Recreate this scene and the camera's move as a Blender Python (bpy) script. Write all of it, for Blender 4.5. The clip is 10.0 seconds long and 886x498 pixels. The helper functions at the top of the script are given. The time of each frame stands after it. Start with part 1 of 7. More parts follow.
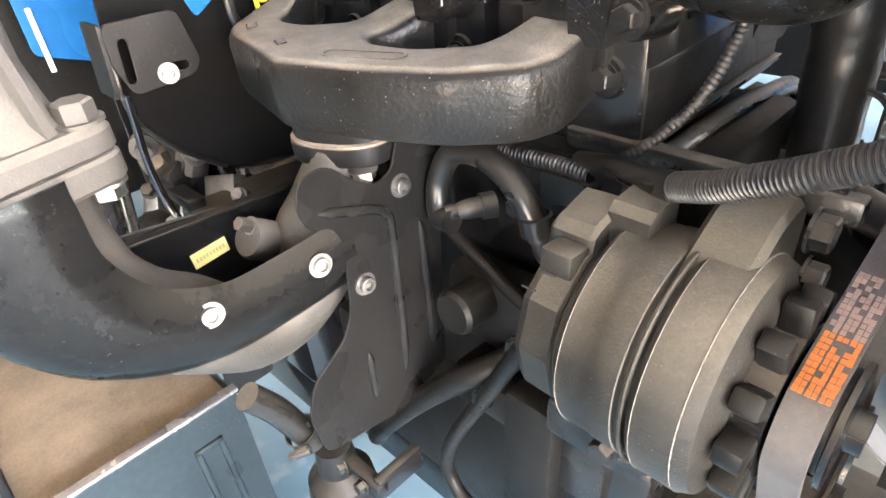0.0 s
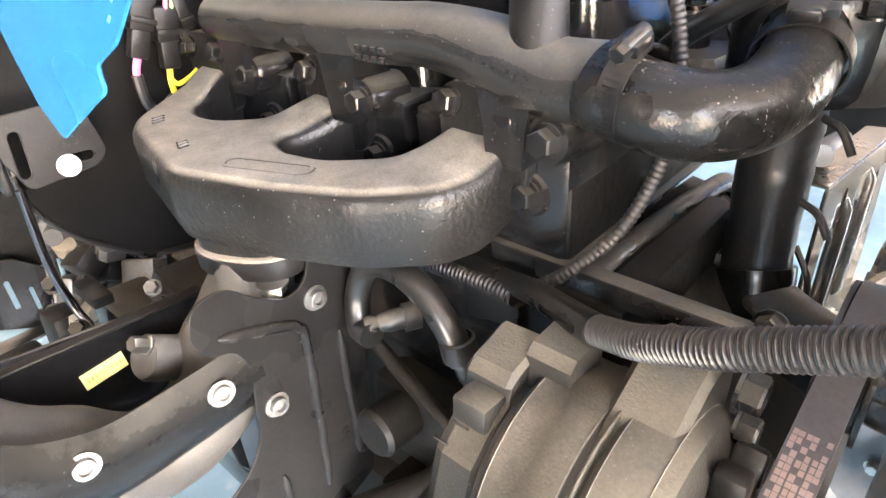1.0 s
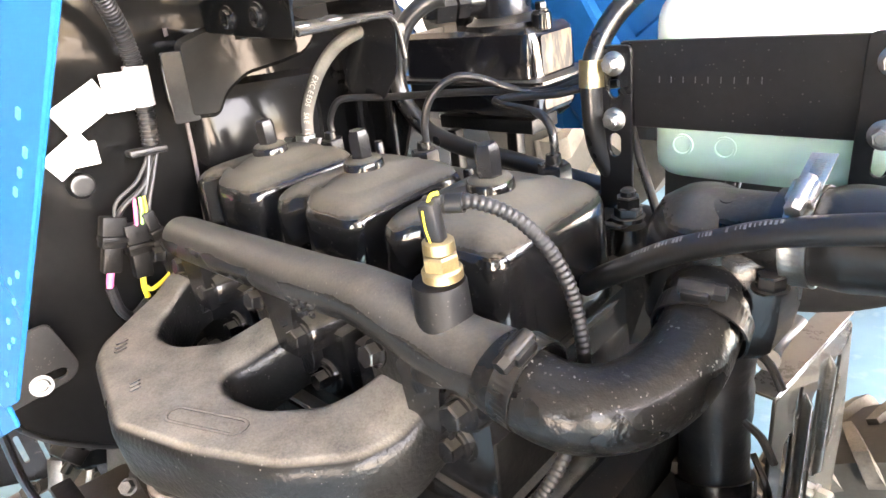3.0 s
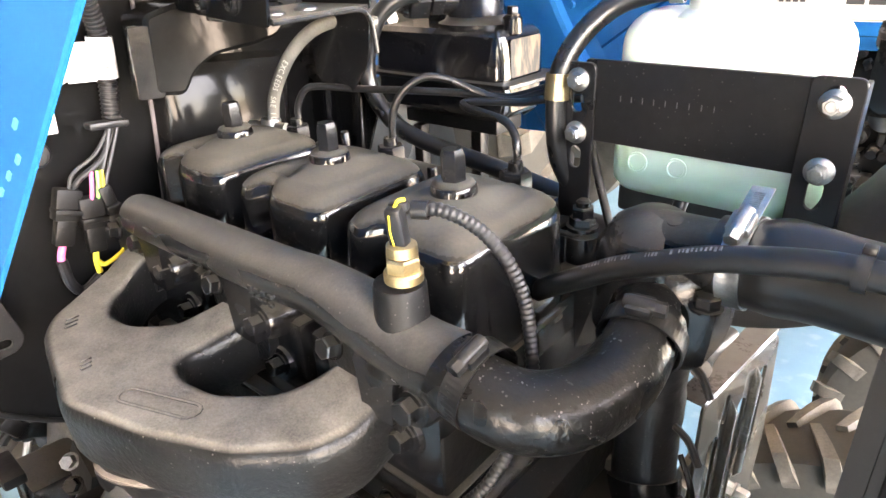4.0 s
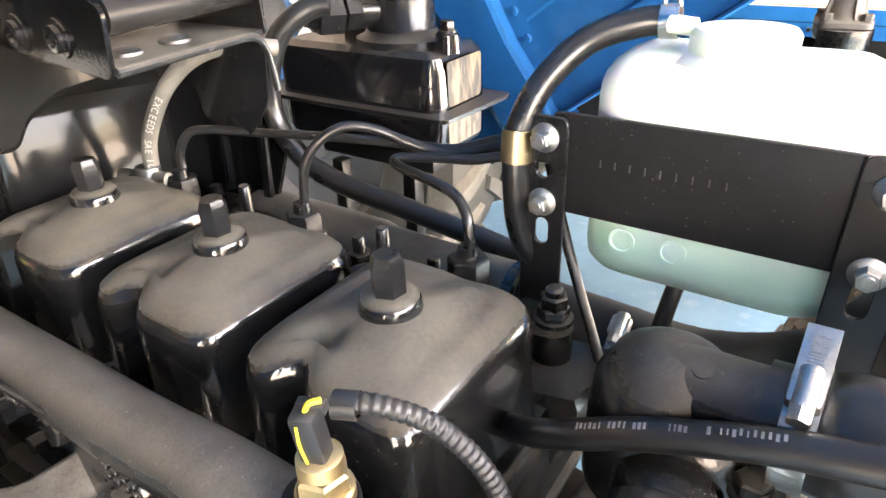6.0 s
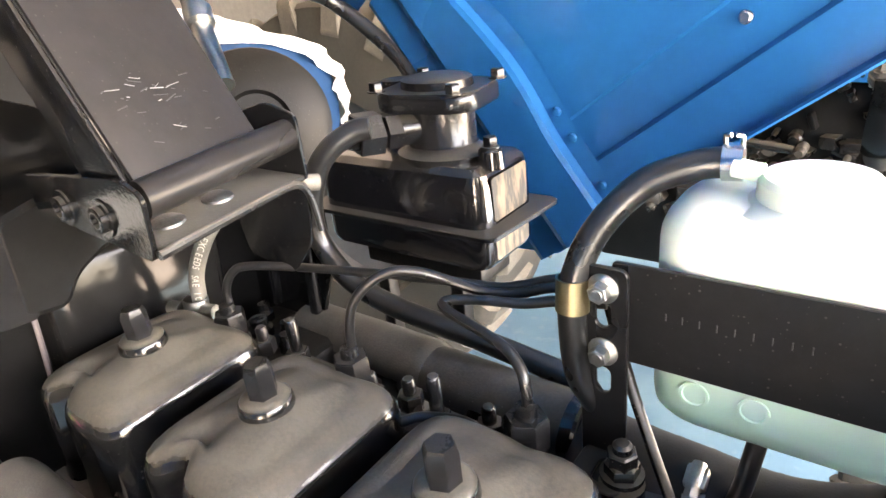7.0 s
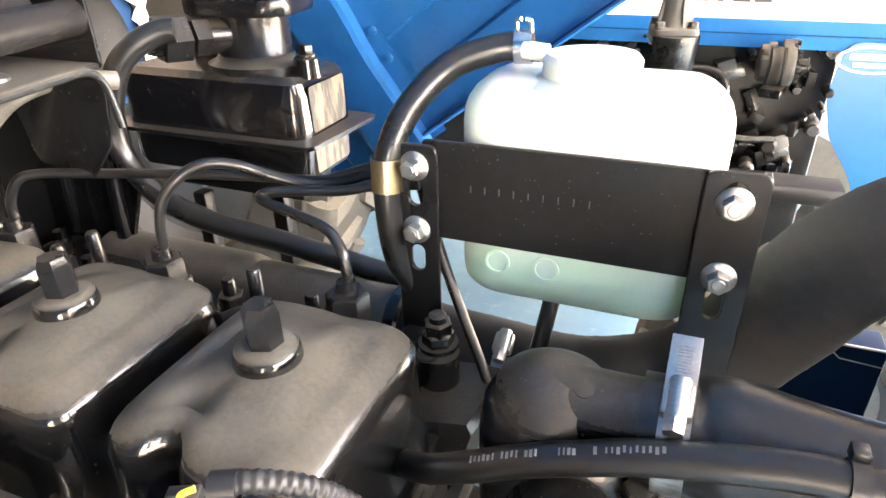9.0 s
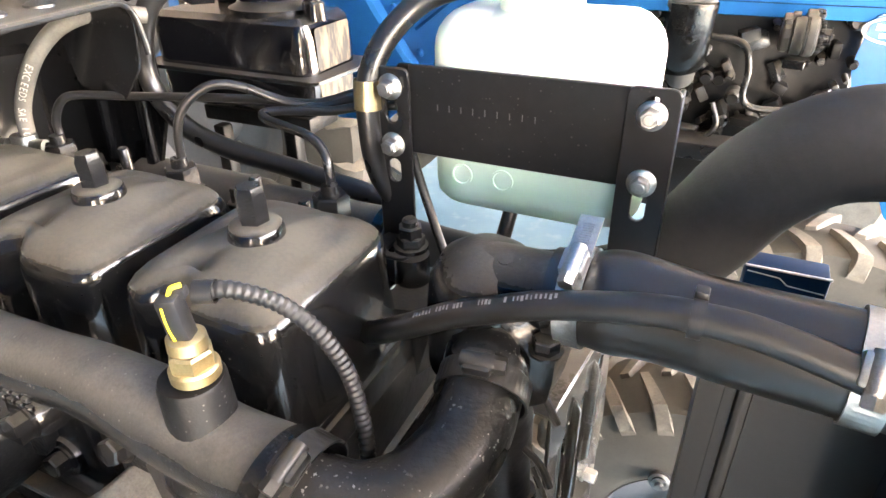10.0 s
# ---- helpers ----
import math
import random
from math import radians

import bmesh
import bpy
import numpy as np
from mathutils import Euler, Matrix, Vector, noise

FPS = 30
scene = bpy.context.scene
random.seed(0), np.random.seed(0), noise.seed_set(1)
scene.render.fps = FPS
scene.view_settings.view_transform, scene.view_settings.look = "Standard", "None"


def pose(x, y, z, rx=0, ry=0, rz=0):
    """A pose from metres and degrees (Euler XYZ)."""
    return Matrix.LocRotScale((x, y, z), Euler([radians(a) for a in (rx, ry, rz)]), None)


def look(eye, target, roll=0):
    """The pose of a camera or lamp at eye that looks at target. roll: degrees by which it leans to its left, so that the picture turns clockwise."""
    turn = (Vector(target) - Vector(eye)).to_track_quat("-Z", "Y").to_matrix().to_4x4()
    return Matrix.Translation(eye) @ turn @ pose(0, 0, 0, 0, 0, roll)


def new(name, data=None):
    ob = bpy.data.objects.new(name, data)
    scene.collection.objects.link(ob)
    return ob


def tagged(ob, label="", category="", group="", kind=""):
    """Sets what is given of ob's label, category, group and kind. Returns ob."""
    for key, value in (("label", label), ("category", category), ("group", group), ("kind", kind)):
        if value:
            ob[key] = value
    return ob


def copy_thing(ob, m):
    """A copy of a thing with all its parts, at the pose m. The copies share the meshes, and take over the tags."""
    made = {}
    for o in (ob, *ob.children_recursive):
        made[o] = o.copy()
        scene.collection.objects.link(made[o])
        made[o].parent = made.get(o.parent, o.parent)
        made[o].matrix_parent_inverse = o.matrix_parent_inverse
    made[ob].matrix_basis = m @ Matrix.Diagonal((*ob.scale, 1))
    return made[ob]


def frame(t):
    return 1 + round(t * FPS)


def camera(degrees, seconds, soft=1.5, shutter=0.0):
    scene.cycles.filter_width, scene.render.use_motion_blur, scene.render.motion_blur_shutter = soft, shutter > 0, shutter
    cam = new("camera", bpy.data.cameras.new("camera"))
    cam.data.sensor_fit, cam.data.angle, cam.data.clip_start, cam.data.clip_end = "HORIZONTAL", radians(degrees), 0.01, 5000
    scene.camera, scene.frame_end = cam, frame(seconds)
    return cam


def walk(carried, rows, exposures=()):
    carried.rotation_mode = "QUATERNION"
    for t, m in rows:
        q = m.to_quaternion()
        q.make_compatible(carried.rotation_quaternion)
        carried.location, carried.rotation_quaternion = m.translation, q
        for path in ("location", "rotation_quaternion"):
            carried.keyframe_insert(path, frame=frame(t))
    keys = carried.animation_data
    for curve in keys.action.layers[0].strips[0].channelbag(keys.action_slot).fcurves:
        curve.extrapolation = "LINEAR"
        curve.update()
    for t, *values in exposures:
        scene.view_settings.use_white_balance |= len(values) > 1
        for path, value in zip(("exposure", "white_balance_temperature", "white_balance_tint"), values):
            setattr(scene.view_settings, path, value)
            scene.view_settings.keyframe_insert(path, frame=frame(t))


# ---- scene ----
cam = camera(71.1, 10.0)
PATH = [
    (0, (0.388, -0.459, 1.213), (-0.8489, 0.6549, 0.1042), -6.00),
    (0.2, (0.366, -0.438, 1.2196), (-0.8184, 0.7093, 0.0879), -5.49),
    (0.5, (0.36, -0.417, 1.218), (-0.793, 0.796, 0.123), -3.90),
    (0.8, (0.3637, -0.4023, 1.2319), (-0.8042, 0.8361, 0.182), -3.85),
    (1, (0.371, -0.39, 1.242), (-0.8179, 0.8469, 0.214), -4.20),
    (1.2, (0.3771, -0.3805, 1.2527), (-0.822, 0.8654, 0.2477), -4.67),
    (1.5, (0.385, -0.361, 1.266), (-0.8595, 0.8825, 0.3146), -5.50),
    (1.8, (0.3824, -0.3358, 1.2826), (-0.9017, 0.8727, 0.3389), -7.69),
    (2, (0.383, -0.326, 1.296), (-0.9229, 0.8819, 0.382), -8.20),
    (2.2, (0.3889, -0.3231, 1.3101), (-0.9569, 0.8807, 0.4501), -9.16),
    (2.5, (0.393, -0.318, 1.326), (-0.9707, 0.8977, 0.5122), -9.50),
    (2.8, (0.3979, -0.3098, 1.3355), (-0.9483, 0.9362, 0.5386), -9.10),
    (3, (0.397, -0.306, 1.339), (-0.922, 0.956, 0.522), -8.30),
    (3.2, (0.4008, -0.3052, 1.3433), (-0.8936, 0.9544, 0.484), -6.94),
    (4.3, (0.3999, -0.3153, 1.364), (-0.7896, 1.0342, 0.4901), -2.12),
    (4.5, (0.407, -0.312, 1.371), (-0.7872, 1.0352, 0.4998), -2.00),
    (4.8, (0.4069, -0.294, 1.3736), (-0.7109, 1.0881, 0.4568), -1.69),
    (5, (0.398, -0.279, 1.372), (-0.6668, 1.1338, 0.4392), -1.50),
    (5.2, (0.3824, -0.2621, 1.3667), (-0.6242, 1.1874, 0.4257), -0.56),
    (6.3, (0.2878, -0.1889, 1.3884), (-0.7269, 1.2263, 0.4047), -3.34),
    (6.5, (0.281, -0.178, 1.396), (-0.7633, 1.2095, 0.4038), -4.30),
    (6.8, (0.2811, -0.1659, 1.4164), (-0.8302, 1.2166, 0.4925), -6.21),
    (7, (0.283, -0.166, 1.429), (-0.8629, 1.2469, 0.598), -6.70),
    (7.2, (0.2824, -0.1629, 1.4328), (-0.8526, 1.2727, 0.626), -6.53),
    (7.5, (0.278, -0.162, 1.427), (-0.8241, 1.2911, 0.606), -5.10),
    (7.8, (0.2773, -0.1641, 1.4198), (-0.7751, 1.3063, 0.5653), -4.09),
    (8, (0.28, -0.165, 1.416), (-0.697, 1.3438, 0.539), -3.70),
    (8.2, (0.2934, -0.1714, 1.4199), (-0.6327, 1.3809, 0.5639), -3.71),
    (8.5, (0.305, -0.174, 1.416), (-0.489, 1.4498, 0.56), -2.30),
    (8.8, (0.3047, -0.1866, 1.4026), (-0.4241, 1.4495, 0.5126), -1.50),
    (9, (0.305, -0.193, 1.389), (-0.356, 1.4352, 0.434), -1.30),
    (9.2, (0.3058, -0.2012, 1.3776), (-0.2855, 1.4086, 0.3487), -0.72),
    (9.5, (0.323, -0.224, 1.361), (-0.261, 1.3782, 0.316), -0.30),
    (9.8, (0.3538, -0.2379, 1.3648), (-0.3312, 1.3294, 0.3284), -1.61),
    (10, (0.374, -0.245, 1.377), (-0.3752, 1.3074, 0.3628), -1.20),
]
walk(cam, [(t, look(eye, target, roll)) for t, eye, target, roll in PATH],
     exposures=[(0.0, 6.24, 8500, 19), (0.5, 6.46, 8500, 19), (1.0, 6.6, 8600, 20), (2.0, 6.5, 8500, 20), (3.0, 6.35, 8500, 20), (4.5, 6.08, 8500, 19),
                (6.5, 6.1, 8800, 20), (7.5, 5.97, 8900, 20), (9.0, 6.17, 9000, 20), (10.0, 6.27, 8900, 20)])

# ---------------------------------------------------------------- light
SUN_ELEV, SUN_AZ = 62.0, 10.0      # degrees; azimuth from +x towards +y
world = bpy.data.worlds.new("world")
scene.world = world
world.use_nodes = True
wn = world.node_tree.nodes
sky = wn.new("ShaderNodeTexSky")
sky.sky_type = "NISHITA"
sky.sun_disc = False
sky.sun_elevation = radians(SUN_ELEV)
sky.sun_rotation = radians(90.0 - SUN_AZ)
sky.air_density, sky.dust_density, sky.ozone_density = 1.0, 3.0, 1.0
wn["Background"].inputs["Strength"].default_value = 0.15
world.node_tree.links.new(sky.outputs[0], wn["Background"].inputs["Color"])
sun = new("sun", bpy.data.lights.new("sun", "SUN"))
sun.data.energy, sun.data.angle, sun.data.color = 4.0, radians(0.6), (1.0, 0.94, 0.86)
ce, se = math.cos(radians(SUN_ELEV)), math.sin(radians(SUN_ELEV))
sun.matrix_world = look((3 * ce * math.cos(radians(SUN_AZ)), 3 * ce * math.sin(radians(SUN_AZ)), 1 + 3 * se), (0, 0, 1))


# ---------------------------------------------------------------- materials
def mat(name, base, rough=0.5, metal=0.0, scale=30.0, vary=0.25, bump=0.15, dust=0.0,
        dust_col=(0.20, 0.18, 0.15), coat=0.0, chip_glints=0.0, rscale=3.0, trans=0.0, sss=0.0, fine=12.0, dust_from=0.25, specks=0.0, spec=0.5):
    """Paint, metal or rubber: colour varied at two scales, fine relief, dust settled on faces that look up, pale spots
    for worn chips and painted glints.
    """
    m = bpy.data.materials.new(name)
    m.use_nodes = True
    nt = m.node_tree
    n, l = nt.nodes, nt.links
    b = n["Principled BSDF"]
    tc = n.new("ShaderNodeTexCoord")

    def noise_tex(sc, detail=4.0, rg=0.55):
        t = n.new("ShaderNodeTexNoise")
        t.inputs["Scale"].default_value, t.inputs["Detail"].default_value, t.inputs["Roughness"].default_value = sc, detail, rg
        l.new(tc.outputs["Object"], t.inputs["Vector"])
        return t.outputs["Fac"]

    def ramp(src, a, c, lo=0.0, hi=1.0):
        r = n.new("ShaderNodeMapRange")
        r.inputs["From Min"].default_value, r.inputs["From Max"].default_value = a, c
        r.inputs["To Min"].default_value, r.inputs["To Max"].default_value = lo, hi
        l.new(src, r.inputs["Value"])
        return r.outputs["Result"]

    def mth(op, a, c):
        q = n.new("ShaderNodeMath")
        q.operation = op
        for i, v in enumerate((a, c)):
            if isinstance(v, (int, float)):
                q.inputs[i].default_value = v
            else:
                l.new(v, q.inputs[i])
        return q.outputs[0]

    def mix(fac, a, c):
        q = n.new("ShaderNodeMix")
        q.data_type = "RGBA"
        l.new(fac, q.inputs["Factor"])
        for key, v in (("A", a), ("B", c)):
            sock = [s for s in q.inputs if s.name == key and s.type == "RGBA"][0]
            if isinstance(v, tuple):
                sock.default_value = (*v, 1.0)
            else:
                l.new(v, sock)
        return [s for s in q.outputs if s.type == "RGBA"][0]

    big, small = noise_tex(scale * 0.25, 3.0), noise_tex(scale * 4.0, 5.0, 0.65)
    dark = tuple(c * (1 - vary) for c in base)
    light = tuple(min(1.0, c * (1 + vary)) for c in base)
    fac = mth("ADD", mth("MULTIPLY", ramp(big, 0.3, 0.7), 0.6), mth("MULTIPLY", ramp(small, 0.3, 0.7), 0.4))
    col = mix(fac, dark, light)
    ro = ramp(big, 0.3, 0.7, max(0.02, rough - 0.12 * vary * rscale * 0.5), min(1.0, rough + 0.12 * vary * rscale * 0.5))
    if dust > 0:
        geo = n.new("ShaderNodeNewGeometry")
        sep = n.new("ShaderNodeSeparateXYZ")
        l.new(geo.outputs["Normal"], sep.inputs[0])
        up = ramp(sep.outputs["Z"], dust_from, 0.95)
        spread = mth("ADD", mth("ADD", mth("MULTIPLY", ramp(noise_tex(scale * 0.6, 5.0, 0.6), 0.30, 0.68), 0.45), mth("MULTIPLY", ramp(noise_tex(scale * 9.0, 4.0, 0.7), 0.35, 0.65), 0.25)), 0.30)
        amount = mth("MULTIPLY", mth("MULTIPLY", up, spread), dust)
        col = mix(amount, col, dust_col)
        ro = mth("ADD", mth("MULTIPLY", ro, mth("SUBTRACT", 1.0, amount)), mth("MULTIPLY", amount, 0.8))
    if specks > 0:
        vo = n.new("ShaderNodeTexVoronoi")
        vo.inputs["Scale"].default_value = 420.0
        l.new(tc.outputs["Object"], vo.inputs["Vector"])
        sp = n.new("ShaderNodeSeparateColor")
        l.new(vo.outputs["Color"], sp.inputs[0])
        size = mth("MULTIPLY", mth("POWER", sp.outputs[0], 7.0), 0.30)
        patch = ramp(noise_tex(scale * 0.35, 2.0), 0.40, 0.62)
        col = mix(mth("MULTIPLY", mth("MULTIPLY", mth("LESS_THAN", vo.outputs["Distance"], size), patch), specks * 0.6), col, (0.20, 0.185, 0.165))
    # pale spots: chips, and glints of the glossy wrap put into the colour
    if chip_glints > 0:
        spots = ramp(noise_tex(scale * 5.0, 2.0, 0.5), 0.70 - 0.05 * chip_glints, 0.72 - 0.05 * chip_glints)
        col = mix(mth("MULTIPLY", mth("MULTIPLY", spots, ramp(noise_tex(scale * 0.5, 2.0), 0.50, 0.60)), 0.6), col, (0.30, 0.29, 0.27))
    l.new(col, b.inputs["Base Color"])
    l.new(ro, b.inputs["Roughness"])
    b.inputs["Metallic"].default_value = metal
    b.inputs["Specular IOR Level"].default_value = spec
    b.inputs["Coat Weight"].default_value = coat
    if dust > 0 and coat > 0:
        l.new(mth("MULTIPLY", mth("SUBTRACT", 1.0, mth("MINIMUM", mth("MULTIPLY", amount, 1.2), 1.0)), coat), b.inputs["Coat Weight"])
    b.inputs["Coat Roughness"].default_value = 0.04
    if trans > 0:
        b.inputs["Transmission Weight"].default_value = trans
    if sss > 0:
        b.inputs["Subsurface Weight"].default_value = sss
        b.inputs["Subsurface Radius"].default_value = (0.03, 0.03, 0.03)
        b.inputs["Subsurface Scale"].default_value = 1.0
    if bump > 0:
        bp = n.new("ShaderNodeBump")
        bp.inputs["Strength"].default_value, bp.inputs["Distance"].default_value = bump, 0.002
        l.new(mth("ADD", mth("MULTIPLY", noise_tex(scale * fine, 3.0), 0.5), big), bp.inputs["Height"])
        l.new(bp.outputs["Normal"], b.inputs["Normal"])
    return m


ROOF_EDGE = 5.0
YARD = mat("pale_concrete", (0.52, 0.50, 0.46), 0.85, scale=3, vary=0.2, bump=0.2)
SHEET = mat("rusty_roof_sheet", (0.13, 0.12, 0.11), 0.6, scale=4, vary=0.3, bump=0.05)
WALL = mat("dark_wall_paint", (0.10, 0.095, 0.09), 0.8, scale=4, vary=0.3, bump=0.1)
DUST = (0.155, 0.140, 0.113)
BLACK = mat("black_paint", (0.007, 0.007, 0.0075), 0.22, scale=40, vary=0.4, bump=0.2, dust=0.5, dust_col=DUST, coat=0.12, dust_from=0.4, specks=0.6, spec=0.32)
GLOSS = mat("gloss_black_paint", (0.006, 0.006, 0.007), 0.12, scale=25, vary=0.3, bump=0.14, dust=0.2, dust_col=DUST, coat=0.6, specks=0.4)
COVER = mat("dusty_black_cover_paint", (0.008, 0.008, 0.008), 0.12, scale=35, vary=0.3, bump=0.16, dust=1.15, dust_col=(0.124, 0.110, 0.085), coat=0.4, dust_from=0.45, specks=0.4, spec=0.35)
CAST = mat("cast_iron_dusty", (0.009, 0.009, 0.009), 0.34, scale=60, vary=0.4, bump=0.6, dust=1.0, dust_col=(0.265, 0.243, 0.205), coat=0.0, dust_from=0.62, fine=4.0, specks=1.0, spec=0.22)
PIPE = mat("dusty_coolant_rail", (0.013, 0.013, 0.013), 0.26, scale=50, vary=0.3, bump=0.22, dust=0.62, dust_col=(0.19, 0.173, 0.143), coat=0.1, dust_from=0.25, spec=0.35, specks=0.8)
SATIN = mat("satin_black_sheet", (0.009, 0.009, 0.0095), 0.33, scale=30, vary=0.4, bump=0.22, dust=0.35, dust_col=(0.11, 0.10, 0.083), coat=0.05, specks=0.35, spec=0.26, fine=6.0)
PANEL = mat("scuffed_black_panel", (0.006, 0.006, 0.006), 0.09, scale=24, vary=0.5, bump=0.55, dust=0.05, dust_col=DUST, coat=0.0, specks=0.35, fine=1.0, spec=0.13)
ENAMEL = mat("worn_black_enamel", (0.005, 0.005, 0.005), 0.1, scale=30, vary=0.4, bump=0.12, dust=0.1, dust_col=(0.12, 0.105, 0.085), coat=0.05, specks=0.15, spec=0.12)
MATT = mat("matt_dark_trim", (0.0045, 0.0045, 0.0045), 0.45, scale=30, vary=0.4, bump=0.3, dust=0.2, dust_col=(0.05, 0.045, 0.04), spec=0.12, specks=0.3)
ARM = mat("scratched_black_arm", (0.012, 0.0112, 0.011), 0.3, scale=16, vary=0.5, bump=0.25, dust=0.07, dust_col=(0.12, 0.105, 0.09), spec=0.24, specks=0.2, fine=2.0)
SOOT = mat("grimy_black_iron", (0.007, 0.007, 0.007), 0.4, scale=45, vary=0.5, bump=0.5, dust=0.3, dust_col=(0.06, 0.054, 0.045), spec=0.16, specks=0.4, fine=3.0)
FABRIC = mat("matt_rubber_duct", (0.022, 0.022, 0.0225), 0.85, scale=50, vary=0.25, bump=0.15, dust=0.2, dust_col=(0.07, 0.068, 0.064), spec=0.3)
BRAID = mat("dusty_grey_hose", (0.13, 0.122, 0.105), 0.6, scale=140, vary=0.45, bump=0.4, dust=0.3, dust_col=(0.22, 0.2, 0.165))
BELT = mat("worn_dusty_belt", (0.070, 0.063, 0.060), 0.5, scale=60, vary=0.4, bump=0.25, specks=0.3)
RUBBER = mat("black_rubber", (0.009, 0.009, 0.009), 0.30, scale=60, vary=0.3, bump=0.10, dust=0.12, dust_col=(0.10, 0.092, 0.08), coat=0.12)
WRAP = mat("wrapped_black_tape", (0.010, 0.010, 0.011), 0.4, scale=50, vary=0.4, bump=0.5, dust=0.15, dust_col=(0.1, 0.09, 0.08), coat=0.1, fine=3.0, specks=0.6)
HOSE = mat("glossy_rubber_hose", (0.006, 0.006, 0.006), 0.27, scale=70, vary=0.4, bump=0.9, dust=0.14, dust_col=(0.10, 0.093, 0.08), coat=0.05, dust_from=0.5, specks=0.8, chip_glints=0.8, fine=2.0, spec=0.24)
CONDUIT = mat("black_plastic_conduit", (0.014, 0.014, 0.015), 0.32, scale=80, vary=0.3, bump=0.05, dust=0.3, dust_col=(0.11, 0.105, 0.096), spec=0.3)
ALTER = mat("dusty_alternator_housing", (0.020, 0.019, 0.017), 0.42, scale=50, vary=0.4, bump=0.35, dust=1.0, dust_col=(0.122, 0.111, 0.088), dust_from=0.28, specks=0.5, spec=0.26)
DUSTY = mat("dusty_casting", (0.032, 0.030, 0.028), 0.6, scale=55, vary=0.4, bump=0.35, dust=1.0, dust_col=(0.125, 0.116, 0.10), dust_from=0.0, specks=0.4)
RUST = mat("rusty_flange", (0.15, 0.120, 0.098), 0.8, scale=70, vary=0.45, bump=0.5, dust=0.4, dust_col=(0.3, 0.26, 0.22))
ZINC = mat("zinc_plated_steel", (0.42, 0.42, 0.40), 0.34, metal=1.0, scale=150, vary=0.3, bump=0.25)
CHROME = mat("bright_steel", (0.55, 0.55, 0.55), 0.25, metal=1.0, scale=100, vary=0.1, bump=0.03)
BRASS = mat("dusty_brass", (0.46, 0.34, 0.17), 0.42, metal=1.0, scale=120, vary=0.25, bump=0.2, dust=0.8, dust_col=(0.40, 0.34, 0.23), dust_from=0.0)
GILT = mat("yellow_zinc_clip", (0.36, 0.29, 0.17), 0.35, metal=1.0, scale=120, vary=0.2, bump=0.05)
BLUE = mat("blue_paint", (0.0, 0.082, 0.240), 0.26, scale=12, vary=0.12, bump=0.05, dust=0.03, dust_col=(0.3, 0.33, 0.36), coat=0.08, spec=0.3)
DKBLUE = mat("dark_blue_paint", (0.0, 0.020, 0.062), 0.5, scale=12, vary=0.2, bump=0.05, spec=0.1)
WHITE = mat("white_paper", (0.62, 0.62, 0.60), 0.7, scale=40, vary=0.1, bump=0.05)
CREAM = mat("cream_decal", (0.50, 0.47, 0.44), 0.5, scale=20, vary=0.1, bump=0.03)
YELLOW = mat("pale_yellow_label", (0.80, 0.79, 0.34), 0.6, scale=40, vary=0.1, bump=0.05)
STEEL = mat("dull_plated_steel", (0.22, 0.22, 0.215), 0.42, metal=1.0, scale=150, vary=0.5, bump=0.4)
INK = mat("dark_print", (0.03, 0.03, 0.03), 0.6, scale=40, vary=0.1, bump=0)
SHIELD = mat("dark_pressed_sheet", (0.009, 0.009, 0.0092), 0.26, scale=34, vary=0.5, bump=0.25, dust=0.12, dust_col=(0.12, 0.108, 0.09), spec=0.13, specks=1.0, fine=4.0)
RIDGE = mat("pitted_glossy_ridge", (0.012, 0.012, 0.012), 0.2, scale=90, vary=0.4, bump=1.0, dust=0.5, dust_col=(0.16, 0.145, 0.12), dust_from=0.2, coat=0.3, specks=1.0, fine=1.0)
SHELL = mat("dusty_glossy_shroud", (0.012, 0.0125, 0.013), 0.2, scale=22, vary=0.5, bump=0.12, dust=0.75, dust_col=(0.125, 0.113, 0.094), dust_from=0.05, spec=0.4, specks=0.8)
NUT = mat("black_nut_paint", (0.007, 0.007, 0.0075), 0.2, scale=60, vary=0.4, bump=0.2, dust=0.2, dust_col=(0.1, 0.09, 0.075), dust_from=0.6, spec=0.3, specks=0.4)
OLIVE = mat("faint_sticker_print", (0.55, 0.54, 0.2), 0.6, scale=40, vary=0.2, bump=0)
HOSEINK = mat("cream_hose_print", (0.50, 0.48, 0.42), 0.6, scale=40, vary=0.2, bump=0)
PALEINK = mat("pale_print", (0.19, 0.19, 0.19), 0.6, scale=40, vary=0.3, bump=0)
FAINT = mat("faint_stamp", (0.030, 0.030, 0.030), 0.5, scale=60, vary=0.5, bump=0)
ORANGE = mat("orange_belt_print", (0.50, 0.15, 0.04), 0.6, scale=60, vary=0.25, bump=0.1)
FADED = mat("faded_belt_print", (0.27, 0.19, 0.165), 0.6, scale=60, vary=0.25, bump=0.1)
SHROUD = mat("matt_black_plastic", (0.010, 0.010, 0.010), 0.6, scale=30, vary=0.3, bump=0.1, dust=0.3, dust_col=(0.10, 0.09, 0.08))
PLATE = mat("scuffed_glossy_plate", (0.06, 0.057, 0.052), 0.16, scale=26, vary=0.6, bump=0.5, dust=0.35, dust_col=(0.2, 0.18, 0.15), dust_from=-0.6, coat=0.9, fine=1.5)
TYRE = mat("dusty_tyre_rubber", (0.035, 0.033, 0.030), 0.7, scale=25, vary=0.4, bump=0.4, dust=0.9, dust_col=(0.24, 0.214, 0.168), dust_from=-1.1)
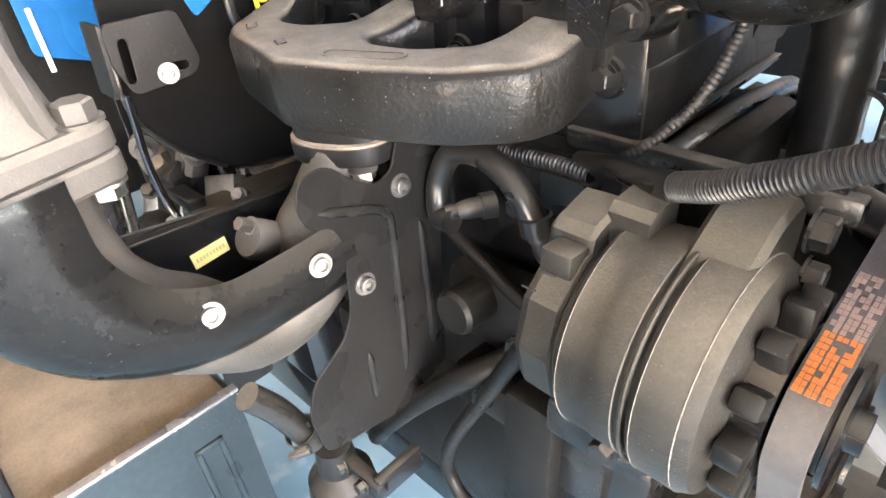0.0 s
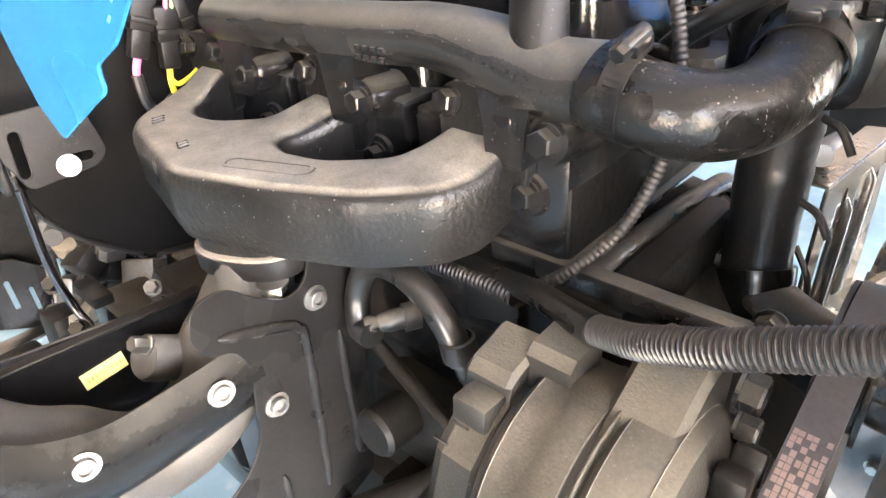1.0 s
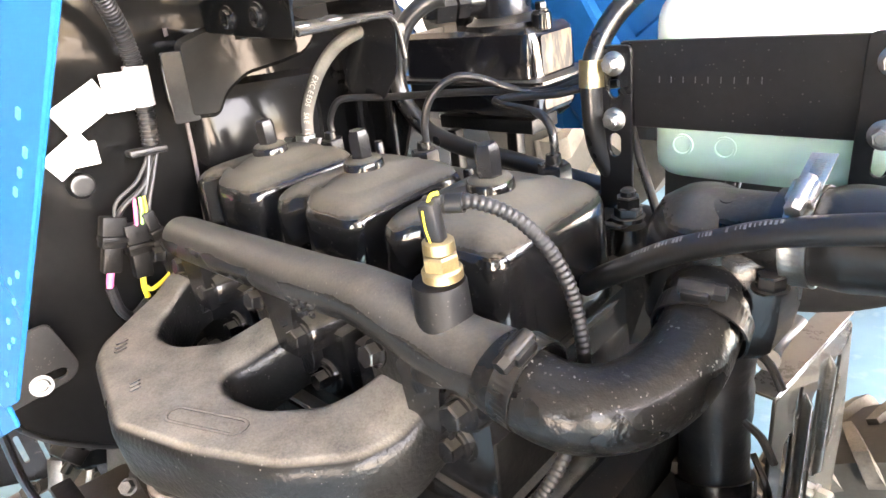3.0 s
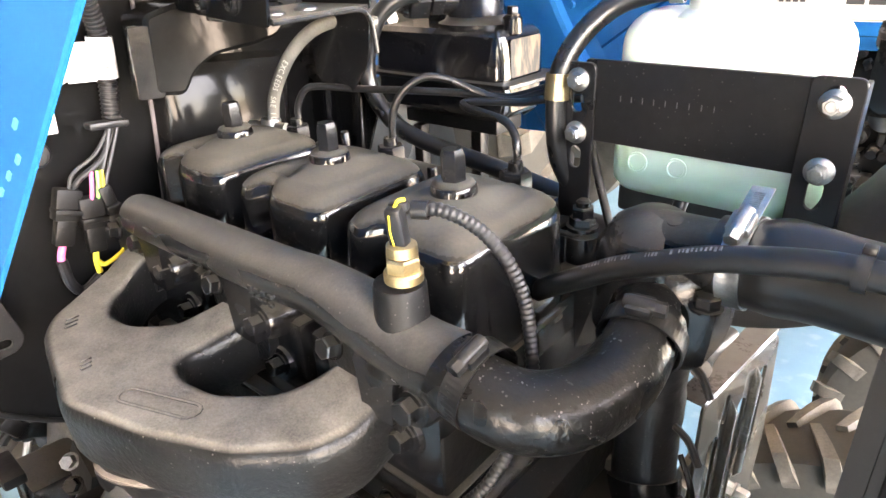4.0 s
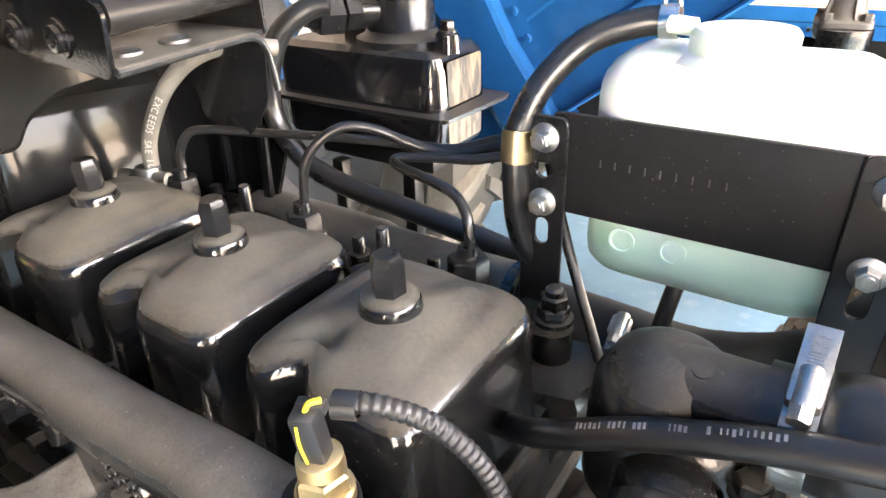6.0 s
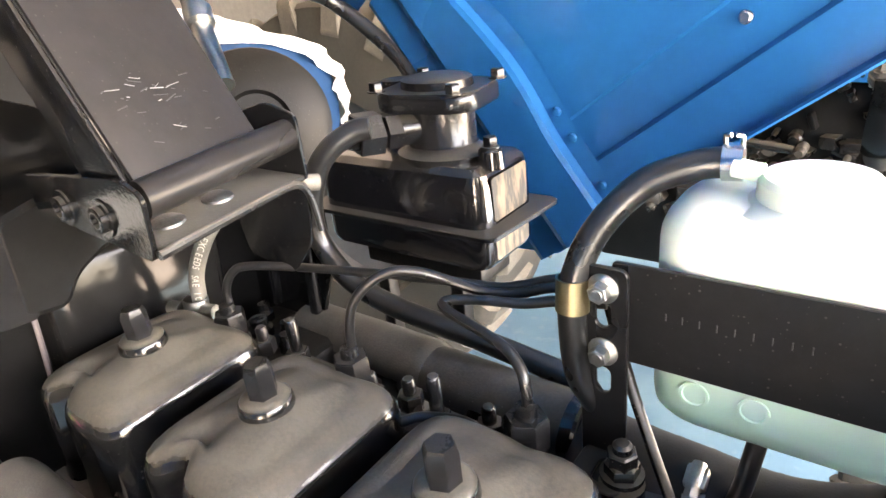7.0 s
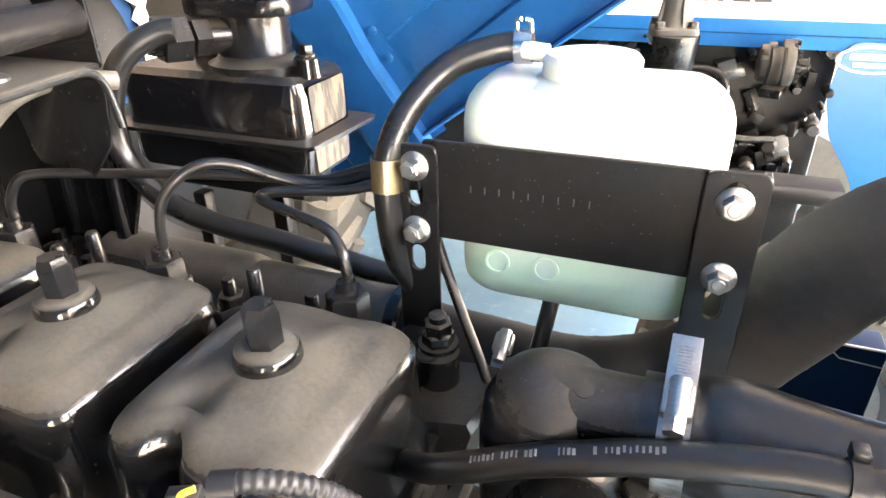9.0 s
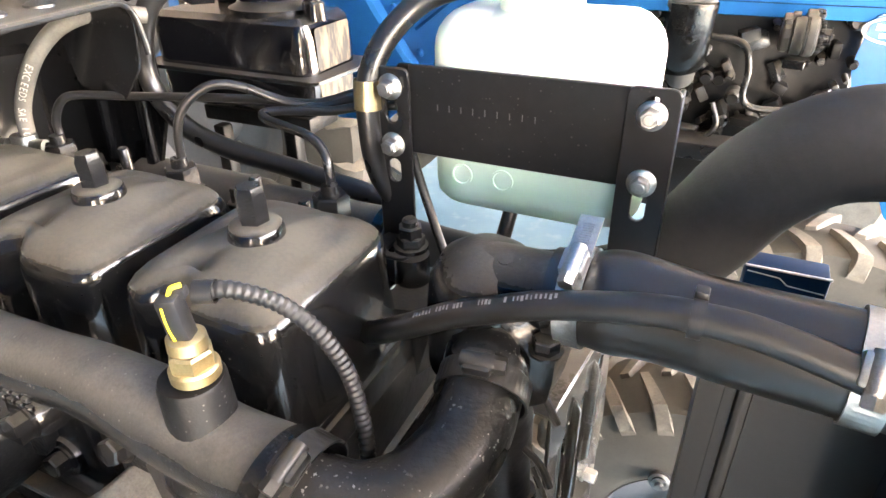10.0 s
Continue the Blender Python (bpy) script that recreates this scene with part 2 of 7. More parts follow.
# tyre body and wall; shade between the lugs is put into this darker colour
SHADED_TYRE = mat("shaded_tyre_body", (0.034, 0.032, 0.027), 0.75, scale=25, vary=0.4, bump=0.3, dust=0.6, dust_col=(0.085, 0.077, 0.058), dust_from=-0.6)
TAN = mat("dry_mud_on_steel", (0.18, 0.145, 0.105), 0.75, scale=60, vary=0.4, bump=0.4)
PINK = mat("pink_wire", (0.75, 0.12, 0.3), 0.5, scale=40, vary=0.05, bump=0)
YWIRE = mat("yellow_wire", (0.62, 0.47, 0.03), 0.5, scale=40, vary=0.05, bump=0)
GWIRE = mat("green_wire", (0.2, 0.55, 0.12), 0.5, scale=40, vary=0.05, bump=0)
CHIP = mat("pale_blue_chip", (0.03, 0.18, 0.44), 0.5, scale=40, vary=0.3, bump=0)
GREY = mat("grey_wire", (0.035, 0.035, 0.035), 0.5, scale=40, vary=0.1, bump=0)


def floor_material():
    m = bpy.data.materials.new("blue_painted_concrete")
    m.use_nodes = True
    n, l = m.node_tree.nodes, m.node_tree.links
    b = n["Principled BSDF"]
    tc = n.new("ShaderNodeTexCoord")
    a, c = n.new("ShaderNodeTexNoise"), n.new("ShaderNodeTexNoise")
    a.inputs["Scale"].default_value, a.inputs["Detail"].default_value = 2.5, 8
    c.inputs["Scale"].default_value, c.inputs["Detail"].default_value = 16.0, 9
    for t in (a, c):
        l.new(tc.outputs["Object"], t.inputs["Vector"])
    r1, r2 = n.new("ShaderNodeValToRGB"), n.new("ShaderNodeValToRGB")
    r1.color_ramp.elements[0].position, r1.color_ramp.elements[0].color = 0.35, (0.095, 0.205, 0.285, 1)
    r1.color_ramp.elements[1].position, r1.color_ramp.elements[1].color = 0.68, (0.165, 0.30, 0.365, 1)
    r2.color_ramp.elements[0].position, r2.color_ramp.elements[0].color = 0.56, (0, 0, 0, 1)
    r2.color_ramp.elements[1].position, r2.color_ramp.elements[1].color = 0.70, (1, 1, 1, 1)
    l.new(a.outputs["Fac"], r1.inputs[0])
    l.new(c.outputs["Fac"], r2.inputs[0])
    mx = n.new("ShaderNodeMix")
    mx.data_type = "RGBA"
    l.new(r2.outputs[0], mx.inputs[0])
    l.new(r1.outputs[0], mx.inputs[6])
    mx.inputs[7].default_value = (0.19, 0.29, 0.35, 1)
    l.new(mx.outputs[2], b.inputs["Base Color"])
    b.inputs["Roughness"].default_value = 0.42
    bp = n.new("ShaderNodeBump")
    bp.inputs["Strength"].default_value = 0.1
    l.new(c.outputs["Fac"], bp.inputs["Height"])
    l.new(bp.outputs["Normal"], b.inputs["Normal"])
    return m


FLOOR = floor_material()


def tank_material():
    """Milky polythene, pale above the coolant line and green below it."""
    m = bpy.data.materials.new("milky_polythene")
    m.use_nodes = True
    n, l = m.node_tree.nodes, m.node_tree.links
    b = n["Principled BSDF"]
    tc, sp = n.new("ShaderNodeTexCoord"), n.new("ShaderNodeSeparateXYZ")
    l.new(tc.outputs["Object"], sp.inputs[0])
    mr = n.new("ShaderNodeMapRange")
    mr.inputs["From Min"].default_value, mr.inputs["From Max"].default_value = 1.205, 1.255
    l.new(sp.outputs["Z"], mr.inputs["Value"])
    r = n.new("ShaderNodeValToRGB")
    r.color_ramp.elements[0].color = (0.36, 0.53, 0.44, 1)
    r.color_ramp.elements[1].color = (0.74, 0.77, 0.66, 1)
    l.new(mr.outputs[0], r.inputs[0])
    l.new(r.outputs[0], b.inputs["Base Color"])
    b.inputs["Roughness"].default_value = 0.38
    b.inputs["Subsurface Weight"].default_value = 0.6
    b.inputs["Subsurface Radius"].default_value = (0.02, 0.03, 0.02)
    return m


TANK = tank_material()


def mud_material():
    """Black paint under streaks of dried tan mud."""
    m = bpy.data.materials.new("streaked_mud")
    m.use_nodes = True
    n, l = m.node_tree.nodes, m.node_tree.links
    b = n["Principled BSDF"]
    tc, mp, t, r = n.new("ShaderNodeTexCoord"), n.new("ShaderNodeMapping"), n.new("ShaderNodeTexNoise"), n.new("ShaderNodeValToRGB")
    mp.inputs["Scale"].default_value = (60, 130, 32)
    t.inputs["Scale"].default_value, t.inputs["Detail"].default_value, t.inputs["Roughness"].default_value = 1.0, 6, 0.62
    l.new(tc.outputs["Object"], mp.inputs[0])
    l.new(mp.outputs[0], t.inputs["Vector"])
    l.new(t.outputs["Fac"], r.inputs[0])
    r.color_ramp.elements[0].position, r.color_ramp.elements[0].color = 0.43, (0.012, 0.012, 0.012, 1)
    r.color_ramp.elements[1].position, r.color_ramp.elements[1].color = 0.58, (0.105, 0.080, 0.052, 1)
    l.new(r.outputs[0], b.inputs["Base Color"])
    b.inputs["Roughness"].default_value = 0.6
    return m


MUD = mud_material()


# ---------------------------------------------------------------- mesh helpers
HOME = {}
# The engine's plan was drawn leaning 4.45 degrees about x; LEAN sets it upright. SET["m"] is the frame in use.
LEAN = Matrix.Translation((0, 0, 1.22)) @ Matrix.Rotation(radians(-4.447), 4, "X") @ Matrix.Translation((0, 0, -1.22))
SET = {"m": LEAN}


def V(*a):
    return Vector(a)


def shift(point):
    """Moves a body to its place without turning it."""
    p = Vector(point)
    return Matrix.Translation(SET["m"] @ p - p)


def thing(name, label, category, base=(0, 0, 0), group="", kind="", upright=None):
    e = new(name)
    e.empty_display_size = 0.02
    e.matrix_basis = (shift(upright) if upright else SET["m"]) @ Matrix.Translation(base)
    HOME[e.name] = Vector(base)
    return tagged(e, label, category, group, kind)


def finish(me, bm, material, angle=35):
    bmesh.ops.recalc_face_normals(bm, faces=bm.faces)
    bm.to_mesh(me)
    bm.free()
    me.materials.append(material)
    me.shade_smooth()
    me.set_sharp_from_angle(angle=radians(angle))
    return me


def hang(ob, parent):
    ob.parent = parent
    if parent.name in HOME:
        ob.matrix_parent_inverse = Matrix.Translation(-HOME[parent.name])
    return ob


def part(name, bm, material, parent, label="", angle=35):
    ob = new(name, finish(bpy.data.meshes.new(name), bm, material, angle))
    hang(ob, parent)
    return tagged(ob, label)


def solo(name, bm, material, label, category, group="", kind="", angle=35):
    ob = new(name, finish(bpy.data.meshes.new(name), bm, material, angle))
    ob.matrix_basis = SET["m"]
    return tagged(ob, label, category, group, kind)


def spline(pts, n=8):
    """A smooth line through the points."""
    P = [Vector(p) for p in pts]
    if len(P) < 3:
        return [P[0].lerp(P[-1], i / n) for i in range(n + 1)]
    P = [2 * P[0] - P[1]] + P + [2 * P[-1] - P[-2]]
    out = []
    for i in range(1, len(P) - 2):
        a, b, c, d = P[i - 1 : i + 3]
        for k in range(n):
            t = k / n
            out.append(0.5 * ((2 * b) + (c - a) * t + (2 * a - 5 * b + 4 * c - d) * t * t + (3 * b - a - 3 * c + d) * t ** 3))
    return out + [P[-2]]


def loft(bm, rings, cap=True, closed=True):
    """Skin over rings of equal length."""
    rows = [[bm.verts.new(p) for p in ring] for ring in rings]
    k = len(rows[0])
    for a, b in zip(rows, rows[1:]):
        for i in range(k if closed else k - 1):
            j = (i + 1) % k
            bm.faces.new((a[i], a[j], b[j], b[i]))
    if cap:
        bm.faces.new(rows[0])
        bm.faces.new(list(reversed(rows[-1])))
    return bm


def sweep(bm, line, radius, seg=16, cap=True, flat=1.0):
    """A tube along a line of points; radius a number or one per point."""
    L = [Vector(p) for p in line]
    rs = radius if isinstance(radius, (list, tuple)) else [radius] * len(L)
    up = None
    rings = []
    for i, p in enumerate(L):
        t = (L[min(i + 1, len(L) - 1)] - L[max(i - 1, 0)]).normalized()
        if up is None:
            up = t.orthogonal().normalized()
        up = (up - t * up.dot(t)).normalized()
        s = t.cross(up)
        rings.append([p + rs[i] * (math.cos(a) * up + flat * math.sin(a) * s) for a in (2 * math.pi * k / seg for k in range(seg))])
    return loft(bm, rings, cap)


def tube(pts, r, seg=16, n=8, bm=None):
    return sweep(bm or bmesh.new(), spline(pts, n), r, seg)


def ribbed(pts, r, pitch=0.0035, depth=0.13, seg=14, bm=None):
    """Corrugated conduit."""
    L = spline(pts, 24)
    step = pitch / 4
    acc = [0.0]
    for a, b in zip(L, L[1:]):
        acc.append(acc[-1] + (b - a).length)
    count = int(acc[-1] / step)
    out, rs, j = [], [], 0
    for i in range(count + 1):
        d = i * step
        while j < len(acc) - 2 and acc[j + 1] < d:
            j += 1
        f = (d - acc[j]) / max(1e-9, acc[j + 1] - acc[j])
        out.append(L[j].lerp(L[j + 1], min(1, f)))
        rs.append(r if i % 4 in (0, 1) else r * (1 - depth))
    return sweep(bm or bmesh.new(), out, rs, seg)


def lathe(bm, profile, m, seg=24):
    """Turned body: profile of (radius, height) about the z axis of m; radius 0 closes it."""
    rows = []
    for r, h in profile:
        if r < 1e-6:
            rows.append([bm.verts.new(m @ V(0, 0, h))])
        else:
            rows.append([bm.verts.new(m @ V(r * math.cos(2 * math.pi * k / seg), r * math.sin(2 * math.pi * k / seg), h)) for k in range(seg)])
    for a, b in zip(rows, rows[1:]):
        for i in range(seg):
            j = (i + 1) % seg
            if len(a) == 1 and len(b) == 1:
                continue
            if len(a) == 1:
                bm.faces.new((a[0], b[j], b[i]))
            elif len(b) == 1:
                bm.faces.new((a[i], a[j], b[0]))
            else:
                bm.faces.new((a[i], a[j], b[j], b[i]))
    return bm


def axis(at, way, spin=0.0):
    q = Vector(way).to_track_quat("Z", "Y" if abs(Vector(way).normalized().y) < 0.9 else "X")
    return Matrix.Translation(at) @ q.to_matrix().to_4x4() @ Matrix.Rotation(radians(spin), 4, "Z")


def rbox(bm, at, size, bevel=0.003, m=None, seg=2):
    """A box with rounded edges, centred at a point."""
    M = (m or Matrix()) @ Matrix.Translation(at) @ Matrix.Diagonal((*size, 1))
    vs = bmesh.ops.create_cube(bm, size=1.0, matrix=M)["verts"]
    if bevel > 0:
        es = list({e for v in vs for e in v.link_edges})
        bmesh.ops.bevel(bm, geom=es, offset=bevel, segments=seg, affect="EDGES", profile=0.5)
    return bm


def prism(bm, m, radius, height, sides=6, chamfer=0.12):
    rings = []
    for f, h in ((1.0, 0.0), (1.0, height * (1 - chamfer)), (1 - chamfer, height)):
        rings.append([m @ V(radius * f * math.cos(2 * math.pi * k / sides), radius * f * math.sin(2 * math.pi * k / sides), h) for k in range(sides)])
    return loft(bm, rings)


def rounded(poly, r, n=5):
    """Rounds the corners of a flat outline."""
    P = [Vector(p) for p in poly]
    out = []
    for i, p in enumerate(P):
        a, b = P[i - 1] - p, P[(i + 1) % len(P)] - p
        d = min(r, a.length * 0.45, b.length * 0.45)
        s, e = p + a.normalized() * d, p + b.normalized() * d
        for k in range(n + 1):
            t = k / n
            out.append((1 - t) ** 2 * s + 2 * t * (1 - t) * p + t * t * e)
    return out


def inset(poly, d):
    """Moves a flat outline inwards by d (counter-clockwise), outwards for a negative d."""
    out = []
    k = len(poly)
    for i, p in enumerate(poly):
        t = (poly[(i + 1) % k] - poly[i - 1])
        if t.length < 1e-9:
            out.append(p.copy())
            continue
        nrm = Vector((-t.y, t.x)).normalized()
        out.append(p + nrm * d)
    return out


def ccw(poly):
    area = sum(a.x * b.y - b.x * a.y for a, b in zip(poly, poly[1:] + poly[:1]))
    return poly if area > 0 else list(reversed(poly))


def slab(bm, outline, holes, profile, m=None):
    """A plate from a flat outline with holes; profile: rows of (inset, height) from its bottom to its top."""
    M = m or Matrix()
    loops = [ccw([Vector(p) for p in outline])] + [list(reversed(ccw([Vector(p) for p in h]))) for h in holes]
    ends = ([], [])
    for lp in loops:
        rows = []
        for d, h in profile:
            rows.append([bm.verts.new(M @ V(p.x, p.y, h)) for p in inset(lp, d)])
        k = len(lp)
        for a, b in zip(rows, rows[1:]):
            for i in range(k):
                j = (i + 1) % k
                bm.faces.new((a[i], a[j], b[j], b[i]))
        for end, row in ((0, rows[0]), (1, rows[-1])):
            for i in range(k):
                e = bm.edges.get((row[i], row[(i + 1) % k])) or bm.edges.new((row[i], row[(i + 1) % k]))
                ends[end].append(e)
    for es in ends:
        bmesh.ops.triangle_fill(bm, use_beauty=True, use_dissolve=False, edges=es)
    return bm


def plate(bm, outline, thick, m, holes=(), r=0.004, edge=0.0006):
    o = rounded(outline, r) if r > 0 else [Vector(p) for p in outline]
    return slab(bm, o, [h for h in holes], ((edge, 0), (0, edge), (0, thick - edge), (edge, thick)), m)


def slot(cx, cy, w, h, n=6):
    """A slot outline with round ends, h long (upright) if h > w."""
    r = min(w, h) / 2
    pts = []
    if h >= w:
        for k in range(n + 1):
            a = math.pi * k / n
            pts.append(V(cx + r * math.cos(a), cy + h / 2 - r + r * math.sin(a)).to_2d())
        for k in range(n + 1):
            a = math.pi + math.pi * k / n
            pts.append(V(cx + r * math.cos(a), cy - h / 2 + r + r * math.sin(a)).to_2d())
    else:
        for k in range(n + 1):
            a = -math.pi / 2 + math.pi * k / n
            pts.append(V(cx + w / 2 - r + r * math.cos(a), cy + r * math.sin(a)).to_2d())
        for k in range(n + 1):
            a = math.pi / 2 + math.pi * k / n
            pts.append(V(cx - w / 2 + r + r * math.cos(a), cy + r * math.sin(a)).to_2d())
    return pts


# frames of reference for flat plates: (u, v) of the outline and the thickness direction
def facing_x(x):      # u = y, v = z, thickness towards +x
    return Matrix(((0, 0, 1, x), (1, 0, 0, 0), (0, 1, 0, 0), (0, 0, 0, 1)))


def facing_y(y):      # u = x, v = z, thickness towards -y
    return Matrix(((1, 0, 0, 0), (0, 0, -1, y), (0, 1, 0, 0), (0, 0, 0, 1)))


BOLT_MESH = {}


def bolt(parent, at, way, size=0.007, material=None, style="flange", spin=0.0, name="bolt", length=0.006):
    """A hexagon head bolt; size is the radius of the hexagon."""
    material = material or ZINC
    key = (style, material.name, round(size, 4), round(length, 4))
    if key not in BOLT_MESH:
        bm = bmesh.new()
        if style == "flange":
            lathe(bm, ((0, 0), (size * 1.5, 0), (size * 1.5, size * 0.18), (size * 1.05, size * 0.45), (0, size * 0.45)), Matrix(), 20)
            prism(bm, Matrix.Translation((0, 0, size * 0.35)), size, length)
            lathe(bm, ((size * 0.62, length + size * 0.34), (size * 0.5, length + size * 0.42), (0, length + size * 0.40)), Matrix(), 16)
        elif style == "socket":
            lathe(bm, ((0, 0), (size * 1.45, 0), (size * 1.45, size * 0.2), (size, size * 0.2), (size, length), (size * 0.9, length * 1.08),
                       (size * 0.6, length * 1.08), (size * 0.55, length * 0.5), (0, length * 0.5)), Matrix(), 24)
        else:
            lathe(bm, ((0, 0), (size * 1.25, 0), (size * 1.25, size * 0.2), (0, size * 0.2)), Matrix(), 20)
            prism(bm, Matrix.Translation((0, 0, size * 0.15)), size, length)
        BOLT_MESH[key] = finish(bpy.data.meshes.new("bolt"), bm, material)
    ob = new(name, BOLT_MESH[key])
    ob.matrix_basis = axis(at, way, spin)
    return hang(ob, parent)


def band(bm, at, way, r, width, thick=0.0012, seg=32):
    """A flat ring round a hose."""
    return lathe(bm, ((r, -width / 2), (r + thick, -width / 2), (r + thick, width / 2), (r, width / 2), (r, -width / 2)), axis(at, way), seg)


def hose_clamp(parent, at, way, r, screw, width=0.011, material=None, label="worm-drive steel clamp", tail=0.0):
    """Worm-drive clamp: notched band, screw housing on the side given and its screw."""
    w = Vector(way).normalized()
    material = material or ZINC
    s = Vector(screw)
    s = (s - w * s.dot(w)).normalized()
    M = Matrix((w.cross(s), w, s)).transposed().to_4x4()
    M.translation = Vector(at) + s * (r + 0.0045)
    bm, rings = bmesh.new(), []
    for k in range(144):
        d = Matrix.Rotation(2 * math.pi * k / 144, 4, w) @ s
        notch = 0.0005 if k % 3 == 0 and 12 < k < 132 else 0.0
        rings.append([Vector(at) + d * rr + w * (width * f) for rr, f in ((r, -0.5), (r + 0.0013, -0.5), (r + 0.0013, -0.32), (r + 0.0013 - notch, -0.28),
                                                                        (r + 0.0013 - notch, 0.28), (r + 0.0013, 0.32), (r + 0.0013, 0.5), (r, 0.5))])
    loft(bm, rings + [rings[0]], cap=False)
    c = part("clamp", bm, material, parent, label)
    bm = bmesh.new()
    rbox(bm, (0, 0, 0), (0.015, width * 1.02, 0.0075), 0.002, M)
    lathe(bm, ((0.0042, -0.009), (0.0046, -0.007), (0.0046, 0.007), (0.0042, 0.009)), M @ Matrix.Translation((0, 0, 0.0015)) @ Matrix.Rotation(radians(90), 4, "Y"), 14)
    part("screw_housing", bm, material, c)
    bm = bmesh.new()
    prism(bm, M @ Matrix.Translation((0.008, 0, 0.0012)) @ Matrix.Rotation(radians(90), 4, "Y"), 0.0046, 0.0065)
    part("screw", bm, material, c)
    if tail:
        bm = bmesh.new()
        rbox(bm, (-0.5 * tail - 0.004, 0, -0.0022), (tail, width, 0.0010), 0.0003, M)
        for i in range(12):
            rbox(bm, (-0.010 - 0.0015 * i, 0, -0.0016), (0.0007, width * 0.45, 0.0006), 0, M)
        part("band_tail", bm, material, c)
    return c


# ---------------------------------------------------------------- ground
bm = bmesh.new()
bmesh.ops.create_grid(bm, x_segments=40, y_segments=40, size=60)
SET["m"] = Matrix()
solo("ground", bm, YARD, "pale concrete yard in the sun", "ground", kind="structure")
SET["m"] = LEAN


# ---------------------------------------------------------------- engine block and heads
def engine():
    e = thing("engine_block", "black painted three-cylinder diesel engine block", "engine", (0, 0, 0.55), upright=(0, -0.02, 1.08))
    bm = bmesh.new()
    rbox(bm, (0.01, 0.0, 0.80), (0.47, 0.19, 0.42), 0.012)
    rbox(bm, (0.01, 0.0, 0.60), (0.44, 0.24, 0.20), 0.015)
    part("crankcase", bm, SOOT, e)
    for x in (-0.139, -0.001, 0.135):
        part("cylinder_head", rbox(bmesh.new(), (x, 0.0, 1.06), (0.126, 0.176, 0.095), 0.006), BLACK, e)
    # tappet side cover with its long lip and small bolts
    bm = bmesh.new()
    plate(bm, ((-0.2, 0.90), (0.175, 0.90), (0.175, 0.992), (-0.2, 0.992)), 0.012, facing_y(-0.095), r=0.006)
    part("side_cover", bm, BLACK, e)
    part("head_ledge", rbox(bmesh.new(), (0.0, -0.100, 1.036), (0.30, 0.012, 0.006), 0.002), PIPE, e)
    part("rail", rbox(bmesh.new(), (0.238, -0.086, 1.018), (0.195, 0.014, 0.017), 0.003), PIPE, e, "dusty flat rail along the block")
    for p in ((0.150, -0.094, 0.996), (0.201, -0.094, 0.993), (0.318, -0.080, 1.027)):
        bolt(e, p, (0, -1, 0.2), 0.0075, BLACK, "hex", length=0.008)
    # sloping front timing housing with a glossy ridge along its upper edge
    bm = bmesh.new()
    loft(bm, [[V(x, -0.080 + i, z), V(x, 0.012, z + 0.012 - i), V(x, y - i, z), V(x, y, 0.75), V(x, -0.080, 0.75)] for x, z, i, y in ((0.190, 1.000, 0.004, 0.138), (0.222, 0.994, 0.004, 0.138), (0.250, 0.962, 0.008, 0.105), (0.300, 0.915, 0.010, 0.100), (0.345, 0.890, 0.014, 0.100))])
    part("timing_cover", bm, SOOT, e)
    bm = bmesh.new()
    sweep(bm, spline(((0.209, -0.080, 1.008), (0.211, -0.03, 1.012), (0.213, 0.03, 1.011), (0.216, 0.085, 1.008), (0.219, 0.128, 1.003), (0.224, 0.138, 0.992)), 8), 0.0085, 14)
    part("cover_lip", bm, RIDGE, e, "glossy rounded edge of the front housing")
    part("front_wall", rbox(bmesh.new(), (0.191, 0.026, 1.045), (0.016, 0.224, 0.062), 0.003), SOOT, e)
    part("deck_edge", rbox(bmesh.new(), (0.199, 0.026, 1.0245), (0.012, 0.226, 0.004), 0.001), PIPE, e, "thin dusty deck edge")
    bm = bmesh.new()
    loft(bm, [[V(0.222, 0.03, 0.99), V(0.252, 0.062, 0.975), V(0.222, 0.098, 0.992)], [V(0.222, 0.03, 0.94), V(0.262, 0.062, 0.925), V(0.222, 0.098, 0.94)]])
    part("housing_web", bm, DUSTY, e, "dusty cast web")
    # bosses under the coolant rail with their hexagon heads
    for at, s in (((0.192, -0.100, 1.111), 0.0085), ((0.170, -0.088, 1.067), 0.0085), ((-0.105, -0.098, 1.108), 0.0075), ((0.035, -0.098, 1.108), 0.008),
                  ((-0.10, -0.088, 1.066), 0.0075), ((0.035, -0.088, 1.064), 0.0075)):
        bm = bmesh.new()
        lathe(bm, ((0.017, -0.03), (0.0155, 0.0), (0.0135, 0.004), (0, 0.004)), axis(at, (0, -1, 0.1)), 20)
        part("boss", bm, BLACK, e)
        bolt(e, Vector(at) + V(0, -0.004, 0), (0, -1, 0.1), s, BLACK, "hex", length=0.009)
    return e


engine()


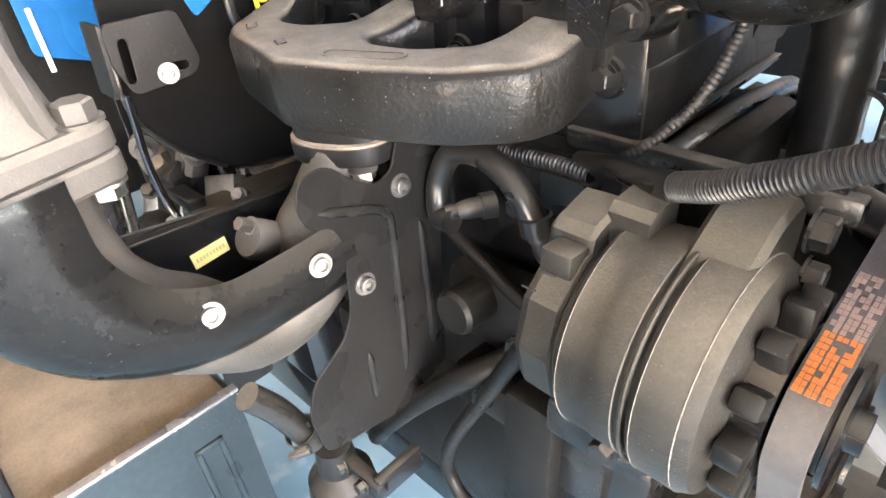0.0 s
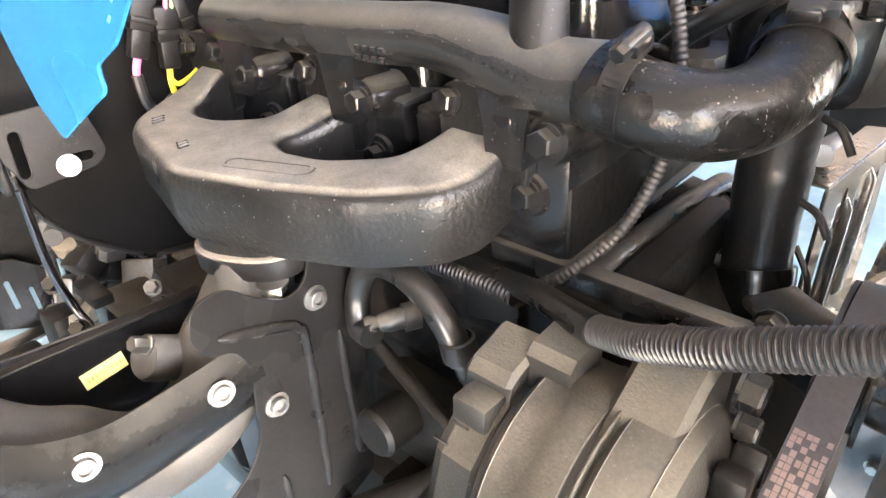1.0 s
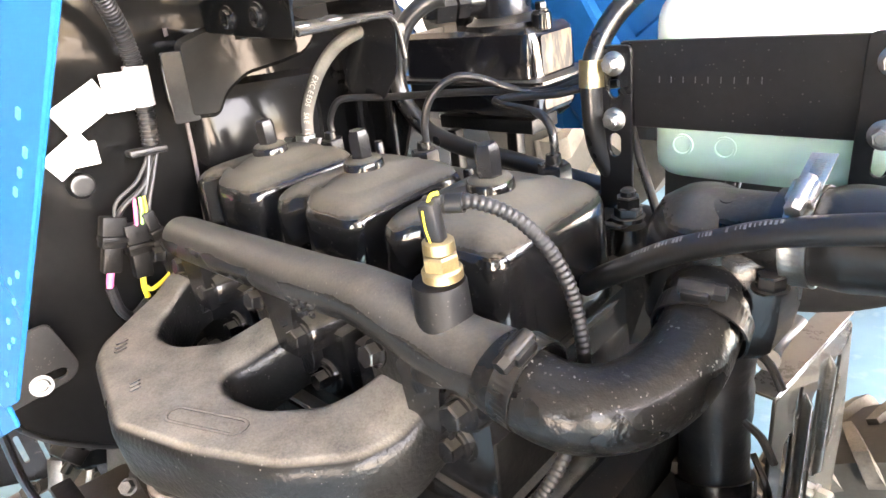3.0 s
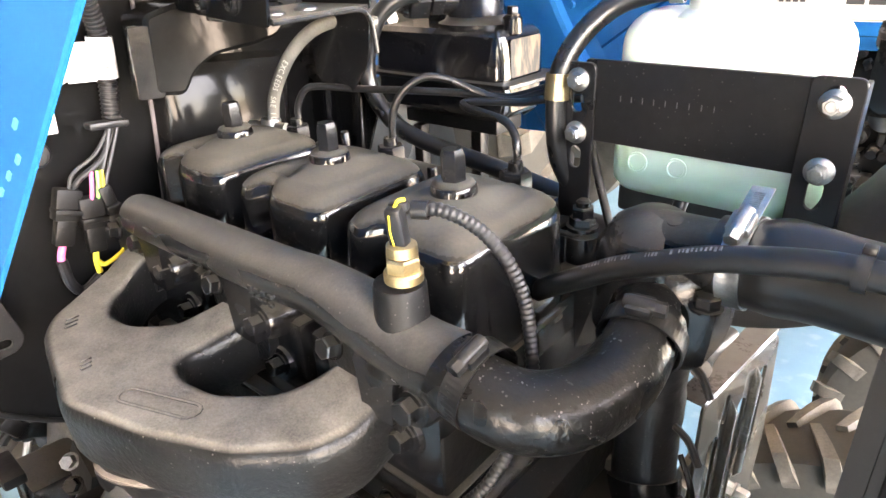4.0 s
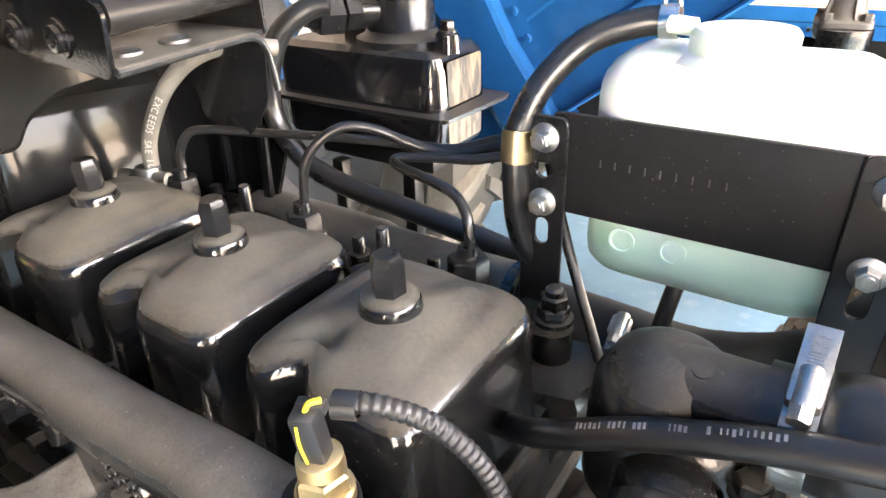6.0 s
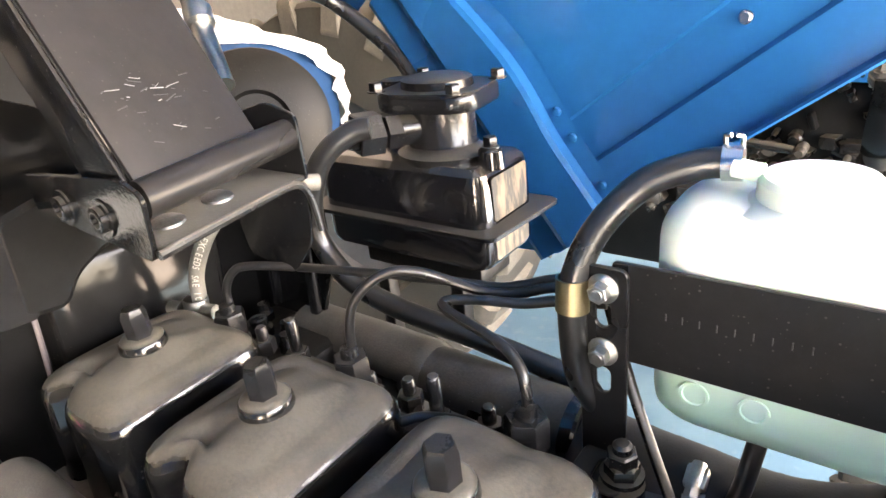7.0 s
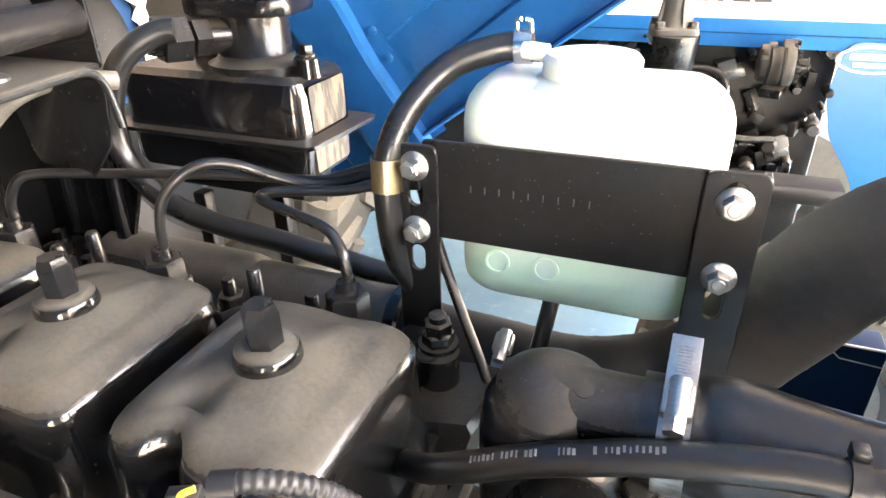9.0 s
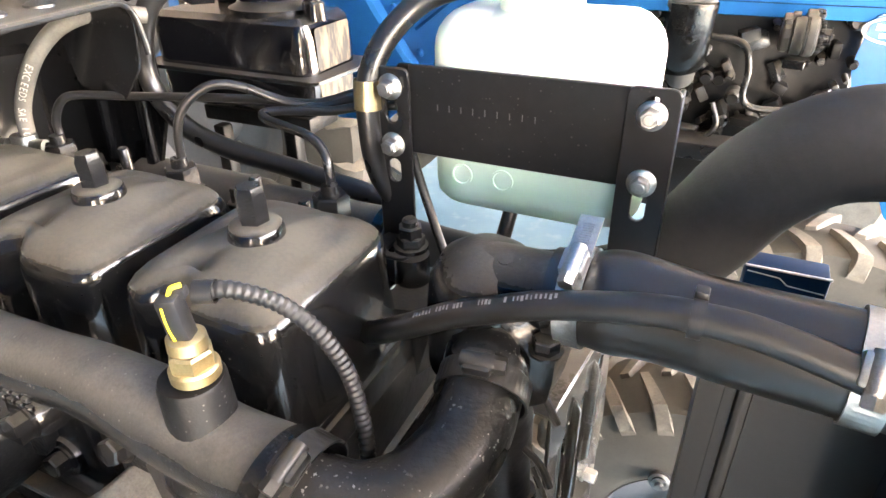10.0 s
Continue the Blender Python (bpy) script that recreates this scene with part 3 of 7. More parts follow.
# ---------------------------------------------------------------- rocker covers
def rocker_cover():
    """Cast cover with a dished front and a domed nut; built round its own centre line."""
    t = thing("rocker_cover", "black dusty cast rocker cover with a central hexagon nut", "engine cover", (0, 0, 1.10), "rocker covers on the cylinder heads", upright=(0, 0, 1.2))
    hx, hy, k = 0.0625, 0.069, 72
    outline = []
    for i in range(k):
        a = 2 * math.pi * i / k
        c, s = math.cos(a), math.sin(a)
        p = 6.0
        r = (abs(c) ** p + abs(s) ** p) ** (-1 / p)
        outline.append((hx * r * c, hy * r * s))

    def shape(x, y, f, z):
        # groove down the front face, and a shallow one at the back
        g = math.exp(-((x + 0.017) / 0.009) ** 2) * max(0.0, -y / hy) ** 2
        h = math.exp(-((x - 0.012) / 0.012) ** 2) * max(0.0, y / hy) ** 3
        y2 = y + 0.016 * g * f - 0.004 * h * f
        return x, y2

    z0, z1, fr = 1.098, 1.196, 0.021
    rings = [(z0, -0.004), (z0 + 0.005, -0.004), (z0 + 0.007, 0.0), (1.12, 0.001), (1.14, 0.0025), (z1 - fr, 0.004)]
    for j in range(1, 8):
        a = math.pi / 2 * j / 7
        rings.append((z1 - fr + fr * math.sin(a) * 0.93, 0.004 + fr * (1 - math.cos(a))))
    pts = []
    for z, ins in rings:
        row = []
        for x, y in outline:
            sx, sy = 1 - ins / hx, 1 - ins / hy
            X, Y = shape(x * sx, y * sy, 1.0, z)
            row.append(V(X, Y, z))
        pts.append(row)
    top, last = [], pts[-1]
    for j in range(1, 14):
        f = 1 - j / 14
        row = []
        for p in last:
            x, y = p.x * f, p.y * f
            z = p.z + 0.0065 * (1 - f ** 2) ** 1.0
            valley = math.exp(-((x + 0.019) / 0.010) ** 2) * max(0.0, min(1.0, (-y - 0.010) / 0.025))
            ridge = math.exp(-((x - 0.45 * y - 0.006) / 0.010) ** 2) * max(0.0, min(1.0, (y - 0.012) / 0.02))
            left = max(0.0, min(1.0, (-x - 0.012) / 0.03)) * max(0.0, min(1.0, (y + 0.02) / 0.03))
            z += -0.0085 * valley * f + 0.0035 * ridge * f - 0.004 * left * f
            row.append(V(x, y, z))
        top.append(row)
    bm = bmesh.new()
    rows = [[bm.verts.new(p) for p in r] for r in pts + top]
    for a, b in zip(rows, rows[1:]):
        for i in range(k):
            bm.faces.new((a[i], a[(i + 1) % k], b[(i + 1) % k], b[i]))
    bm.faces.new(rows[-1])
    bm.faces.new(list(reversed(rows[0])))
    part("cover", bm, COVER, t, angle=60)
    bm = bmesh.new()
    lathe(bm, ((0.0, 1.193), (0.0225, 1.194), (0.0195, 1.1975), (0.0172, 1.2000), (0.0168, 1.2035), (0.0160, 1.2060), (0.0142, 1.2080), (0.0115, 1.2090), (0, 1.2090)), Matrix(), 32)
    part("washer", bm, COVER, t, "raised sealing washer")
    bm = bmesh.new()
    prism(bm, Matrix.Translation((0, 0, 1.207)) @ Matrix.Rotation(0.35, 4, "Z"), 0.0092, 0.024, chamfer=0.2)
    part("nut", bm, NUT, t, "tall black hexagon nut")
    return t


cover = rocker_cover()
for x in (-0.141, 0.134):
    copy_thing(cover, shift((0, 0, 1.2)) @ pose(x, 0.0, 1.10))


# ---------------------------------------------------------------- coolant rail
def coolant_rail():
    t = thing("coolant_rail", "dusty black coolant rail casting along the cylinder heads", "coolant pipe", (0.03, -0.1, 1.13), upright=(0.03, -0.1, 1.15))
    bm = bmesh.new()
    line = spline(((-0.150, -0.100, 1.142), (-0.05, -0.1, 1.145), (0.06, -0.1, 1.149), (0.105, -0.0985, 1.1505), (0.15, -0.098, 1.145), (0.185, -0.098, 1.137), (0.222, -0.098, 1.137)), 8)

    def swell(x):
        f = max(0.0, min(1.0, (x - 0.09) / 0.075))
        return 0.0195 + 0.0028 * f * f * (3 - 2 * f)

    sweep(bm, line, [0.0185 if i == 0 else swell(p.x) for i, p in enumerate(line)], 32)
    part("pipe", bm, PIPE, t)
    bm = bmesh.new()
    lathe(bm, ((0.024, -0.03), (0.0170, -0.014), (0.0156, 0.0225), (0.0148, 0.0240), (0, 0.0240)), Matrix.Translation((0.177, -0.097, 1.155)), 28)
    part("sensor_boss", bm, SOOT, t)
    # feet down to the heads
    for x in (-0.115, 0.02, 0.165):
        bm = bmesh.new()
        loft(bm, [[V(x + a, -0.098 + b, z) for a, b in ((-w, -0.016), (w, -0.016), (w, 0.02), (-w, 0.02))] for z, w in ((1.14, 0.022), (1.115, 0.016), (1.085, 0.013))])
        part("foot", bm, BLACK, t)
    # raised casting mark
    for i in range(4):
        for j in range(2):
            part("casting_mark", rbox(bmesh.new(), (0.052 + 0.0075 * i, -0.1190, 1.143 - 0.006 * j), (0.005, 0.003, 0.004), 0.001), BLACK, t)
    s = thing("temperature_sensor", "brass coolant temperature sensor with a black plug", "sensor", (0.177, -0.097, 1.1775), upright=(0.03, -0.1, 1.15))
    bm = bmesh.new()
    lathe(bm, ((0, 1.1765), (0.0145, 1.1765), (0.0145, 1.1815), (0.0132, 1.183), (0, 1.183)), Matrix.Translation((0.177, -0.097, 0)), 28)
    prism(bm, Matrix.Translation((0.177, -0.097, 1.180)) @ Matrix.Rotation(0.3, 4, "Z"), 0.0132, 0.0115)
    lathe(bm, ((0.0115, 1.193), (0.0110, 1.199), (0.0095, 1.200), (0, 1.2)), Matrix.Translation((0.177, -0.097, 0)), 24)
    part("hexagon", bm, BRASS, s, "brass hexagon body")
    M = pose(0.177, -0.097, 1.194, 6, -4, 20)
    bm = bmesh.new()
    rbox(bm, (0, 0, 0.014), (0.0125, 0.0115, 0.030), 0.002, M)
    rbox(bm, (-0.0066, 0, 0.014), (0.002, 0.004, 0.022), 0.0006, M)
    rbox(bm, (0.002, 0.004, 0.028), (0.014, 0.006, 0.005), 0.001, M)
    part("plug", bm, CONDUIT, s)
    bm = bmesh.new()
    sweep(bm, spline([M @ Vector(p) for p in ((-0.002, -0.0060, 0.006), (-0.003, -0.0062, 0.016), (-0.002, -0.0060, 0.026))], 6), 0.0007, 8)
    sweep(bm, spline([M @ Vector(p) for p in ((0, 0, 0.028), (0.003, 0.001, 0.032), (0.008, 0.003, 0.0325))], 6), 0.0013, 8)
    part("wire", bm, YWIRE, s, "yellow wire")
    s.matrix_basis = s.matrix_basis @ Matrix.Translation((0.004, 0, 0.0055)) @ Matrix.Diagonal((0.78, 0.78, 0.95, 1))
    w = thing("sensor_conduit", "thin black ribbed conduit from the sensor to the block", "cable conduit", (0.19, -0.09, 1.2))
    part("conduit", ribbed(((0.183, -0.094, 1.222), (0.197, -0.086, 1.2225), (0.214, -0.074, 1.212), (0.229, -0.064, 1.190), (0.238, -0.058, 1.158), (0.244, -0.062, 1.110),
                            (0.236, -0.085, 1.062), (0.212, -0.101, 1.028), (0.184, -0.112, 1.006)), 0.0042), CONDUIT, w)
    for p, way in (((0.187, -0.092, 1.2222), (0.9, 0.4, 0.05)), ((0.190, -0.110, 1.011), (-0.8, -0.3, -0.6))):
        part("cuff", band(bmesh.new(), p, way, 0.0043, 0.009, 0.0010), RUBBER, w)


coolant_rail()


# ---------------------------------------------------------------- exhaust manifold
def manifold():
    t = thing("exhaust_manifold", "dusty cast iron three-branch exhaust manifold", "exhaust manifold", (0, -0.15, 1.03), upright=(0, -0.17, 1.07))
    o = rounded([Vector(p) for p in ((-0.205, -0.080), (-0.2, -0.115), (-0.152, -0.188), (-0.128, -0.204), (-0.018, -0.230), (0.055, -0.210), (0.114, -0.184), (0.150, -0.152),
                                     (0.165, -0.118), (0.168, -0.080), (0.114, -0.080), (0.105, -0.106), (0.086, -0.130), (0.056, -0.154), (0.018, -0.160), (-0.002, -0.150), (0.002, -0.13), (0.022, -0.080),
                                     (-0.024, -0.080), (-0.052, -0.126), (-0.080, -0.150), (-0.112, -0.153), (-0.138, -0.134), (-0.155, -0.106), (-0.155, -0.080))], 0.011, 4)
    bm = bmesh.new()
    slab(bm, o, [], ((0.012, 1.022), (0.004, 1.025), (0.001, 1.034), (0.0, 1.064), (0.0010, 1.0700), (0.0035, 1.0745), (0.0070, 1.0768), (0.0095, 1.0772)))
    for v in bm.verts:
        f = max(0.0, min(1.0, (v.co.y + 0.135) / 0.05))
        v.co.z += 0.016 * f * f * (3 - 2 * f)
    part("branch_casting", bm, CAST, t, angle=32)
    # port flanges with nuts
    for x in (-0.18, -0.002, 0.140):
        bm = bmesh.new()
        plate(bm, ((x - 0.034, 1.052), (x + 0.034, 1.052), (x + 0.034, 1.122), (x - 0.034, 1.122)), 0.010, facing_y(-0.087), r=0.02)
        part("flange", bm, CAST, t)
        for dx in (-0.024, 0.024):
            bolt(t, (x + dx, -0.098, 1.108), (0, -1, 0.25), 0.008, BLACK, "hex", length=0.009, name="nut")
    # raised bar and cast marks on the top
    bm = bmesh.new()
    M = pose(0.036, -0.186, 1.0765, 0, 0, 20)
    ring = [M @ V(0.026 * sx + 0.007 * math.cos(a), 0.007 * math.sin(a), -0.0006) for sx, a0 in ((1, -90), (-1, 90)) for a in (radians(a0 + 30 * k) for k in range(7))]
    sweep(bm, ring + ring[:1], 0.0021, 10)
    part("raised_bar", bm, CAST, t, "raised oblong cast ring")
    for i in range(3):
        part("casting_mark", rbox(bmesh.new(), (-0.128 + 0.006 * i, -0.178 - 0.003 * i, 1.0775), (0.004, 0.010, 0.0024), 0.001), CAST, t)
        part("casting_mark", rbox(bmesh.new(), (-0.056 + 0.005 * i, -0.196 - 0.002 * i, 1.0775), (0.004, 0.008, 0.0024), 0.001), CAST, t)
    # outlet neck, rusty flange, its bolt
    bm = bmesh.new()
    oval = [Vector((-0.004 + 0.040 * math.copysign(abs(math.cos(a)) ** 0.8, math.cos(a)), -0.187 + 0.028 * math.copysign(abs(math.sin(a)) ** 0.8, math.sin(a)))) for a in (2 * math.pi * i / 32 for i in range(32))]
    turn = Matrix.Translation((-0.004, -0.187, 0)) @ Matrix.Rotation(radians(24), 4, "Z") @ Matrix.Translation((0.004, 0.187, 0))
    slab(bm, oval, [], ((0, 1.008), (-0.001, 1.03)), turn)
    part("outlet_neck", bm, CAST, t)
    bm = bmesh.new()
    slab(bm, inset(oval, -0.004), [], ((0.001, 0.994), (0, 0.996), (0, 1.009), (0.002, 1.010)), turn)
    part("outlet_flange", bm, SATIN, t)
    bm = bmesh.new()
    slab(bm, inset(oval, -0.0035), [], ((0.0, 1.0095), (0.0, 1.0115), (0.0015, 1.0125)), turn)
    part("gasket", bm, RUST, t, "rust-brown gasket edge")
    bolt(t, (0.032, -0.200, 0.994), (0, 0, -1), 0.009, ZINC, "hex", length=0.008)
    bolt(t, (-0.035, -0.180, 0.994), (0, 0, -1), 0.009, ZINC, "hex", length=0.008)


manifold()


# ---------------------------------------------------------------- exhaust elbow and its shields
def exhaust_elbow():
    t = thing("exhaust_elbow", "dusty cast exhaust elbow with a bolted pipe flange", "exhaust pipe", (0.0, -0.39, 0.93), upright=(0.02, -0.33, 0.98))
    bm = bmesh.new()
    line = spline(((-0.004, -0.187, 0.998), (-0.006, -0.190, 0.965), (-0.01, -0.212, 0.922), (-0.01, -0.250, 0.878), (-0.008, -0.300, 0.872), (-0.004, -0.352, 0.915), (-0.001, -0.385, 0.955), (0.0, -0.398, 0.995), (0.0, -0.402, 1.045)), 6)
    sweep(bm, line, [0.034 + 0.007 * math.exp(-((p.y + 0.216) / 0.014) ** 2) + 0.003 * math.exp(-((p.y + 0.345) / 0.014) ** 2) - 0.009 * max(0.0, 1 - i / 8) for i, p in enumerate(line)], 24)
    part("elbow", bm, DUSTY, t)
    sq = rounded([Vector(p) for p in ((-0.048, -0.046), (0.048, -0.046), (0.048, 0.046), (-0.048, 0.046))], 0.018)
    M = pose(0.0, -0.402, 0, 0, 0, 12)
    bm = bmesh.new()
    slab(bm, sq, [], ((0.003, 1.043), (0, 1.046), (0, 1.058), (0.002, 1.060)), M)
    part("lower_flange", bm, DUSTY, t)
    bm = bmesh.new()
    slab(bm, sq, [], ((0.002, 1.0615), (0, 1.063), (0, 1.073), (0.004, 1.077)), M)
    lathe(bm, ((0.044, 1.074), (0.034, 1.085), (0.029, 1.11), (0.028, 1.45), (0, 1.45)), M, 28)
    part("stack_pipe", bm, DUSTY, t)
    for a in (20, 110, 200, 290):
        q = M @ Matrix.Rotation(radians(a), 4, "Z")
        bm = bmesh.new()
        loft(bm, [[q @ V(*p) for p in ((x0, -0.003, z), (x0, 0.003, z), (0.02, 0.003, z), (0.02, -0.003, z))] for x0, z in ((0.042, 1.075), (0.034, 1.12), (0.029, 1.17))])
        part("gusset", bm, DUSTY, t)
    for dx, dy in ((0.034, 0.032), (-0.034, 0.032), (0.034, -0.032), (-0.034, -0.032)):
        at = M @ V(dx, dy, 1.077)
        bolt(t, at, (0, 0, 1), 0.0105, DUSTY, "hex", 10, length=0.011)
        bolt(t, M @ V(dx, dy, 1.043), (0, 0, -1), 0.0095, ZINC, "hex", length=0.009, name="nut")
    # curved heat shroud round the elbow
    bm = bmesh.new()
    rows = []
    path = spline(((-0.012, -0.222, 0.925), (-0.012, -0.28, 0.922), (-0.010, -0.335, 0.926), (-0.006, -0.385, 0.955), (-0.003, -0.412, 1.0), (0.0, -0.416, 1.045), (0.0, -0.416, 1.06)), 6)
    for i, p in enumerate(path):
        tg = (path[min(i + 1, len(path) - 1)] - path[max(i - 1, 0)]).normalized()
        out = V(1, 0, 0)
        inner = tg.cross(out).normalized()          # towards the inside of the bend
        if inner.z < 0 and abs(inner.z) > abs(inner.y):
            inner = -inner
        if abs(inner.y) > abs(inner.z) and inner.y < 0:
            inner = -inner
        row = []
        for k in range(15):
            a = radians(28 - k * 158 / 14)
            row.append(p + 0.057 * math.cos(a) * out + 0.055 * math.sin(a) * inner + 0.004 * inner)
        rows.append(row)
    loft(bm, rows, cap=False, closed=False)
    bmesh.ops.solidify(bm, geom=bm.faces[:], thickness=0.0018)
    part("heat_shroud", bm, SHELL, t, "curved black sheet heat shroud, dusty", angle=50)
    for p, w in (((0.046, -0.256, 0.932), (1, -0.1, 0.12)), ((0.046, -0.342, 0.941), (1, -0.15, 0.1))):
        bolt(t, p, w, 0.0065, STEEL, "socket", length=0.005)
    return t


elbow = exhaust_elbow()


def heat_shield():
    t = thing("heat_shield", "black pressed sheet heat shield with raised ribs", "heat shield", (0.045, -0.2, 0.76))
    o = ((-0.260, 1.006), (-0.236, 1.012), (-0.214, 0.992), (-0.192, 0.981), (-0.176, 0.988), (-0.168, 1.02), (-0.128, 1.02), (-0.126, 0.768), (-0.185, 0.742), (-0.272, 0.752),
         (-0.283, 0.80), (-0.275, 0.832), (-0.240, 0.858), (-0.230, 0.880), (-0.228, 0.945), (-0.236, 0.962), (-0.256, 0.966), (-0.264, 0.985))
    bm = bmesh.new()
    plate(bm, o, 0.0025, facing_x(0.042), r=0.012)
    plate(bm, ((0.0, 0.77), (0.042, 0.77), (0.042, 1.02), (0.0, 1.02)), 0.0025, facing_y(-0.124), r=0.003)
    part("sheet", bm, SHIELD, t)
    for k, (pts, r) in enumerate(((((-0.247, 0.977), (-0.20, 0.963), (-0.187, 0.955), (-0.182, 0.94), (-0.179, 0.86), (-0.178, 0.788)), 0.0045), (((-0.218, 0.832), (-0.215, 0.78)), 0.004), (((-0.151, 0.934), (-0.146, 0.86), (-0.142, 0.80)), 0.004))):
        bm = bmesh.new()
        L = spline([V(0.0445, a, b) for a, b in pts], 6)
        sweep(bm, L, [r * (0.35 if i in (0, len(L) - 1) else 1) for i in range(len(L))], 12, flat=1.0)
        part("rib", bm, SHIELD, t)
    for p in ((0.045, -0.170, 0.973), (0.045, -0.214, 0.902)):
        bolt(t, p, (1, 0, 0.05), 0.0068, STEEL, "socket", length=0.006)
    return t


heat_shield()


# ---------------------------------------------------------------- alternator, belt and pulleys
def alternator():
    t = thing("alternator", "dusty grey alternator on the engine side", "alternator", (0.26, -0.165, 0.86))
    A = axis((0.196, -0.158, 0.932), (1, 0, 0))
    bm = bmesh.new()
    lathe(bm, ((0, 0), (0.05, 0.0), (0.061, 0.006), (0.064, 0.012), (0.0645, 0.032), (0.0625, 0.0335), (0, 0.0335)), A, 12)
    part("rear_cap", bm, ALTER, t, "faceted plastic rear cap", angle=20)
    bm = bmesh.new()
    lathe(bm, ((0, 0.040), (0.068, 0.040), (0.0705, 0.043), (0.0705, 0.062), (0.0715, 0.0635), (0.0715, 0.080), (0.0695, 0.081), (0.0675, 0.083), (0, 0.083)), A, 48)
    part("stator", bm, ALTER, t)
    bm = bmesh.new()
    lathe(bm, ((0, 0.089), (0.071, 0.089), (0.0735, 0.092), (0.0735, 0.116), (0.070, 0.124), (0.055, 0.130), (0, 0.130)), A, 48)
    part("front_bracket", bm, ALTER, t)
    bm = bmesh.new()
    lathe(bm, ((0, 0.030), (0.060, 0.030), (0.060, 0.095), (0, 0.095)), A, 32)
    part("winding_core", bm, SHROUD, t)
    bm = bmesh.new()
    loft(bm, [[V(x, y, z) for y, z in ((-0.186, 0.975), (-0.184 + i, 0.998), (-0.178 + i, 1.004 + h), (-0.150, 1.012 + h), (-0.146, 1.008), (-0.146, 0.975))] for x, i, h in ((0.198, 0.003, -0.003), (0.201, 0.0, 0.0), (0.226, 0.0, 0.001), (0.229, 0.002, -0.002))])
    part("terminal_block", bm, ALTER, t, angle=25)
    bm = bmesh.new()
    loft(bm, [[V(x, y, z) for y, z in ((-0.168, 0.985), (-0.166, 1.010), (-0.160, 1.0155), (-0.138, 1.018), (-0.133, 1.012), (-0.133, 0.985))] for x in (0.226, 0.228, 0.249, 0.253)])
    part("brush_cover", bm, ALTER, t, angle=25)
    for x, y, z in ((0.214, -0.205, 0.9805), (0.206, -0.212, 0.970)):
        part("vent_slot", rbox(bmesh.new(), (x, y, z), (0.010, 0.0014, 0.0014), 0.0004, Matrix()), SHROUD, t)
    for r, h in ((0.0708, 0.0432), (0.0718, 0.0798), (0.0738, 0.0925), (0.0738, 0.1160)):
        part("worn_edge", lathe(bmesh.new(), ((r - 0.0008, h - 0.0006), (r, h), (r - 0.0008, h + 0.0006)), A, 64), BRAID, t, "pale worn seam edge")
    bm = bmesh.new()
    rbox(bm, (0.216, -0.192, 0.986), (0.022, 0.02, 0.016), 0.002, Matrix())
    part("connector", bm, ALTER, t)
    for k in range(12):
        q = A @ Matrix.Rotation(k * math.pi / 6, 4, "Z")
        part("fan_blade", rbox(bmesh.new(), (0.052, 0, 0.138), (0.022, 0.014, 0.016), 0.003, q), SOOT, t)
    bm = bmesh.new()
    lathe(bm, ((0, 0.128), (0.046, 0.128), (0.046, 0.146), (0, 0.146)), A, 32)
    part("fan_hub", bm, BLACK, t)
    bm = bmesh.new()
    lathe(bm, ((0, 0.147), (0.036, 0.147), (0.036, 0.151), (0.031, 0.152), (0.031, 0.170), (0.036, 0.171), (0.036, 0.174), (0.012, 0.175), (0.012, 0.183), (0, 0.183)), A, 40)
    part("pulley", bm, BLACK, t)
    # strap arm from the front bracket back to the block
    bm = bmesh.new()
    M = Matrix(((0, 0, 1, 0.274), (1, 0, 0, 0), (0, 1, 0, 0), (0, 0, 0, 1)))
    o = ((-0.205, 0.968), (-0.190, 0.990), (-0.166, 1.006), (-0.140, 1.022), (-0.112, 1.026), (-0.100, 1.018), (-0.100, 0.960), (-0.15, 0.950))
    plate(bm, o, 0.038, M, r=0.010, edge=0.004)
    part("mounting_arm", bm, ALTER, t)
    bolt(t, (0.322, -0.130, 1.018), (1, 0, 0), 0.010, BLACK, "hex", length=0.010)
    bolt(t, (0.322, -0.118, 0.985), (1, 0, 0), 0.009, BLACK, "hex", length=0.010)
    bm = bmesh.new()
    sweep(bm, spline([(A @ V(0.0725 * math.cos(a), 0.0725 * math.sin(a), 0.086)) for a in (radians(d) for d in range(0, 361, 12))], 2), 0.0015, 8)
    part("through_bolt", bm, ALTER, t)
    return t


alt = alternator()


def loop_line(c1, r1, c2, r2, side):
    """Tangent run of a belt between two round pulleys, in (y, z)."""
    d = Vector(c2) - Vector(c1)
    a = math.atan2(d.y, d.x)
    b = math.acos((r1 - r2) / d.length)
    ang = a + side * b
    n = Vector((math.cos(ang), math.sin(ang)))
    return Vector(c1) + n * r1, Vector(c2) + n * r2, ang


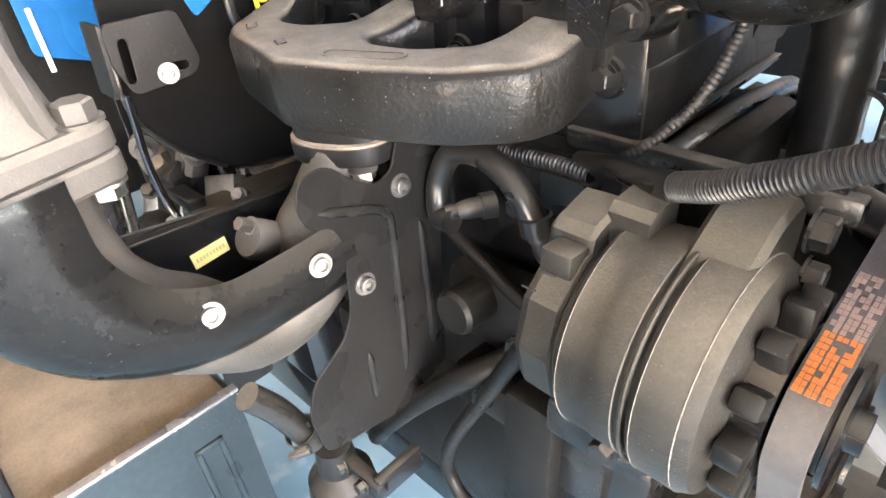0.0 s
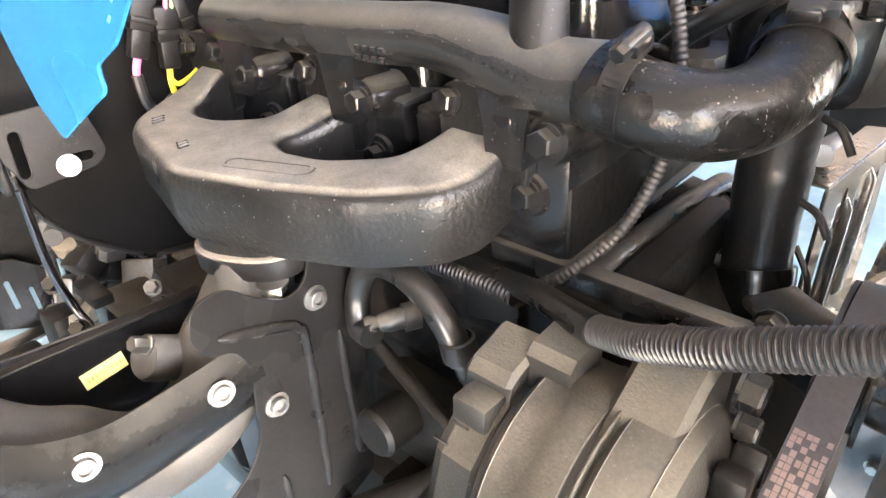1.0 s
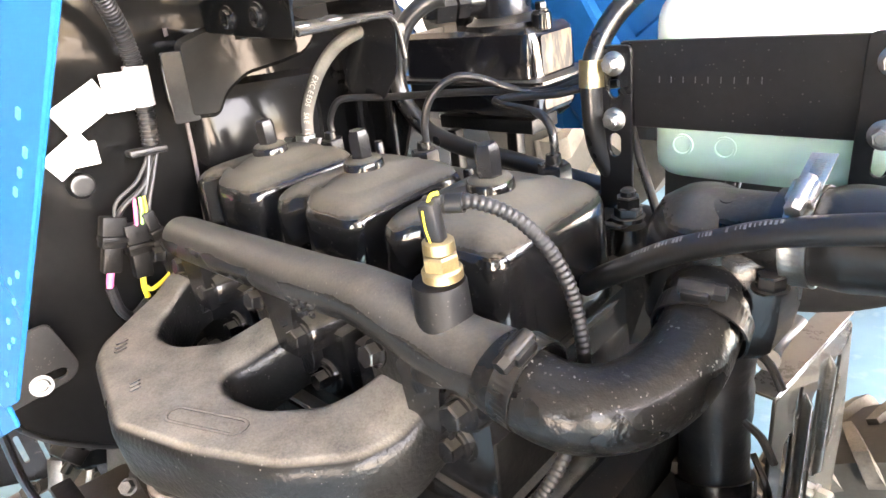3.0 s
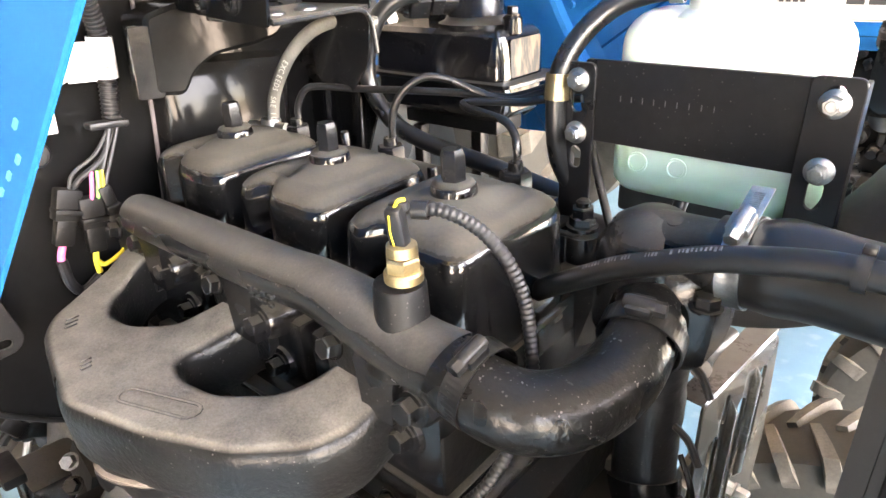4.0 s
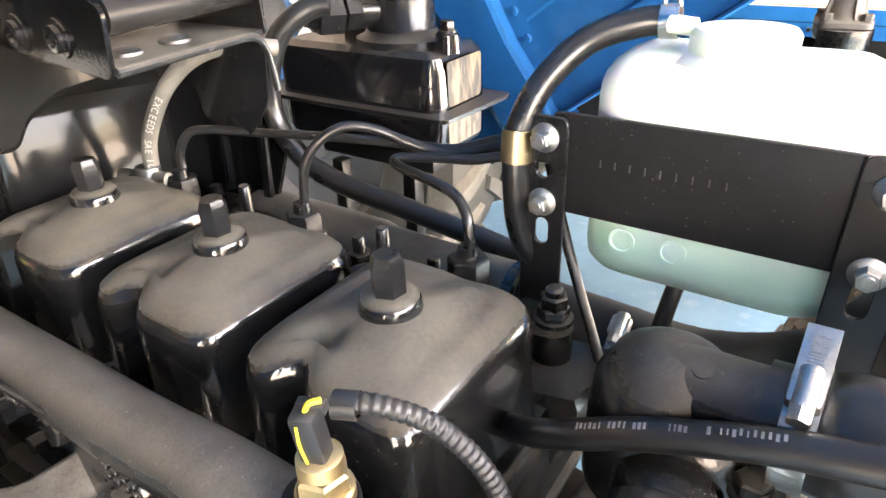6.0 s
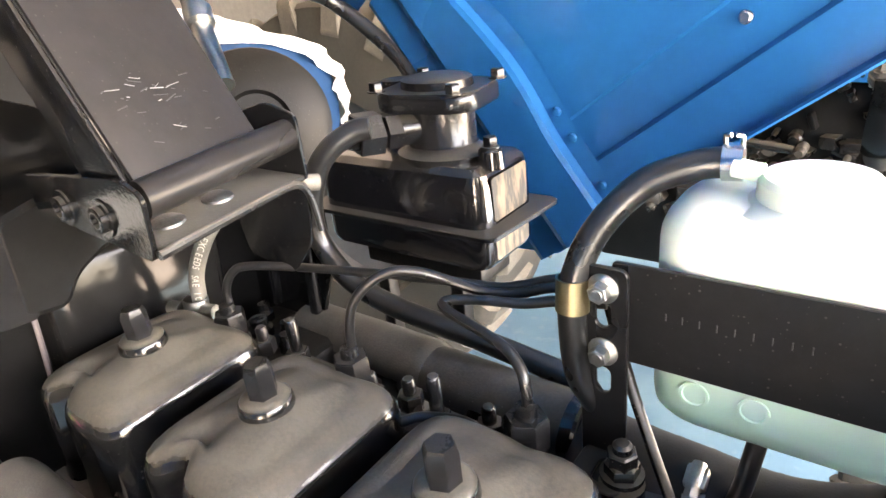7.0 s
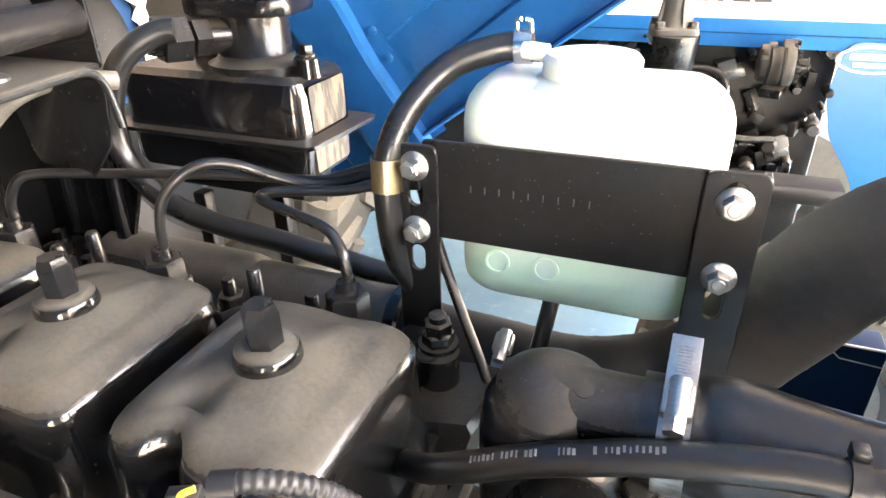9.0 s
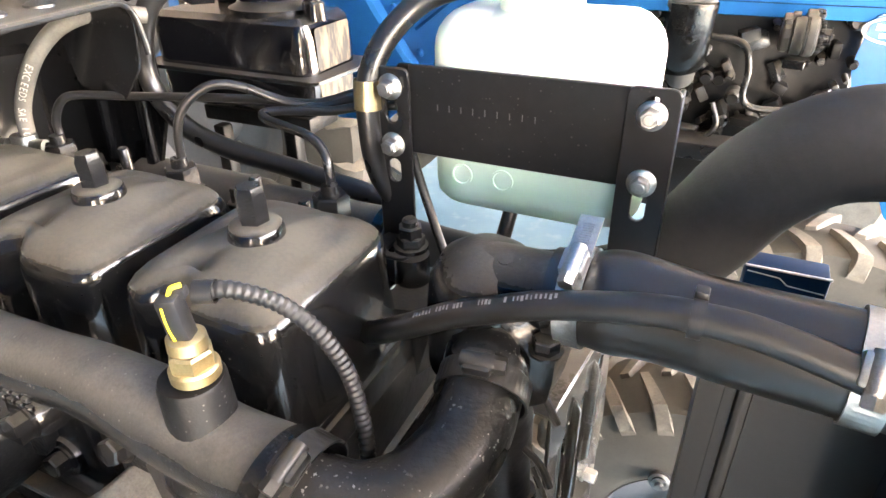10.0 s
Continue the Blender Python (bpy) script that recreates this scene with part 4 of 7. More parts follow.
def drive_belt():
    t = thing("drive_belt", "black fan belt with worn orange print", "belt", (0.35, -0.1, 0.95))
    c1, r1, c2, r2, c3, r3 = (-0.158, 0.932), 0.037, (0.0, 0.972), 0.045, (0.0, 0.72), 0.085
    pts = []
    order = ((c1, r1), (c2, r2), (c3, r3))
    runs = [loop_line(*order[i], *order[(i + 1) % 3], 1) for i in range(3)]
    for i in range(3):
        a, b, ang = runs[i]
        pts += [a.lerp(b, k / 8) for k in range(9)]
        c, r = order[(i + 1) % 3]
        nxt = runs[(i + 1) % 3][2]
        d = (nxt - ang) % (2 * math.pi)
        if d > math.pi:
            d -= 2 * math.pi
        pts += [Vector(c) + r * Vector((math.cos(ang + d * k / 10), math.sin(ang + d * k / 10))) for k in range(1, 10)]
    bm = bmesh.new()
    rings = []
    for i, p in enumerate(pts):
        q = pts[(i + 1) % len(pts)] - pts[i - 1]
        nn = Vector((q.y, -q.x)).normalized()
        if nn.dot(p - Vector((-0.03, 0.92))) < 0:
            nn = -nn
        rings.append([V(x, p.x + nn.x * h, p.y + nn.y * h) for x, h in ((0.344, 0), (0.364, 0), (0.364, 0.005), (0.344, 0.005))])
    loft(bm, rings + [rings[0]], cap=False)
    part("belt", bm, BELT, t)
    # print blocks on the outer face of the upper run
    a, b, ang = runs[0]
    nrm = Vector((math.cos(ang), math.sin(ang)))
    u = (b - a).normalized()
    M = Matrix(((1, 0, 0, 0), (0, u.x, nrm.x, 0), (0, u.y, nrm.y, 0), (0, 0, 0, 1)))
    runs_of_print = (bmesh.new(), bmesh.new())
    rnd = random.Random(21)
    for i in range(21):
        bm = runs_of_print[i > 9]
        for j in range(6):
            if rnd.random() < 0.05 + 0.009 * i:
                continue
            p = a + u * (0.0042 * i - 0.02) + nrm * 0.0051
            Q = M.copy()
            Q.translation = (0.3466 + 0.0061 * (j // 2) + 0.0027 * (j % 2), p.x, p.y)
            rbox(bm, (0, 0, 0), (rnd.uniform(0.0021, 0.0027), rnd.uniform(0.0030, 0.0040), 0.0006), 0, Q)
    part("print", runs_of_print[0], ORANGE, t, "rows of worn orange print blocks")
    part("worn_print", runs_of_print[1], FADED, t, "the same print rubbed pale")
    p = thing("fan_pulley_pair", "black steel fan and crank pulleys", "pulley", (0.35, 0.02, 1.0))
    for c, r in ((c2, r2), (c3, r3)):
        bm = bmesh.new()
        A = axis((0.340, c[0], c[1]), (1, 0, 0))
        lathe(bm, ((0, 0), (r + 0.004, 0), (r + 0.004, 0.003), (r - 0.003, 0.004), (r - 0.003, 0.025), (r + 0.004, 0.026), (r + 0.004, 0.029), (r * 0.8, 0.029), (r * 0.75, 0.012), (0.018, 0.012), (0.018, 0.035), (0, 0.035)), A, 48)
        part("pulley", bm, BLACK, p)


drive_belt()


# ---------------------------------------------------------------- hoses and cables on the near side
def coolant_hoses():
    t = thing("bypass_hose", "glossy black moulded rubber elbow hose with clamps", "hose", (0.26, -0.05, 1.12))
    path = ((0.216, -0.104, 1.146), (0.240, -0.106, 1.140), (0.261, -0.100, 1.136), (0.278, -0.080, 1.134), (0.287, -0.052, 1.138), (0.286, -0.024, 1.145), (0.280, 0.004, 1.152))
    bm = bmesh.new()
    L = spline(path, 8)
    sweep(bm, L, [0.0220 + (0.0016 if i < 4 or i > len(L) - 5 else 0.0) for i in range(len(L))], 32)
    part("hose", bm, HOSE, t)
    hose_clamp(t, (0.234, -0.1045, 1.144), (1, -0.05, -0.15), 0.0241, (0.1, -0.35, 1), 0.013, SATIN, "black worm-drive clamp")
    hose_clamp(t, (0.2850, -0.016, 1.146), (-0.12, 0.93, 0.34), 0.0241, (0.05, -0.4, 0.9), 0.013, SATIN, "black worm-drive clamp")
    p = thing("lower_coolant_pipe", "black glossy vertical coolant pipe", "pipe", (0.29, 0.01, 0.93))
    bm = bmesh.new()
    tube(((0.270, 0.050, 1.160), (0.268, 0.058, 1.09), (0.268, 0.060, 1.04), (0.270, 0.060, 0.955)), [0.0245 + 0.0006 * math.sin(i * 0.9) + 0.0004 * math.sin(i * 2.3) for i in range(25)], 28, bm=bm)
    part("riser", bm, WRAP, p)
    bm = bmesh.new()
    tube(((0.270, 0.060, 0.97), (0.280, 0.050, 0.945), (0.33, 0.03, 0.935), (0.40, 0.02, 0.93)), 0.029, 28, bm=bm)
    part("outlet", bm, BLACK, p)
    for z in (1.095, 1.035):
        bm = bmesh.new()
        tube(((0.290, 0.052, z), (0.304, 0.046, z - 0.004), (0.314, 0.042, z - 0.018)), 0.0028, 8, bm=bm)
        part("cable_tie", bm, CONDUIT, p)
    h = thing("thermostat_housing", "black cast thermostat housing with a domed top", "engine part", (0.27, 0.04, 1.15))
    bm = bmesh.new()
    D = Matrix.Translation((0.268, 0.030, -0.012))
    lathe(bm, ((0.0, 1.14), (0.034, 1.14), (0.034, 1.182), (0.032, 1.198), (0.025, 1.211), (0.014, 1.218), (0, 1.2195)), D, 72)
    tube(((0.270, 0.029, 1.186), (0.30, 0.026, 1.188), (0.335, 0.026, 1.190)), 0.0215, 64, 20, bm=bm)
    for q in ((0.283, 0.020, 1.2065), (0.312, 0.018, 1.2075)):
        lathe(bm, ((0.005, -0.004), (0.0045, 0.001), (0, 0.0018)), axis(q, (0, -0.35, 0.93)), 16)
    part("body", bm, BLACK, h)
    bm = bmesh.new()
    loft(bm, [[V(0.276 + (a - 0.276) * f, 0.032 + (b - 0.032) * f, z) for a, b in ((0.240, 0.012), (0.258, 0.000), (0.300, 0.000), (0.318, 0.012), (0.320, 0.050), (0.300, 0.062), (0.252, 0.062), (0.238, 0.048))]
              for z, f in ((1.112, 0.70), (1.120, 0.86), (1.136, 0.92), (1.168, 0.95), (1.180, 0.88), (1.186, 0.7))])
    part("lower_casting", bm, BLACK, h)
    part("hose_stub", tube(((0.279, 0.030, 1.160), (0.281, 0.008, 1.154), (0.284, -0.010, 1.147)), 0.0222, 28), BLACK, h)
    for q in ((0.236, 0.050, 1.150), (0.312, 0.004, 1.166)):
        bolt(h, q, (0, 0, 1), 0.0075, BLACK, "hex", length=0.008)
    u = thing("radiator_hose", "black rubber radiator hose with bright clamps", "hose", (0.4, 0.0, 1.18))
    bm = bmesh.new()
    L = spline(((0.308, 0.0265, 1.1885), (0.330, 0.026, 1.190), (0.352, 0.024, 1.193), (0.395, 0.017, 1.195), (0.45, 0.010, 1.198), (0.53, 0.002, 1.197), (0.62, -0.004, 1.192)), 8)
    sweep(bm, L, [0.0242 + 0.0030 * math.exp(-((i - 13) / 5) ** 2) for i in range(len(L))], 32)
    part("hose", bm, RUBBER, u)
    hose_clamp(u, (0.322, 0.0262, 1.1895), (1, -0.05, 0.05), 0.0256, (0.05, -0.42, 0.9), 0.0125, tail=0.028)
    hose_clamp(u, (0.449, 0.0100, 1.198), (1, -0.12, 0.02), 0.0250, (0.05, -0.75, 0.5), 0.014)
    v = thing("breather_hose", "black rubber hose with white printed markings", "hose", (0.3, -0.02, 1.18))
    pts = ((0.180, 0.030, 1.118), (0.198, 0.014, 1.135), (0.216, 0.003, 1.150), (0.238, -0.002, 1.165), (0.262, -0.004, 1.180), (0.285, -0.004, 1.190), (0.31, -0.004, 1.200), (0.338, -0.004, 1.2075), (0.363, -0.004, 1.2125), (0.380, -0.005, 1.2140), (0.41, -0.007, 1.2135), (0.47, -0.015, 1.204), (0.6, -0.035, 1.180))
    part("hose", tube(pts, 0.0074, 24), RUBBER, v)
    bm = bmesh.new()
    L = spline(pts, 24)
    rnd = random.Random(3)
    for i in range(78, 154, 2):
        if i in (108, 110, 112, 114, 124, 126, 128) or rnd.random() < 0.1:
            continue
        p, tg = L[i], (L[i + 1] - L[i]).normalized()
        up = V(0.0, -0.42, 1.0)
        up = (up - tg * up.dot(tg)).normalized()
        M = Matrix((tg, up.cross(tg), up)).transposed().to_4x4()
        M.translation = p + up * 0.0072
        rbox(bm, (0, rnd.uniform(-0.0004, 0.0004), 0.0001), (rnd.choice((0.0006, 0.0010, 0.0013)), rnd.uniform(0.0024, 0.0032), 0.0006), 0, M)
    part("print", bm, PALEINK, v, "worn white print, unreadable")
    z = thing("cable_tie", "black plastic cable tie round two hoses", "cable tie", (0.379, 0.0, 1.2))
    bm = bmesh.new()
    mid = V(0.379, -0.005, 1.2135)
    ring = [mid + V(0, 0.0077 * math.cos(a), 0.0077 * math.sin(a)) for a in (2 * math.pi * i / 40 for i in range(40))]
    rings = [[q + V(-0.003, 0, 0), q + V(0.003, 0, 0), q + V(0.003, 0, 0) + (q - mid).normalized() * 0.0013, q + V(-0.003, 0, 0) + (q - mid).normalized() * 0.0013] for q in ring]
    loft(bm, rings + [rings[0]], cap=False)
    rbox(bm, (0.379, 0.001, 1.2225), (0.006, 0.007, 0.006), 0.001)
    part("strap", bm, CONDUIT, z)


SET["m"] = Matrix()
coolant_hoses()
SET["m"] = LEAN


def near_side_lines():
    t = thing("wiring_conduit", "thick black ribbed wiring conduit along the block", "cable conduit", (0.2, -0.11, 0.99))
    part("branch", ribbed(((0.03, -0.112, 0.995), (0.10, -0.113, 0.999), (0.15, -0.113, 1.002), (0.182, -0.114, 1.002)), 0.0062), CONDUIT, t)
    bm = bmesh.new()
    tube([LEAN.inverted() @ V(*q) for q in ((0.165, -0.120, 1.013), (0.197, -0.132, 1.023), (0.216, -0.141, 1.028), (0.233, -0.149, 1.032), (0.254, -0.159, 1.038))], [0.0078 + 0.00004 * k for k in range(33)], 20, bm=bm)
    part("sleeve", bm, RUBBER, t)
    part("conduit", ribbed([LEAN.inverted() @ V(*q) for q in ((0.250, -0.157, 1.036), (0.266, -0.164, 1.044), (0.280, -0.170, 1.051), (0.30, -0.176, 1.063), (0.32, -0.180, 1.074), (0.34, -0.181, 1.085), (0.40, -0.185, 1.115), (0.5, -0.19, 1.15))], 0.0089, 0.0028), CONDUIT, t)
    h = thing("oil_return_hose", "black rubber loop hose on a brass stub", "hose", (0.1, -0.14, 0.96))
    bm = bmesh.new()
    tube(((0.082, -0.150, 0.945), (0.064, -0.146, 0.945), (0.058, -0.140, 0.968), (0.072, -0.140, 0.996), (0.100, -0.142, 1.006), (0.128, -0.142, 0.998), (0.150, -0.142, 0.978), (0.160, -0.138, 0.955)), 0.0098, 20, bm=bm)
    part("hose", bm, RUBBER, h)
    bm = bmesh.new()
    lathe(bm, ((0, 0), (0.0065, 0.0), (0.0075, 0.006), (0.006, 0.010), (0.0075, 0.014), (0.0085, 0.02), (0.0085, 0.03), (0.011, 0.03), (0.011, 0.042), (0, 0.042)), axis((0.074, -0.150, 0.950), (0.5, 0.85, 0.05)), 16)
    part("stub", bm, PIPE, h, "dull brass hose stub")
    bm = bmesh.new()
    lathe(bm, ((0.0105, -0.008), (0.0125, -0.007), (0.0125, 0.007), (0.0105, 0.008)), axis((0.157, -0.140, 0.966), (0.2, 0.1, -1)), 20)
    tube(((0.158, -0.139, 0.962), (0.160, -0.135, 0.944), (0.156, -0.125, 0.932)), 0.0075, 14, bm=bm)
    part("clip", bm, CONDUIT, h)
    bolt(h, (0.115, -0.108, 0.955), (0.1, -1, 0), 0.008, BLACK, "hex", length=0.008)
    o = thing("oil_filter_housing", "black oil filter housing and fittings on the block side", "engine part", (0.1, -0.12, 0.8))
    bm = bmesh.new()
    tube(((0.06, -0.135, 0.93), (0.12, -0.14, 0.905), (0.18, -0.145, 0.885)), 0.006, 12, bm=bm)
    rbox(bm, (0.11, -0.118, 0.86), (0.10, 0.04, 0.07), 0.010)
    lathe(bm, ((0, 0), (0.02, 0), (0.02, 0.03), (0.017, 0.034), (0, 0.034)), axis((0.10, -0.138, 0.875), (0, -1, 0)), 24)
    rbox(bm, (0.12, -0.135, 0.79), (0.07, 0.05, 0.04), 0.008)
    part("body", bm, SOOT, o)
    bm = bmesh.new()
    tube([LEAN.inverted() @ V(*q) for q in ((-0.05, -0.2, 0.625), (-0.035, -0.2, 0.65), (0.03, -0.2, 0.735), (0.095, -0.2, 0.81), (0.13, -0.185, 0.84), (0.15, -0.15, 0.85))], 0.012, 18, bm=bm)
    part("oil_pipe", bm, SOOT, o, "glossy black oil pipe")
    for p in ((0.13, -0.164, 0.80), (0.075, -0.14, 0.845), (0.145, -0.14, 0.85)):
        bolt(o, p, (0, -1, 0.1), 0.008, BLACK, "hex", length=0.009)
    d = thing("dipstick_tube", "bent black steel tube below the alternator", "pipe", (0.17, -0.2, 0.75))
    bm = bmesh.new()
    tube([LEAN.inverted() @ V(*q) for q in ((0.20, -0.185, 0.935), (0.183, -0.2, 0.913), (0.141, -0.2, 0.833), (0.09, -0.2, 0.735), (0.073, -0.2, 0.685), (0.078, -0.2, 0.655), (0.10, -0.2, 0.635), (0.14, -0.19, 0.62))], 0.0075, 18, bm=bm)
    part("tube", bm, SOOT, d)
    b = thing("alternator_bracket", "dusty cast bracket under the alternator", "bracket", (0.24, -0.15, 0.8))
    bm = bmesh.new()
    rbox(bm, (0.24, -0.150, 0.835), (0.085, 0.05, 0.035), 0.006)
    part("casting", bm, PIPE, b)
    part("web", rbox(bmesh.new(), (0.215, -0.125, 0.78), (0.05, 0.05, 0.10), 0.006), PIPE, b)
    part("lug", rbox(bmesh.new(), (0.27, -0.16, 0.81), (0.03, 0.03, 0.05), 0.004), PIPE, b)
    part("upright", rbox(bmesh.new(), (0.175, -0.150, 0.72), (0.05, 0.03, 0.20), 0.005), SOOT, b)
    bolt(b, (0.25, -0.176, 0.84), (0, -1, 0), 0.009, PIPE, "hex", length=0.009)


near_side_lines()


# ---------------------------------------------------------------- coolant tank on its bracket
def coolant_tank():
    t = thing("coolant_tank", "milky plastic coolant tank, part filled with green coolant", "expansion tank", (0.255, 0.16, 1.17), upright=(0.25, 0.13, 1.24))
    bm = bmesh.new()
    o = rounded([Vector(p) for p in ((0.181, 0.123), (0.331, 0.123), (0.331, 0.205), (0.181, 0.205))], 0.036, 10)
    slab(bm, o, [], ((0.016, 1.183), (0.006, 1.185), (0.001, 1.191), (0, 1.199), (0, 1.292), (0.0008, 1.299), (0.003, 1.305), (0.007, 1.3105), (0.0125, 1.3150), (0.018, 1.3175)))
    lathe(bm, ((0.036, 1.3145), (0.031, 1.3172), (0.0265, 1.319), (0.0, 1.320)), Matrix.Translation((0.253, 0.157, 0)), 32)
    for x in (0.212, 0.242):
        lathe(bm, ((0.008, 0), (0.008, 0.0015), (0.0065, 0.0015), (0.006, 0.0005), (0, 0.0005)), axis((x, 0.1232, 1.211), (0, -1, 0)), 20)
    part("tank", bm, TANK, t)
    bm = bmesh.new()
    lathe(bm, ((0.0, 1.316), (0.0262, 1.316), (0.0268, 1.318), (0.0268, 1.3275), (0.0245, 1.3305), (0, 1.331)), Matrix.Translation((0.253, 0.157, 0)), 36)
    tube(((0.228, 0.157, 1.329), (0.214, 0.159, 1.330)), 0.005, 14, bm=bm)
    part("cap", bm, TANK, t, "white screw cap with a hose spout")
    b = thing("tank_bracket", "black steel tank bracket with slotted legs and zinc bolts", "bracket", (0.25, 0.115, 1.14), upright=(0.25, 0.115, 1.25))
    bm = bmesh.new()
    plate(bm, ((0.166, 1.222), (0.334, 1.222), (0.334, 1.284), (0.166, 1.284)), 0.003, facing_y(0.121), r=0.003)
    part("band", bm, SATIN, b)
    bm = bmesh.new()
    plate(bm, ((0.149, 1.135), (0.177, 1.135), (0.177, 1.282), (0.149, 1.282)), 0.003, facing_y(0.1165), [slot(0.163, 1.252, 0.009, 0.016), slot(0.163, 1.208, 0.009, 0.018)], r=0.006)
    plate(bm, ((0.0, 0.0), (0.033, 0.0), (0.033, 0.034), (0.0, 0.034)), 0.003, pose(0.152, 0.082, 1.152), [slot(0.018, 0.016, 0.010, 0.02)], r=0.008)
    part("leg", bm, SATIN, b)
    bm = bmesh.new()
    plate(bm, ((0.319, 1.125), (0.349, 1.125), (0.349, 1.286), (0.319, 1.286)), 0.003, facing_y(0.1165), [slot(0.334, 1.273, 0.010, 0.016), slot(0.334, 1.212, 0.009, 0.02)], r=0.006)
    plate(bm, ((0.1165, 1.125), (0.13, 1.125), (0.13, 1.283), (0.1165, 1.283)), 0.003, facing_x(0.346), r=0.003)
    part("leg", bm, SATIN, b)
    for p in ((0.163, 0.1135, 1.269), (0.163, 0.1135, 1.228), (0.334, 0.1135, 1.270), (0.334, 0.1135, 1.228)):
        bolt(b, p, (0, -1, 0.0), 0.0060, ZINC, "flange", 12, length=0.0070)
    bm = bmesh.new()
    lathe(bm, ((0, 0), (0.013, 0), (0.013, 0.003), (0, 0.003)), Matrix.Translation((0.181, 0.099, 1.155)), 24)
    prism(bm, Matrix.Translation((0.181, 0.099, 1.157)) @ Matrix.Rotation(0.5, 4, 'Z'), 0.0105, 0.009)
    prism(bm, Matrix.Translation((0.181, 0.099, 1.165)), 0.0092, 0.009)
    lathe(bm, ((0.0058, 1.172), (0.0058, 1.178), (0.004, 1.180), (0, 1.180)), Matrix.Translation((0.181, 0.099, 0)), 16)
    lathe(bm, ((0.0135, 1.125), (0.0135, 1.150), (0, 1.150)), Matrix.Translation((0.181, 0.099, 0)), 20)
    part("stud_nut", bm, BLACK, b)
    # faint marks on the band
    bm = bmesh.new()
    for i in range(9):
        rbox(bm, (0.196 + 0.0085 * i, 0.1178, 1.257), (0.0006, 0.0004, 0.0042), 0)
    part("stamped_mark", bm, FAINT, b, "faint stamped strokes, unreadable")
    m = thing("engine_mount_block", "black cast lug at the head's front corner", "engine part", (0.19, 0.1, 1.1), upright=(0.19, 0.1, 1.12))
    bm = bmesh.new()
    loft(bm, [[V(*p) for p in ((0.172, 0.066, z), (0.215 - d, 0.075, z), (0.222 - d, 0.135, z), (0.175, 0.128, z))] for z, d in ((1.05, 0.02), (1.118, 0.0), (1.126, 0.003))])
    part("lug", bm, BLACK, m)
    v = thing("vent_hose", "black rubber overflow hose with a wire clip", "hose", (0.16, 0.12, 1.2))
    part("hose", tube(((0.214, 0.159, 1.333), (0.196, 0.154, 1.331), (0.172, 0.142, 1.321), (0.154, 0.124, 1.298), (0.146, 0.112, 1.270), (0.146, 0.112, 1.235), (0.148, 0.118, 1.205), (0.156, 0.13, 1.175), (0.16, 0.15, 1.12)), 0.0083, 20), RUBBER, v)
    bm = bmesh.new()
    band(bm, (0.1455, 0.1115, 1.262), (0, 0, 1), 0.0086, 0.020)
    part("sleeve", bm, GILT, v, "yellow zinc sleeve")
    bm = bmesh.new()
    band(bm, (0.212, 0.159, 1.333), (1, 0.1, 0.05), 0.0088, 0.010)
    for s in (-0.004, 0.004):
        tube(((0.212 + s, 0.157, 1.341), (0.212 + s, 0.155, 1.347), (0.212 + s * 0.3, 0.154, 1.348)), 0.0013, 8, bm=bm)
    part("wire_clip", bm, CHROME, v, "bright wire spring clip")
    f = thing("fuel_return_pipe", "thin grey steel pipe beside the tank bracket", "pipe", (0.2, 0.13, 1.15))
    part("pipe", tube(((0.150, 0.15, 1.245), (0.172, 0.136, 1.20), (0.19, 0.128, 1.165), (0.215, 0.115, 1.12), (0.245, 0.09, 1.06)), 0.0036, 12), PIPE, f)


coolant_tank()


